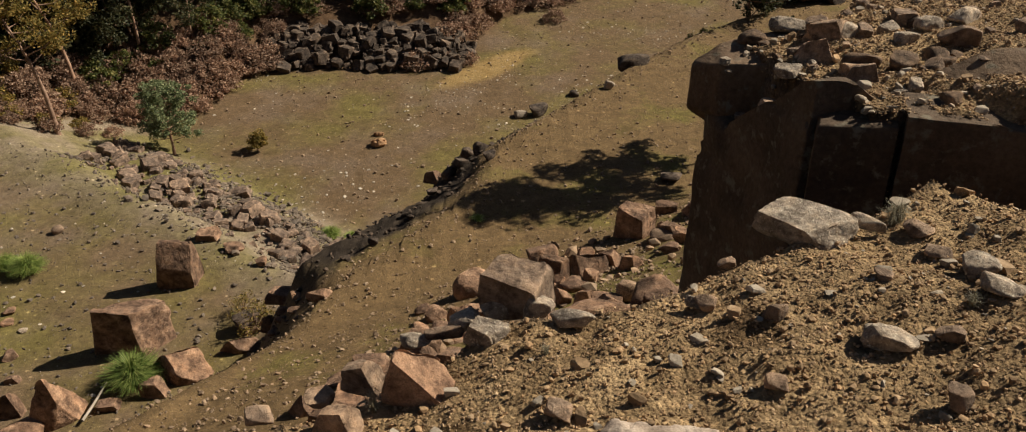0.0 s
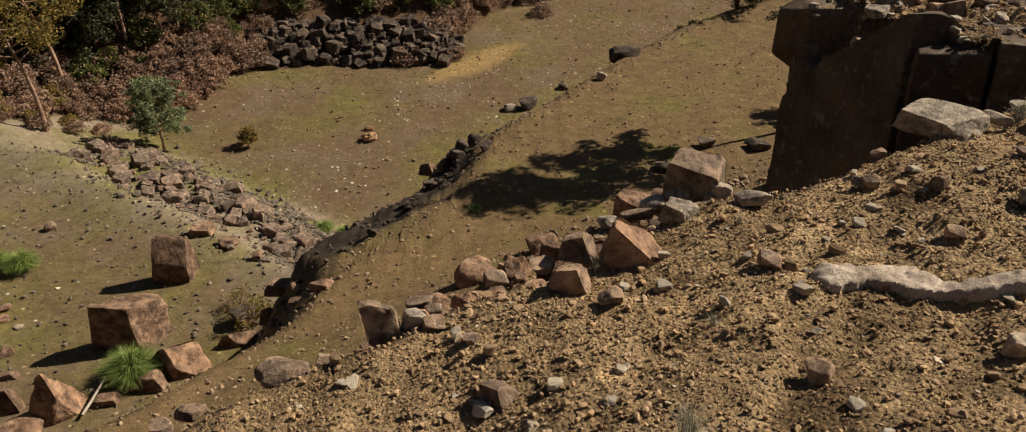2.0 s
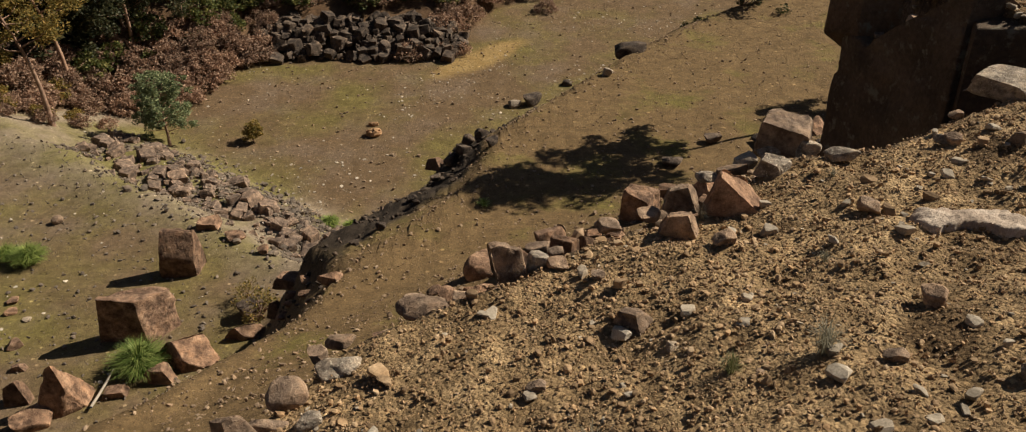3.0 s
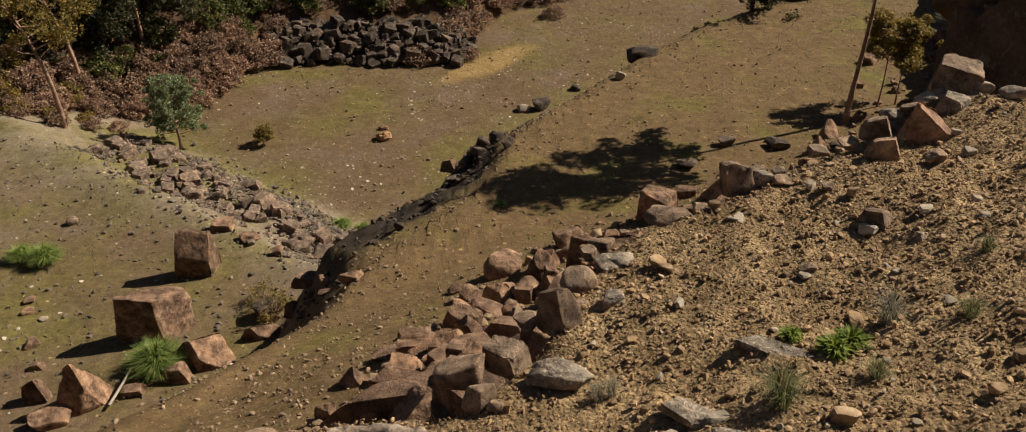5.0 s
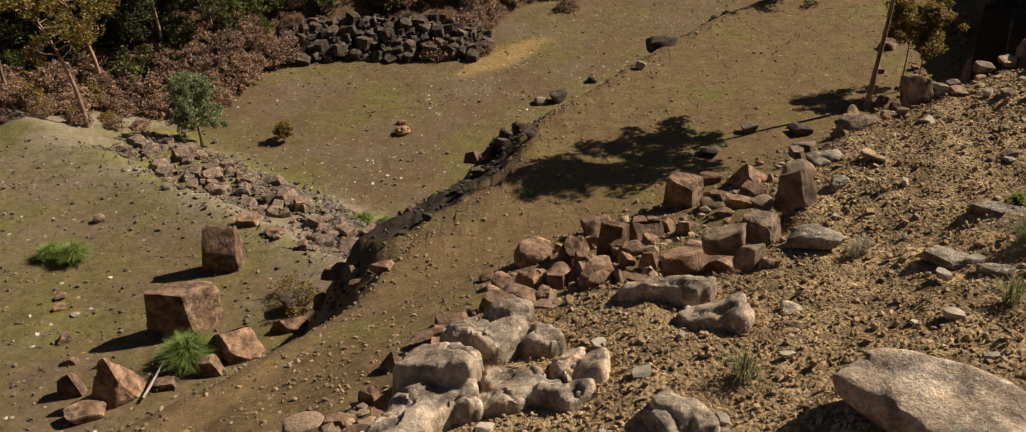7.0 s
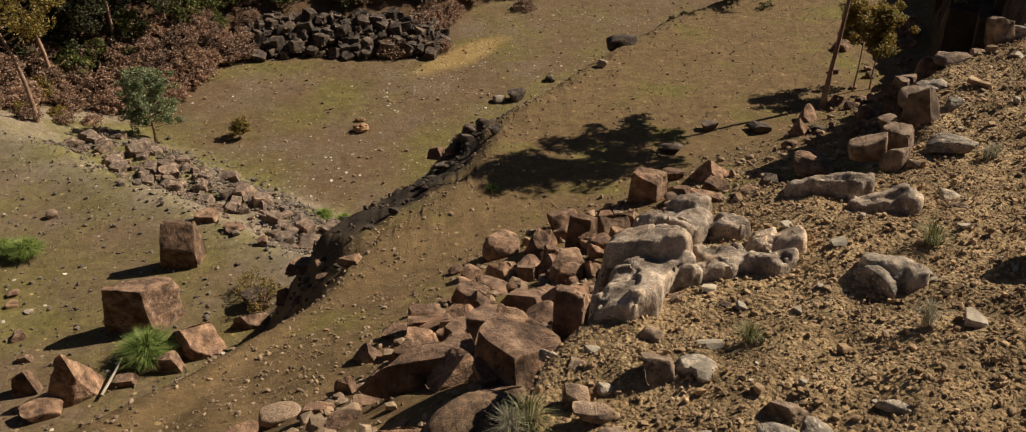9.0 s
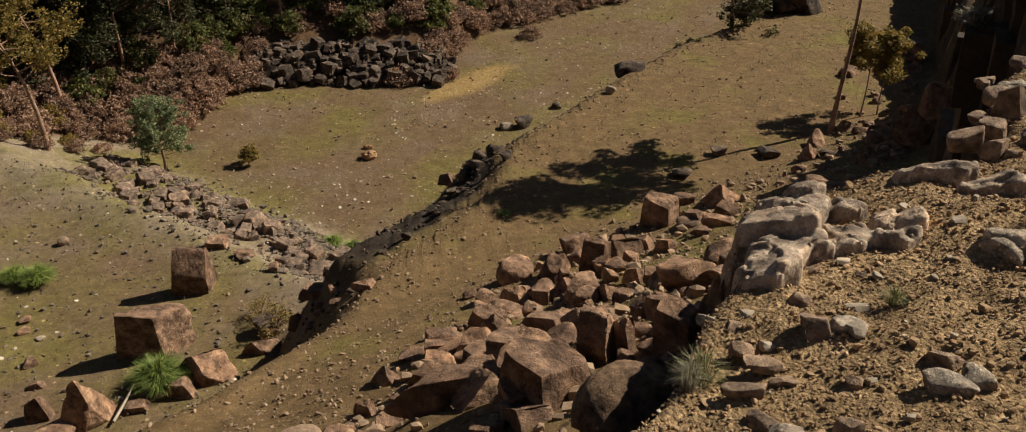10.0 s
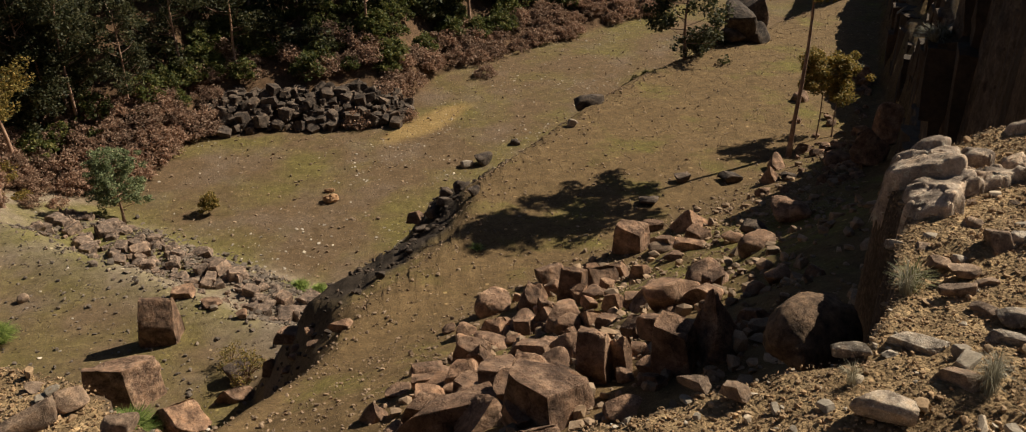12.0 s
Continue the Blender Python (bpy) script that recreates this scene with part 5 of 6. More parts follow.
def thing(name, x, y, z, label, category, group="", kind=""):
    ob = new(name)
    ob.location = (x, y, z)
    bpy.context.view_layer.update()
    return tagged(ob, label, category, group, kind)


bx, by = at_ud(4.3, 0.3)
rim_cliff = thing("wall_rim", bx, by, 28.0, "split block of brown dolerite standing at the brink", "rock face", kind="structure")
CLEFT = []


def cleft_block(seed, level, centre, reach, planes, rough=0.011):
    """A block of the split rock, bounded by joints: each has a normal and a point on it."""
    c, f = np.array(centre), ICO[level][1]
    v = ICO[level][0] * reach + c
    for _ in range(4):
        for nx, ny, nz, px, py, pz in planes:
            n = np.array((nx, ny, nz)) / math.sqrt(nx * nx + ny * ny + nz * nz)
            v = v - np.maximum((v - (px, py, pz)) @ n, 0)[:, None] * n
    v = ease(v, f, 3 if level > 5 else 2)
    out = (v - c) / np.linalg.norm(v - c, axis=1)[:, None]
    bulge = rough * (1.3 * noise3(v * 3.1, 3, seed) + 0.8 * noise3(v * 11.0, 4, seed + 5)) - 1.6 * rough * smooth(0.16, 0.22, noise3(v * (2.2, 2.2, 5.0), 3, seed + 9))
    v = v + out * bulge[:, None]
    me = bpy.data.meshes.new("block")
    fill(me, v - c, f)
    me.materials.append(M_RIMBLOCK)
    me.polygons.foreach_set("use_smooth", np.ones(len(f), bool))
    me.set_sharp_from_angle(angle=radians(40))
    ob = new("block", me)
    ob.location = centre
    ob.parent = rim_cliff
    ob.matrix_parent_inverse = rim_cliff.matrix_world.inverted()
    CLEFT.append((v, f))


FRONT = (-0.276, -0.961, 0.0)
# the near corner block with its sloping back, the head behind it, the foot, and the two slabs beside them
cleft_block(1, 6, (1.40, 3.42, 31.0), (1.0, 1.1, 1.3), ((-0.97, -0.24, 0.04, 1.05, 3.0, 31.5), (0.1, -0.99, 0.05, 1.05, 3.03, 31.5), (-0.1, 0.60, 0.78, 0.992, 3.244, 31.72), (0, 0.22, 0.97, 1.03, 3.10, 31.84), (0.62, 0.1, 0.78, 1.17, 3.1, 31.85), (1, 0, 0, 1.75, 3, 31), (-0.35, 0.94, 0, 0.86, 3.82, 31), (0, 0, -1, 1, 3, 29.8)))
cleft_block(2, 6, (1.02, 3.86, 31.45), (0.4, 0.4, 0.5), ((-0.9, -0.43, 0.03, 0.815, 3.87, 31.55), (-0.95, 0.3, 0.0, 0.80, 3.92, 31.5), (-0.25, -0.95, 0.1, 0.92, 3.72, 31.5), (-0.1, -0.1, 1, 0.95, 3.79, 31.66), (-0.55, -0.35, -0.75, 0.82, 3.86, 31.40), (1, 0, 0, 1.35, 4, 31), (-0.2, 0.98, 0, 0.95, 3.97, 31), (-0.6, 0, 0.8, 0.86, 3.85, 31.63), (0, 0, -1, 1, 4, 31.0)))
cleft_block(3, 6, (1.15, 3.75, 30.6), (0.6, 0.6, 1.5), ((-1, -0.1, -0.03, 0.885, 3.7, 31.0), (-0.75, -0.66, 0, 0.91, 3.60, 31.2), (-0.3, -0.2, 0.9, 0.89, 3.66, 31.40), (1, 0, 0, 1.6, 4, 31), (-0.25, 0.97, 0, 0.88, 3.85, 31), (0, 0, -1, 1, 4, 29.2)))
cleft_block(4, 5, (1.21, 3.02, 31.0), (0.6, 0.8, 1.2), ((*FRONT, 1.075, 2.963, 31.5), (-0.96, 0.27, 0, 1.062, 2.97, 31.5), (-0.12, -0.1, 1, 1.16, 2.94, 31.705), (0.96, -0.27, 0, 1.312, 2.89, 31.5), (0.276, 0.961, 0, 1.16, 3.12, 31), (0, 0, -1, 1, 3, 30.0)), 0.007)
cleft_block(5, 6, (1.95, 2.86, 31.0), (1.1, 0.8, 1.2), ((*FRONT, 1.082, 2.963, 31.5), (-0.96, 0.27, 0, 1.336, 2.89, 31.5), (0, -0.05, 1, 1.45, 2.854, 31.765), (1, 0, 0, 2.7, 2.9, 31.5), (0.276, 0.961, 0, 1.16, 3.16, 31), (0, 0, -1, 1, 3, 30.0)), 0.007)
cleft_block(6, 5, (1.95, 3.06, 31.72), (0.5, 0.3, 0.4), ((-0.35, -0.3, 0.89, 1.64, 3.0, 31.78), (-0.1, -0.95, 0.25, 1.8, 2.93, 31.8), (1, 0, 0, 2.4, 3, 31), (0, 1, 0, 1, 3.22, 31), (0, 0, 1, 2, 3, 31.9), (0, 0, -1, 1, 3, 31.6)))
cleft_top = BVHTree.FromPolygons(np.vstack([v for v, _ in CLEFT]).tolist(), np.vstack([f + sum(len(q[0]) for q in CLEFT[:k]) for k, (_, f) in enumerate(CLEFT)]).tolist())


def on_cleft(x, y):
    hit = cleft_top.ray_cast(Vector((x, y, 33.0)), Vector((0, 0, -1)))[0]
    return max(h1(x, y), hit.z if hit else -9.0)


high_wall = thing("wall_high", 10, 22, 20, "tall shaded quarry wall of brown jointed dolerite", "quarry wall", kind="structure")
WALL_TURN = math.degrees(math.atan2(0.89, 0.46))
rngw = random.Random(11)


def wall_course(first, last, setback, top_of, base_of):
    """Columns of jointed blocks along one tier of the high wall."""
    s = first
    while s < last:
        step = rngw.uniform(0.9, 2.0)
        x0, y0 = 0.8 + 0.46 * (s + step / 2), 4.0 + 0.89 * (s + step / 2)
        u0, _ = rim_uv(x0, y0)
        back = float(wall_back(u0)) + setback + rngw.uniform(-0.2, 0.25)
        cx, cy = x0 + 0.89 * (back + 0.9), y0 - 0.46 * (back + 0.9)
        zt = min(float(top_of(u0)), 31.8) + rngw.uniform(-0.5, 0.1)
        zf = z = base_of(x0, y0, u0)
        while z < zt - 0.3:
            hgt = min(rngw.uniform(1.6, 4.5), zt - z)
            if zt - z - hgt < 1.0:
                hgt = zt - z
            j = rngw.uniform(-0.15, 0.15) + 0.08 * (z - zf) * 0.3
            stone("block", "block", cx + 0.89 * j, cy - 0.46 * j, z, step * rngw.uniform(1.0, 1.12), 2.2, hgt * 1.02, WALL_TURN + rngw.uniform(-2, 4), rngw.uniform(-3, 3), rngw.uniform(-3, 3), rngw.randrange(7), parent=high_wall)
            z += hgt
        s += step


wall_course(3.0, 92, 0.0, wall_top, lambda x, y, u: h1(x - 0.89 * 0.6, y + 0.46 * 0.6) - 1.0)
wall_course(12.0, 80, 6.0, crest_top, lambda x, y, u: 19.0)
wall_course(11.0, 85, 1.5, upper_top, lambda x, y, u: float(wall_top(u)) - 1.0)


# ---- plants ----
def tube(V, F, path, radii, sides=7):
    off = sum(len(v) for v in V)
    pts = [Vector(p) for p in path]
    rings = []
    for k, p in enumerate(pts):
        t = (pts[min(k + 1, len(pts) - 1)] - pts[max(k - 1, 0)]).normalized()
        a = t.cross(Vector((0.3, 1, 0.1))).normalized()
        b = t.cross(a)
        rings.append([p + radii[k] * (a * math.cos(6.2832 * i / sides) + b * math.sin(6.2832 * i / sides)) for i in range(sides)])
    V.append(np.array([c[:] for r in rings for c in r]))
    for k in range(len(pts) - 1):
        for i in range(sides):
            j = (i + 1) % sides
            F.append((off + k * sides + i, off + k * sides + j, off + (k + 1) * sides + j, off + (k + 1) * sides + i))


def mesh_of(name, V, F, material, smooth_shade=True):
    me = bpy.data.meshes.new(name)
    fill(me, np.vstack(V), np.array(F))
    me.polygons.foreach_set("use_smooth", np.full(len(F), smooth_shade))
    me.materials.append(material)
    return me


def leaves(rng, centres, radii, per, size, droop=0.3, long=2.2):
    """Leaf blades round clump centres, as quads."""
    n = len(centres) * per
    c = np.repeat(np.asarray(centres), per, 0)
    r = np.repeat(np.asarray(radii), per)[:, None]
    off = rng.normal(size=(n, 3))
    off /= np.linalg.norm(off, axis=1)[:, None]
    p = c + off * r * rng.uniform(0.25, 1.0, (n, 1)) ** 0.6 * (1, 1, 0.75)
    a = rng.normal(size=(n, 3))
    a[:, 2] = a[:, 2] * 0.5 - droop
    a /= np.linalg.norm(a, axis=1)[:, None]
    b = np.cross(a, rng.normal(size=(n, 3)))
    b /= np.linalg.norm(b, axis=1)[:, None]
    s = size * rng.uniform(0.6, 1.4, (n, 1))
    quad = np.stack([p - a * s * long / 2, p + b * s / 2, p + a * s * long / 2, p - b * s / 2], 1).reshape(-1, 3)
    return quad, np.arange(4 * n).reshape(n, 4)


def part(name, me, parent, label=""):
    ob = new(name, me)
    ob.parent = parent
    if label:
        ob["label"] = label
    return ob


def tree(name, seed, height, radius, bark, leaf, crown_from, spread, limbs, clumps, per, size, lean=(0.0, 0.0), clump_r=0.16, label="", category="tree", group=""):
    rng = np.random.default_rng(seed)
    root = tagged(new(name), label, category, group)
    path = [(lean[0] * height * k ** 1.3 + 0.02 * height * math.sin(5 * k + seed), lean[1] * height * k + 0.015 * height * math.cos(4 * k + seed), height * k - 0.25 * (k == 0)) for k in np.linspace(0, 0.92, 8)]
    V, F = [], []
    tube(V, F, path, [radius * (1.35 if k == 0 else 1 - 0.8 * k / 7) for k in range(8)], 8)
    part("trunk", mesh_of("trunk", V, F, bark), root)
    V, F, tips = [], [], []
    for i in range(limbs):
        k = crown_from + (0.95 - crown_from) * (i + rng.uniform(0, 0.8)) / limbs
        base = Vector([float(np.interp(k, np.linspace(0, 0.92, 8), [p[j] for p in path])) for j in range(3)])
        a = rng.uniform(0, 6.283)
        out = spread * height * rng.uniform(0.6, 1.1) * (1.15 - 0.6 * (k - crown_from) / (1 - crown_from))
        tip = base + Vector((math.cos(a) * out, math.sin(a) * out, height * rng.uniform(0.04, 0.16)))
        mid = (base + tip) / 2 + Vector((0, 0, -0.02 * height))
        tube(V, F, [base, mid, tip], [radius * 0.34, radius * 0.22, radius * 0.06], 5)
        tips += [tip, mid.lerp(tip, 0.55)]
    part("branchwork", mesh_of("branchwork", V, F, bark), root)
    tips = [tips[int(rng.integers(len(tips)))] + Vector(rng.normal(size=3) * spread * height * 0.22) for _ in range(clumps)]
    q, f = leaves(rng, [t[:] for t in tips], [clump_r * height * rng.uniform(0.5, 1.1) * spread * 2.2 for _ in tips], per, size)
    part("crown", mesh_of("crown", [q], f, leaf, False), root)
    return root


def shrub(name, seed, width, height, leaf, clumps, per, size, bark=None, label="", category="shrub", group="", stems=5):
    rng = np.random.default_rng(seed)
    root = tagged(new(name), label, category, group)
    cs = []
    for _ in range(clumps):
        a, r = rng.uniform(0, 6.283), math.sqrt(rng.uniform(0, 1))
        top = height * (1 - 0.65 * r * r)
        cs.append((math.cos(a) * r * width / 2, math.sin(a) * r * width / 2, top * rng.uniform(0.35, 0.9)))
    V, F = [], []
    for c in cs[:stems]:
        tube(V, F, [(0, 0, -0.05 * height), (c[0] * 0.4, c[1] * 0.4, c[2] * 0.55), c], [width * 0.018, width * 0.012, width * 0.004], 5)
    part("stem", mesh_of("stem", V, F, bark or M_BARK), root)
    q, f = leaves(rng, cs, [width * 0.17 * rng.uniform(0.6, 1.2) for _ in cs], per, size, 0.0, 1.7)
    q[:, 2] = np.maximum(q[:, 2], -0.03 * height)
    part("foliage", mesh_of("foliage", [q], f, leaf, False), root)
    return root


def tuft(name, seed, width, height, material, blades, label, category="grass tuft", group="", thick=0.012, stiff=0.5):
    """Arching blades from one base."""
    rng = np.random.default_rng(seed)
    n = blades
    a = rng.uniform(0, 6.283, n)
    out = width / 2 * np.sqrt(rng.uniform(0.02, 1, n))
    h = height * rng.uniform(0.5, 1.0, n) * (1 - 0.45 * (out / (width / 2)) ** 2)
    dx, dy = np.cos(a), np.sin(a)
    b0 = np.stack([dx * out * 0.25, dy * out * 0.25, 0 * h - 0.03 * height], 1)
    b1 = np.stack([dx * out * stiff, dy * out * stiff, h * 0.75], 1)
    b2 = np.stack([dx * out, dy * out, h * rng.uniform(0.6, 1.05, n)], 1)
    side = np.stack([-dy, dx, 0 * h], 1) * (thick * width * rng.uniform(0.6, 1.4, n))[:, None]
    v = np.stack([b0 - side, b0 + side, b1 + side * 0.8, b1 - side * 0.8, b2 + side * 0.15, b2 - side * 0.15], 1).reshape(-1, 3)
    k = np.arange(n)[:, None] * 6
    f = np.concatenate([k + (0, 1, 2, 3), k + (3, 2, 4, 5)])
    return tagged(new(name, mesh_of(name, [v], f, material, False)), label, category, group)


def put(ob, x, y, turn=0.0, size=1.0, dz=0.0):
    ob.scale = (size, size, size)
    ob.matrix_basis = pose(x, y, h1(x, y) + dz, 0, 0, turn) @ Matrix.Diagonal((size, size, size, 1))
    return ob


def again(ob, x, y, turn=0.0, size=1.0, dz=0.0):
    o = copy_thing(ob, Matrix())
    return put(o, x, y, turn, size, dz)


# tipped pile of dark blocks at the foot of the wood
pile = thing("rock_pile", -16, 93, -0.3, "long pile of dark tipped rock blocks beside the quarry floor", "rock pile")
rp = random.Random(5)
for k in range(300):
    px = rp.uniform(-27.5, -4.5)
    edge = min((px + 28.5) / 3.0, (-3.6 - px) / 4.0, 1.0)
    py = 90.2 + 0.02 * (px + 16) + 6.5 * rp.random()
    back = (py - 90.0) / 6.5
    pz = -0.4 + 2.7 * edge * math.sin(min(1.0, back * 1.15) * 1.5708) * rp.uniform(0.75, 1.0)
    sz = 0.5 + 0.8 * rp.random() ** 1.8
    stone("block", "dblock", px, py, pz + 0.02 * (py - 90), sz * rp.uniform(0.8, 1.3), sz * rp.uniform(0.8, 1.2), sz * rp.uniform(0.7, 1.0), rp.uniform(0, 360), rp.uniform(-25, 25), rp.uniform(-25, 25), rp.randrange(9), parent=pile)

rg = np.random.default_rng(6)
shapes = [stone_shape(rg, 1, 8, 0.05, 0.06) for _ in range(12)]
V, F, off = [], [], 0
for k in range(420):
    v, f = shapes[k % 12]
    a, s = rg.uniform(0, 6.283), rg.uniform(0.25, 0.6)
    px, back = rg.uniform(-27.5, -4.5), rg.uniform(0, 1)
    w = v * s * rg.uniform(0.7, 1.3, 3)
    w = np.stack([w[:, 0] * math.cos(a) - w[:, 1] * math.sin(a), w[:, 0] * math.sin(a) + w[:, 1] * math.cos(a), w[:, 2]], 1)
    lift = min((px + 28.5) / 3.0, (-3.6 - px) / 4.0, 1.0) * math.sin(min(1.0, back * 1.15) * 1.5708)
    V.append(w + (px + 16, 90.0 + 6.5 * back - 93, 2.9 * lift - 0.3))
    F.append(f + off)
    off += len(v)
heap_fill = part("rubble", mesh_of("rubble", V, np.vstack(F), M_DARK, False), pile)
heap_fill["kind"] = "stuff"

# the wood behind the floor
rf = random.Random(21)
forest = [tree("gum_tree", 30 + k, 11 + 2 * k, 0.20, M_BARK, M_FOREST, 0.22, 0.20, 18, 90, 62, 0.165, (0.03 * (k - 1), 0.0), label="tall dark gum tree in the wood behind the quarry", group="trees of the wood") for k in range(4)]
bracken = [shrub("dead_shrub", 50 + k, 2.6, 1.7, M_BROWN, 44, 34, 0.11, label="brown dead bracken shrub at the edge of the wood", group="dead shrubs") for k in range(4)]
olive = [shrub("shrub", 60 + k, 2.4, 2.0, M_OLIVE, 44, 34, 0.13, label="olive green shrub at the edge of the wood", group="green shrubs") for k in range(3)]
dark_shrub = [shrub("shrub", 70 + k, 3.2, 2.6, M_FOREST, 36, 26, 0.17, label="dark green shrub under the trees", group="dark shrubs") for k in range(2)]


def wood_y(x, w):
    return float(np.interp(x, (-60, -42, -38, -30, -27, -8, -4, -1, 8, 28, 60), (66, 70, 77, 80, 89, 91, 98, 105, 112, 125, 150))) + w


placed = set()


def grow(kinds, x, y, size):
    k = rf.randrange(len(kinds))
    src = kinds[k]
    if src not in placed:
        placed.add(src)
        return put(src, x, y, rf.uniform(0, 360), size)
    return again(src, x, y, rf.uniform(0, 360), size)


for _ in range(84):
    x = rf.uniform(-60, 40)
    w = rf.uniform(10, 46) if -30 < x < -3 else rf.uniform(8, 44)
    grow(forest, x, wood_y(x, w), rf.uniform(0.75, 1.2))
for _ in range(150):
    x = rf.uniform(-46, -25)
    grow(bracken, x, wood_y(x, rf.uniform(0.2, 11)), rf.uniform(0.7, 1.3))
for _ in range(120):
    x = rf.uniform(-10, 34)
    grow(bracken, x, wood_y(x, rf.uniform(0.2, 7)), rf.uniform(0.7, 1.4))
for _ in range(26):
    x = rf.uniform(-27, -6)
    grow(bracken, x, wood_y(x, rf.uniform(8, 14)), rf.uniform(0.7, 1.4))
for _ in range(150):
    x = rf.uniform(-58, 36)
    grow(olive, x, wood_y(x, rf.uniform(7.5, 18) if -28 < x < -3 else rf.uniform(5, 16)), rf.uniform(0.8, 1.7))
for _ in range(150):
    x = rf.uniform(-62, 40)
    grow(dark_shrub, x, wood_y(x, rf.uniform(9, 40)), rf.uniform(0.8, 1.8))
for _ in range(34):
    x = rf.uniform(-66, -36)
    grow(dark_shrub, x, wood_y(x, rf.uniform(9, 34)), rf.uniform(1.0, 2.0))
for _ in range(16):
    x = rf.uniform(-66, -38)
    grow(forest, x, wood_y(x, rf.uniform(12, 36)), rf.uniform(0.7, 1.1))
for _ in range(10):
    x = rf.uniform(-40, -28)
    grow(forest, x, wood_y(x, rf.uniform(9, 16)), rf.uniform(0.6, 0.9))
for x, y in ((-40.5, 68.5), (-38.0, 69.5), (-36.0, 71.5), (-43.0, 67.0), (-34.5, 73.0)):
    grow(bracken, x, y, rf.uniform(0.6, 0.9))

# two leaning gums at the corner of the shelf
lean_gum = tree("gum_tree", 81, 14, 0.24, M_BARK, M_GUM, 0.46, 0.19, 15, 80, 60, 0.14, (-0.22, 0.0), label="pale-trunked gum tree with thin brownish leaves", group="gums at the shelf corner")
put(lean_gum, -37.2, 69.3, 0, 0.9)
again(lean_gum, -39.3, 78.5, 10, 0.95)
again(lean_gum, -46.0, 74.0, 200, 0.9)
again(lean_gum, -44.2, 71.6, 120, 0.8)
again(lean_gum, -49.5, 79.0, 300, 0.95)
yellow = shrub("shrub", 66, 2.4, 1.9, M_GUM, 40, 40, 0.10, label="yellowish olive shrub at the corner of the shelf", group="green shrubs")
put(yellow, -41.5, 70.3, 0, 0.9)
for x, y, k in ((-39.2, 71.6, 0.8), (-43.6, 72.4, 1.2), (-45.2, 70.2, 1.0), (-40.0, 76.4, 1.1), (-47.5, 71.8, 1.3), (-37.4, 73.6, 0.7), (-44.6, 76.6, 1.3)):
    again(yellow, x, y, 90 * x, k)

# single tree and bush on the floor
wattle = tree("wattle_tree", 83, 5.0, 0.12, M_BARK, M_BLUEGREEN, 0.22, 0.36, 30, 170, 80, 0.085, (0.02, 0), 0.12, label="rounded blue-green wattle tree standing on the floor", category="tree")
put(wattle, -29.0, 71.4, 20, 1.15)
bush = shrub("bush", 84, 1.7, 2.3, M_GUM, 40, 70, 0.09, label="small olive bush alone on the quarry floor", category="bush")
put(bush, -22.2, 73.1)

# gums at the foot of the high wall
tall_gum = tree("gum_tree", 87, 15.4, 0.14, M_BARK, M_GUM, 0.56, 0.15, 24, 130, 90, 0.15, (-0.06, -0.06), label="slender tall gum tree at the edge of the bench", category="tree")
put(tall_gum, 17.15, 44.30, 0)
low_gum = tree("gum_tree", 89, 5.6, 0.06, M_BARK, M_GUM, 0.52, 0.27, 14, 60, 90, 0.10, (0.05, 0.0), label="small bushy gum with yellowish olive leaves", category="tree")
put(low_gum, 19.40, 46.60, 30, 0.86)
again(low_gum, 20.70, 47.00, 150, 0.84)
far_gum = tree("gum_tree", 91, 8.0, 0.13, M_BARK, M_FOREST, 0.14, 0.34, 22, 90, 60, 0.15, (0.02, 0.0), label="dark bushy gum tree at the far end of the bench", category="tree")
put(far_gum, 16.9, 65.3, 0)
for x, y, sx, sy, sz, turn, w in ((21.2, 71.0, 3.4, 2.6, 2.6, 20, 2), (22.6, 70.0, 3.6, 2.8, 3.4, 70, 4), (23.9, 71.2, 3.2, 2.6, 4.4, 140, 1), (21.9, 68.8, 2.2, 1.8, 1.3, 200, 6), (24.4, 69.4, 2.4, 2.0, 1.8, 280, 3)):
    stone("boulder", "dark", x, y, h1(x, y) - 0.15 * sz, sx, sy, sz, turn, 6, -5, w, "large dark rock at the end of the bench", "boulders below the haul road")
grow(dark_shrub, 17.2, 65.6, 0.85)
grow(dark_shrub, 18.6, 66.6, 0.7)
grow(dark_shrub, 20.3, 68.4, 0.6)
for x, y, k in ((12.4, 62.6, 0.36), (13.6, 64.0, 0.42), (14.8, 65.6, 0.45), (11.6, 61.8, 0.3)):
    grow(olive, x, y, k)
scrub = shrub("dry_shrub", 93, 1.6, 1.6, M_GUM, 26, 34, 0.045, label="thin dry shrub on the bank below the road", category="shrub", stems=14)
put(scrub, -13.9, 40.6, 0, 1.5)
again(scrub, -14.9, 41.8, 100, 1.2)
for x, y, k in ((4.7, 104.5, 1.0), (-4.6, 92.2, 0.8), (-5.6, 91.6, 0.7)):
    grow(bracken, x, y, k)

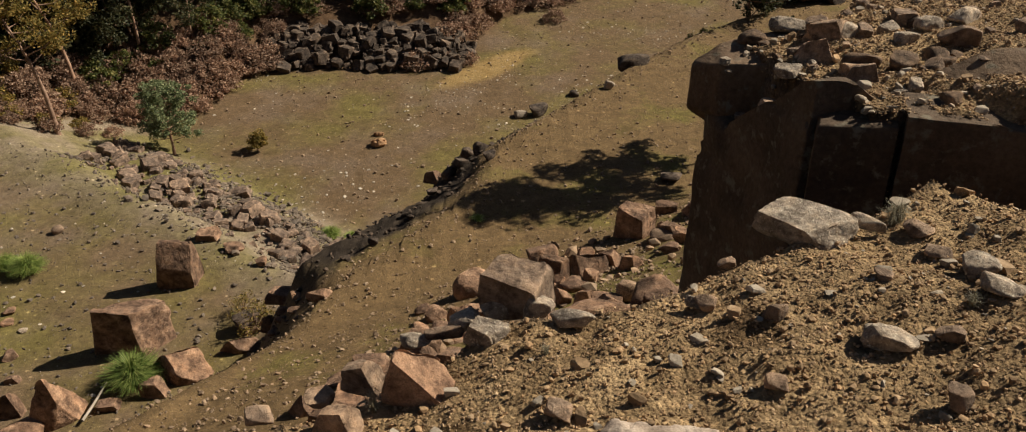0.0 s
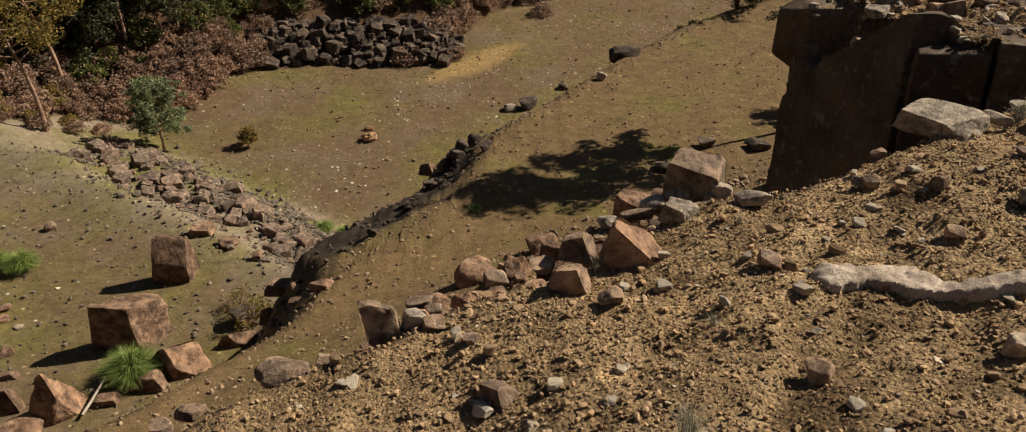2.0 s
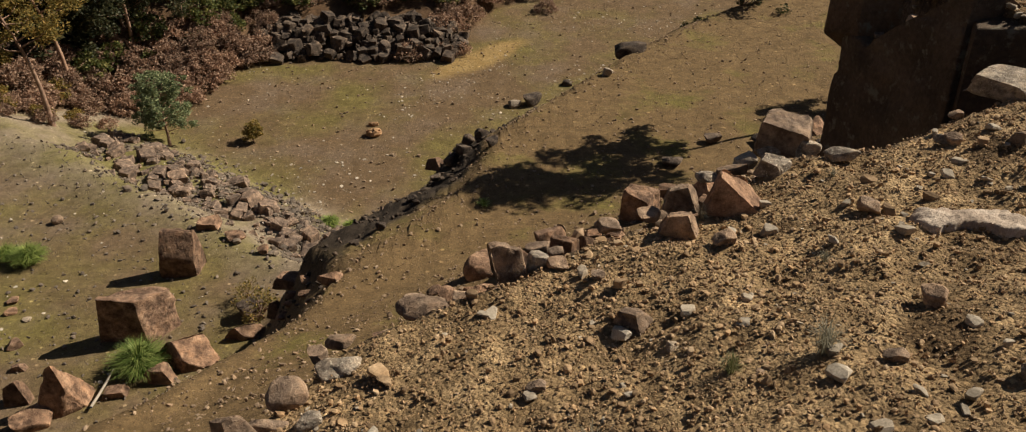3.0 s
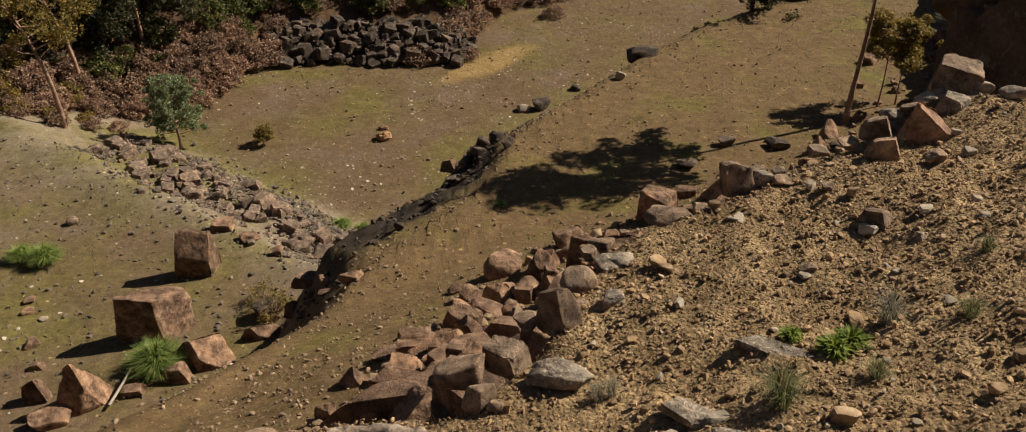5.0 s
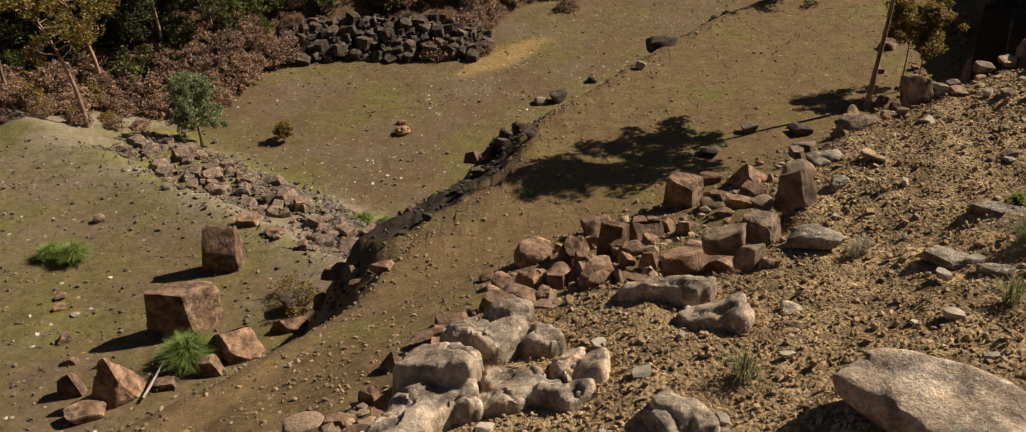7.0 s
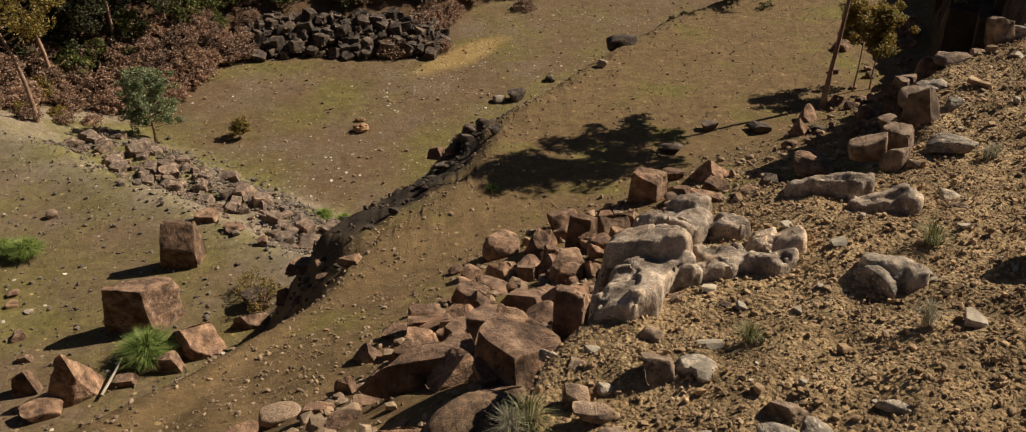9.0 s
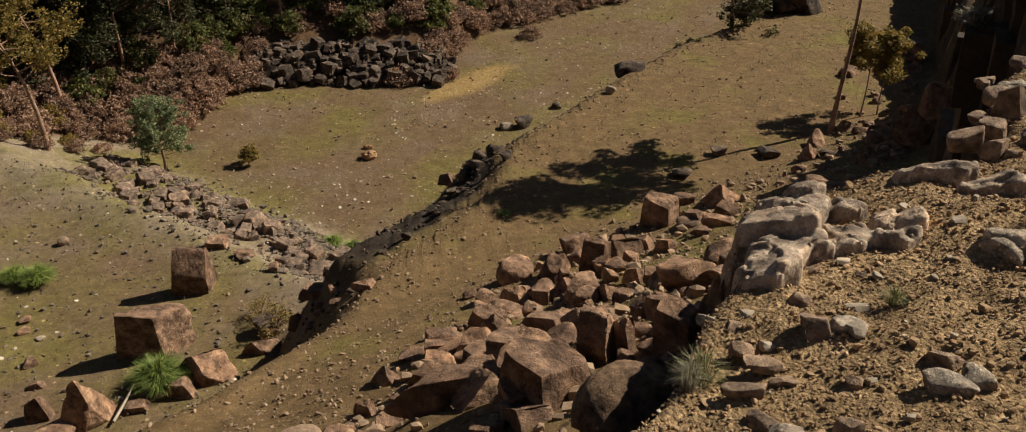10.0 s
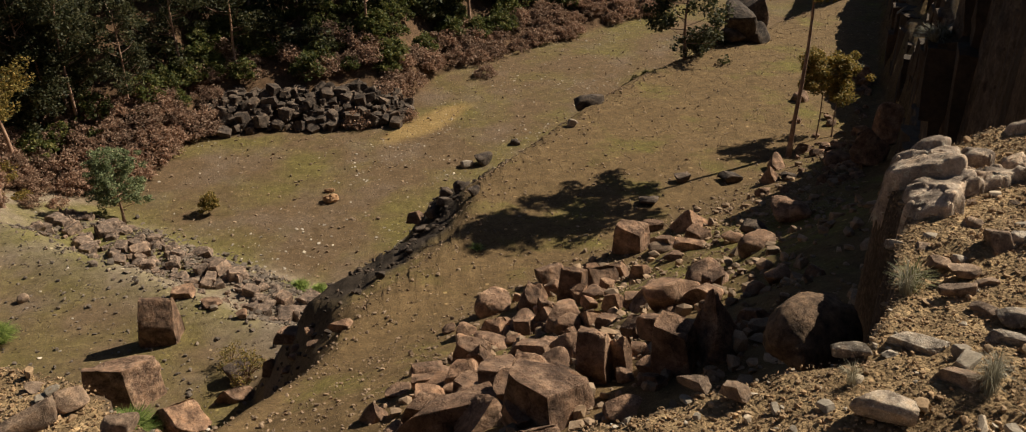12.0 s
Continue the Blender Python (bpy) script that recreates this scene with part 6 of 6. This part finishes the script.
# tussocks and tufts
tus = tuft("tussock", 95, 2.7, 1.5, M_TUSSOCK, 1300, "fresh green tussock of long arching grass", "tussock", "tussocks", 0.0055)
put(tus, -18.7, 35.9, 0, 1.3)
again(tus, -28.7, 46.2, 50, 1.0)
again(tus, -30.3, 46.6, 120, 0.8)
again(tus, -12.8, 56.0, 10, 0.7)
again(tus, -11.6, 57.4, 80, 0.6)
green = tuft("moss_clump", 96, 0.9, 0.35, M_TUSSOCK, 120, "small green clump on the haul road", "plant")
put(green, -1.55, 35.2)
dry_tuft = tuft("grass_tuft", 97, 0.13, 0.12, M_DRY, 120, "dry grey grass tuft on the gravel rim", "grass tuft", "rim grass", 0.0055, 0.35)
green_tuft = tuft("grass_tuft", 98, 0.14, 0.10, M_RIMGRASS, 130, "green and straw grass tuft on the gravel rim", "grass tuft", "rim grass", 0.007)
lime = tuft("herb", 99, 0.14, 0.07, M_LIME, 160, "bright lime green herb among the rim stones", "herb", "rim herbs", 0.035)
put(dry_tuft, -2.873, -0.875, 0, 0.8)
put(green_tuft, -0.55, 0.62, 0, 0.7)
put(lime, -0.941, 0.625, 0, 0.5)
again(dry_tuft, -0.226, 0.851, 0, 0.955)
again(green_tuft, -0.411, 0.851, 67, 0.552)
again(dry_tuft, -0.316, 1.621, 134, 0.639)
again(dry_tuft, -0.091, 1.257, 201, 0.440)
again(lime, -0.819, 0.585, 268, 0.732)
again(dry_tuft, -0.711, 0.663, 335, 1.083)
again(green_tuft, -1.031, 0.368, 42, 0.901)
again(dry_tuft, -1.347, 0.555, 109, 0.630)
again(green_tuft, -0.816, 0.445, 176, 0.688)
again(dry_tuft, -2.832, -0.432, 243, 1.018)
again(green_tuft, -2.793, -0.390, 310, 1.128)
again(dry_tuft, -2.902, -0.904, 84, 1.004)
again(dry_tuft, -3.134, -0.774, 151, 0.639)
again(dry_tuft, 1.008, 1.680, 218, 0.443)
again(dry_tuft, 1.003, 2.133, 285, 0.746)
again(dry_tuft, 0.077, 1.719, 352, 0.326)
again(dry_tuft, 1.026, 2.143, 59, 0.760)
again(green_tuft, -1.778, 0.041, 126, 0.930)
again(dry_tuft, -1.952, -0.304, 193, 0.752)
again(green_tuft, -1.028, 0.409, 260, 1.079)
again(lime, -0.862, 0.562, 327, 0.743)
again(green_tuft, -1.179, 0.166, 34, 0.868)
again(dry_tuft, -1.380, 0.539, 101, 0.633)
again(green_tuft, -2.296, -0.229, 168, 0.711)
again(dry_tuft, -1.425, -0.109, 235, 0.757)
ro = random.Random(77)
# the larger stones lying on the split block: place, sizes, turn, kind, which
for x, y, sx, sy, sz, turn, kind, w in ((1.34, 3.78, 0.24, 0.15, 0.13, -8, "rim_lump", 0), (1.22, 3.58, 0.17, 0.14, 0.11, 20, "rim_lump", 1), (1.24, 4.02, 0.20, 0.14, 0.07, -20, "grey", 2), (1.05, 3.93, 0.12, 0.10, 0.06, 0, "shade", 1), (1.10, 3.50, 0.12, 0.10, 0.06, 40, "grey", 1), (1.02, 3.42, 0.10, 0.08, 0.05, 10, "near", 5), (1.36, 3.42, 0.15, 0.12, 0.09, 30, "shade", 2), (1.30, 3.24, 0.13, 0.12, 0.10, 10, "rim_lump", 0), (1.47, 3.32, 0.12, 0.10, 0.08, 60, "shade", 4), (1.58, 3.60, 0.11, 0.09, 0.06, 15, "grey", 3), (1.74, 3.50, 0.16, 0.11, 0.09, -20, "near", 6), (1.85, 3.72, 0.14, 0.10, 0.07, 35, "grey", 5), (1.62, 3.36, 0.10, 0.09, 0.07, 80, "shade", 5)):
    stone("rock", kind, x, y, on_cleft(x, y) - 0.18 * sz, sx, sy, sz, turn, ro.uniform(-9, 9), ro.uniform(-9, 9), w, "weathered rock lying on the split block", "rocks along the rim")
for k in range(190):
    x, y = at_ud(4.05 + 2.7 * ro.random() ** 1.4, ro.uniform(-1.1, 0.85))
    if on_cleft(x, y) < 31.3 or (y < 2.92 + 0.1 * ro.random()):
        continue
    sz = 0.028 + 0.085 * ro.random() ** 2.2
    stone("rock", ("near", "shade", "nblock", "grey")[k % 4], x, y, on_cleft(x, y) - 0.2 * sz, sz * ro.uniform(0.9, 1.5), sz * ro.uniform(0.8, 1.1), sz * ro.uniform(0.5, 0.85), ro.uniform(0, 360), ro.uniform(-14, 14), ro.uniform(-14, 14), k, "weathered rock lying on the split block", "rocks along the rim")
V, F = [], []
tube(V, F, [(0, 0, 0), (0.12, 0.9, 0.1), (0.2, 1.7, 0.2), (0.27, 2.4, 0.34)], [0.075, 0.07, 0.06, 0.03], 7)
ledge = stone("block", "block", 7.55, 15.70, 25.9, 1.4, 1.3, 1.55, WALL_TURN, 0, 0, 2, parent=high_wall)
cliff_grass = tuft("grass_tussock", 101, 1.1, 0.65, M_DRY, 420, "straw-coloured grass tussock on a ledge of the high wall", "tussock", "tussocks", 0.012, 0.45)
cliff_grass.location = (7.15, 15.85, 27.35)
stick = tagged(new("branch", mesh_of("branch", V, F, M_WOOD)), "bleached white branch lying beside a boulder", "branch")
put(stick, -20.0, 32.85, 0, 1.0, 0.25)


# ---- loose stone ----
rs = random.Random(31)
made = 0
LOOSE = KINDS["red"] + KINDS["far_slope"] + KINDS["far_cube"] + KINDS["far_lump"] + KINDS["far_wedge"] + KINDS["far_split"]
KINDS["loose"] = LOOSE
while made < 105:
    uu, dd = rs.uniform(3, 24), rs.uniform(7.5, 23.5)
    if abs(uu - 12 - (dd - 15) * 0.5) > 5.5 * (1 if dd < 19 else 1.2) or dd > min(22.5 + 0.25 * (uu - 14), 16.7 + 0.9 * (uu - 7.6)):
        continue
    x, y = at_ud(uu, dd)
    if wall_dist(x, y) < 1.5 or (uu > 15.5 and dd < 17.5):
        continue
    sz = 0.42 + 0.95 * rs.random() ** 2
    stone("scree_rock", "loose", x, y, h1(x, y) - 0.12 * sz, sz * rs.uniform(0.8, 1.3), sz * rs.uniform(0.8, 1.2), sz * rs.uniform(0.6, 0.95), rs.uniform(0, 360), rs.uniform(-18, 18), rs.uniform(-18, 18), rs.randrange(len(LOOSE)), "broken reddish rock lodged in the scree", "loose rocks in the scree")
    made += 1
made = 0
while made < 70:
    uu, off = rs.uniform(34, 57), 0.4 + 4.5 * rs.random() ** 1.6
    x, y = 0.8 + 0.46 * (uu - 4.12) / 0.884 - 0.89 * off, 4.0 + 0.89 * (uu - 4.12) / 0.884 + 0.46 * off
    sz = 0.3 + 0.8 * rs.random() ** 2
    stone("scree_rock", "loose", x, y, h1(x, y) - 0.12 * sz, sz * rs.uniform(0.8, 1.4), sz * rs.uniform(0.8, 1.2), sz * rs.uniform(0.5, 0.8), rs.uniform(0, 360), rs.uniform(-18, 18), rs.uniform(-18, 18), rs.randrange(len(LOOSE)), "broken rock lying at the foot of the high wall", "rocks at the foot of the wall")
    made += 1
KINDS["rubble"] = [block_mesh("rock", 980 + k, M_RUBBLEROCK, 5, 14, 0.05) for k in range(8)]
made = 0
while made < 290:
    x, y = rs.uniform(-33, -8), rs.uniform(44, 72)
    q = float(shelf_side(x, y))
    uu, dd = rim_uv(x, y)
    if not -1 < q < 8 or dd - float(bench_edge(uu)) < 4 or rs.random() > math.exp(-((q - 3.0) / 2.9) ** 2):
        continue
    sz = 0.24 + 1.0 * rs.random() ** 3.2
    stone("rubble_block", "rubble", x, y, h1(x, y) - 0.15 * sz, sz * rs.uniform(0.8, 1.3), sz * rs.uniform(0.8, 1.2), sz * rs.uniform(0.6, 0.95), rs.uniform(0, 360), rs.uniform(-20, 20), rs.uniform(-20, 20), rs.randrange(8), "grey brown block in the tipped rubble", "blocks in the rubble")
    made += 1


def spread_points(seed, n, x0, x1, y0, y1, keep):
    rng = np.random.default_rng(seed)
    x, y = rng.uniform(x0, x1, n), rng.uniform(y0, y1, n)
    k = keep(x, y, rng.uniform(0, 1, n))
    return np.stack([x[k], y[k]], 1)


def sizes_of(seed, n, lo, hi, power=2.5):
    return lo + (hi - lo) * np.random.default_rng(seed).uniform(0, 1, n) ** power


def on_top(x, y, r):
    u, d = rim_uv(x, y)
    return ((d < rim_edge(u) - 0.02) & (u < 3.5)) | ((u > 3.7) & (d < 1.0) & (u < 6.5) & (H(x, y) > 31.3))


def clumped(scale, seed, lo):
    return lambda x, y, r: r < lo + (1 - lo) * smooth(-0.2, 0.35, fbm(x * scale, y * scale, 3, seed))


def rim_points(seed, n, keep):
    rng = np.random.default_rng(seed)
    u, d = np.concatenate([rng.uniform(-3.9, 3.6, n), rng.uniform(3.7, 6.2, n // 3)]), np.concatenate([rng.uniform(-1.5, 1.6, n), rng.uniform(-1.2, 1.0, n // 3)])
    x, y = at_ud(u, d)
    k = on_top(x, y, 0) & keep(x, y, rng.uniform(0, 1, len(u)))
    return np.stack([x[k], y[k]], 1)


pts = rim_points(40, 230000, clumped(1.7, 181, 0.75))
scatter("rim_grit", pts, sizes_of(41, len(pts), 0.0035, 0.009, 1.8), 0, M_GRAVEL, 42, "fine angular brown grit on the rim", "grit", 0.8, 0.1)
pts = rim_points(1, 40000, clumped(1.7, 181, 0.6))
scatter("rim_gravel", pts, sizes_of(2, len(pts), 0.006, 0.0155, 2.8), 1, M_GRAVEL, 3, "loose brown gravel on the rim", "gravel", 0.8, 0.15)
pts = rim_points(4, 900, clumped(1.1, 191, 0.3))
scatter("rim_cobbles", pts, sizes_of(5, len(pts), 0.014, 0.042, 2.8), 2, M_GRAVEL, 6, "brown cobbles strewn over the rim", "cobbles", 0.7, 0.2)
pts = rim_points(34, 4600, clumped(0.9, 231, 0.3))
scatter("pale_cobbles", pts, sizes_of(35, len(pts), 0.008, 0.042, 3.4), 2, M_PALE, 36, "pale grey angular cobbles on the rim", "cobbles", 0.6, 0.2)


def on_bench(x, y, r):
    u, d = rim_uv(x, y)
    e = d - bench_edge(u)
    return (e < 1.2) & (d > 15) & (wall_dist(x, y) > 0.5) & (r < 0.3 + 0.7 * np.maximum(smooth(-3.0, 0.3, e), smooth(27, 21, d)))


pts = spread_points(7, 110000, -16, 40, 10, 80, on_bench)
scatter("bench_stones", pts, sizes_of(8, len(pts), 0.03, 0.15, 5), 1, M_GRIT, 9, "small stones scattered over the haul road")


def on_scree(x, y, r):
    u, d = rim_uv(x, y)
    return (d > 1.2) & (d < 25) & (wall_dist(x, y) > 0.3) & (r < smooth(26, 17, d) * smooth(1.5, -1.0, d - 16.7 - 0.9 * (u - 7.6)) * (1 - 0.7 * smooth(14.5, 16.5, u) * smooth(19, 17, d)))


pts = spread_points(10, 12000, -12, 24, 2, 50, on_scree)
scatter("scree_stones", pts, sizes_of(11, len(pts), 0.08, 0.42, 2.8), 1, M_GRIT, 12, "broken reddish stones between the fallen boulders")


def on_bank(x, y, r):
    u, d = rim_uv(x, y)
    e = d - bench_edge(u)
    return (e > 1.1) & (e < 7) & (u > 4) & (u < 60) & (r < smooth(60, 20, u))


# stones in near-black tones, the bank's shade put into their colour
M_BANKSHADE = stone_mat("shaded_bank_stone", (0.035, 0.027, 0.022), (0.075, 0.057, 0.045), (0.17, 0.125, 0.096), 1.2, random=False, bump=0.03)
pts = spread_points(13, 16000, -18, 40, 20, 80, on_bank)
scatter("bank_stones", pts, sizes_of(14, len(pts), 0.06, 0.30, 3.0), 1, M_BANKSHADE, 15, "broken rock on the bank below the road, coloured dark for its shade")


def on_rubble(x, y, r):
    q = shelf_side(x, y)
    u, d = rim_uv(x, y)
    e = d - bench_edge(u)
    return (e > 3) & (x > -34) & (q > -3) & (q < 11) & (x < -8) & (r < np.exp(-((q - 4.0) / 4.2) ** 2) * smooth(-0.35, 0.25, fbm(x * 0.3, y * 0.3, 3, 221)))


M_RUBBLE = stone_mat("rubble_stone", (0.09, 0.075, 0.065), (0.17, 0.14, 0.115), (0.28, 0.235, 0.19), 1.2, random=False, bump=0.03)
pts = spread_points(16, 46000, -36, -6, 40, 74, on_rubble)
scatter("rubble_stones", pts, sizes_of(17, len(pts), 0.06, 0.40, 3.0), 1, M_RUBBLE, 18, "grey brown rubble tipped down the shelf edge")


def on_low(x, y, r):
    u, d = rim_uv(x, y)
    return (d - bench_edge(u) > 5) & (wood_side(x, y) < -0.3)


pts = spread_points(19, 15000, -45, 30, 30, 125, lambda x, y, r: on_low(x, y, r) & clumped(0.12, 201, 0.1)(x, y, r) & ((shelf_side(x, y) > 4) | (r < 0.12)))
scatter("pale_chips", pts, sizes_of(20, len(pts), 0.06, 0.24, 3.0), 1, M_CHIP, 21, "pale stone chips littering the quarry floor", flat=0.35)
pts = spread_points(22, 5000, -45, -8, 28, 64, lambda x, y, r: on_low(x, y, r) & (shelf_side(x, y) < 2))
scatter("shelf_stones", pts, sizes_of(23, len(pts), 0.05, 0.26, 3.5), 1, M_RUBBLE, 24, "small grey stones on the mossy shelf")
pts = spread_points(25, 5000, -30, 30, 56, 125, lambda x, y, r: on_low(x, y, r) & (shelf_side(x, y) > 4))
scatter("floor_stones", pts, sizes_of(26, len(pts), 0.06, 0.28, 3.5), 1, M_GRIT, 27, "small stones on the quarry floor")
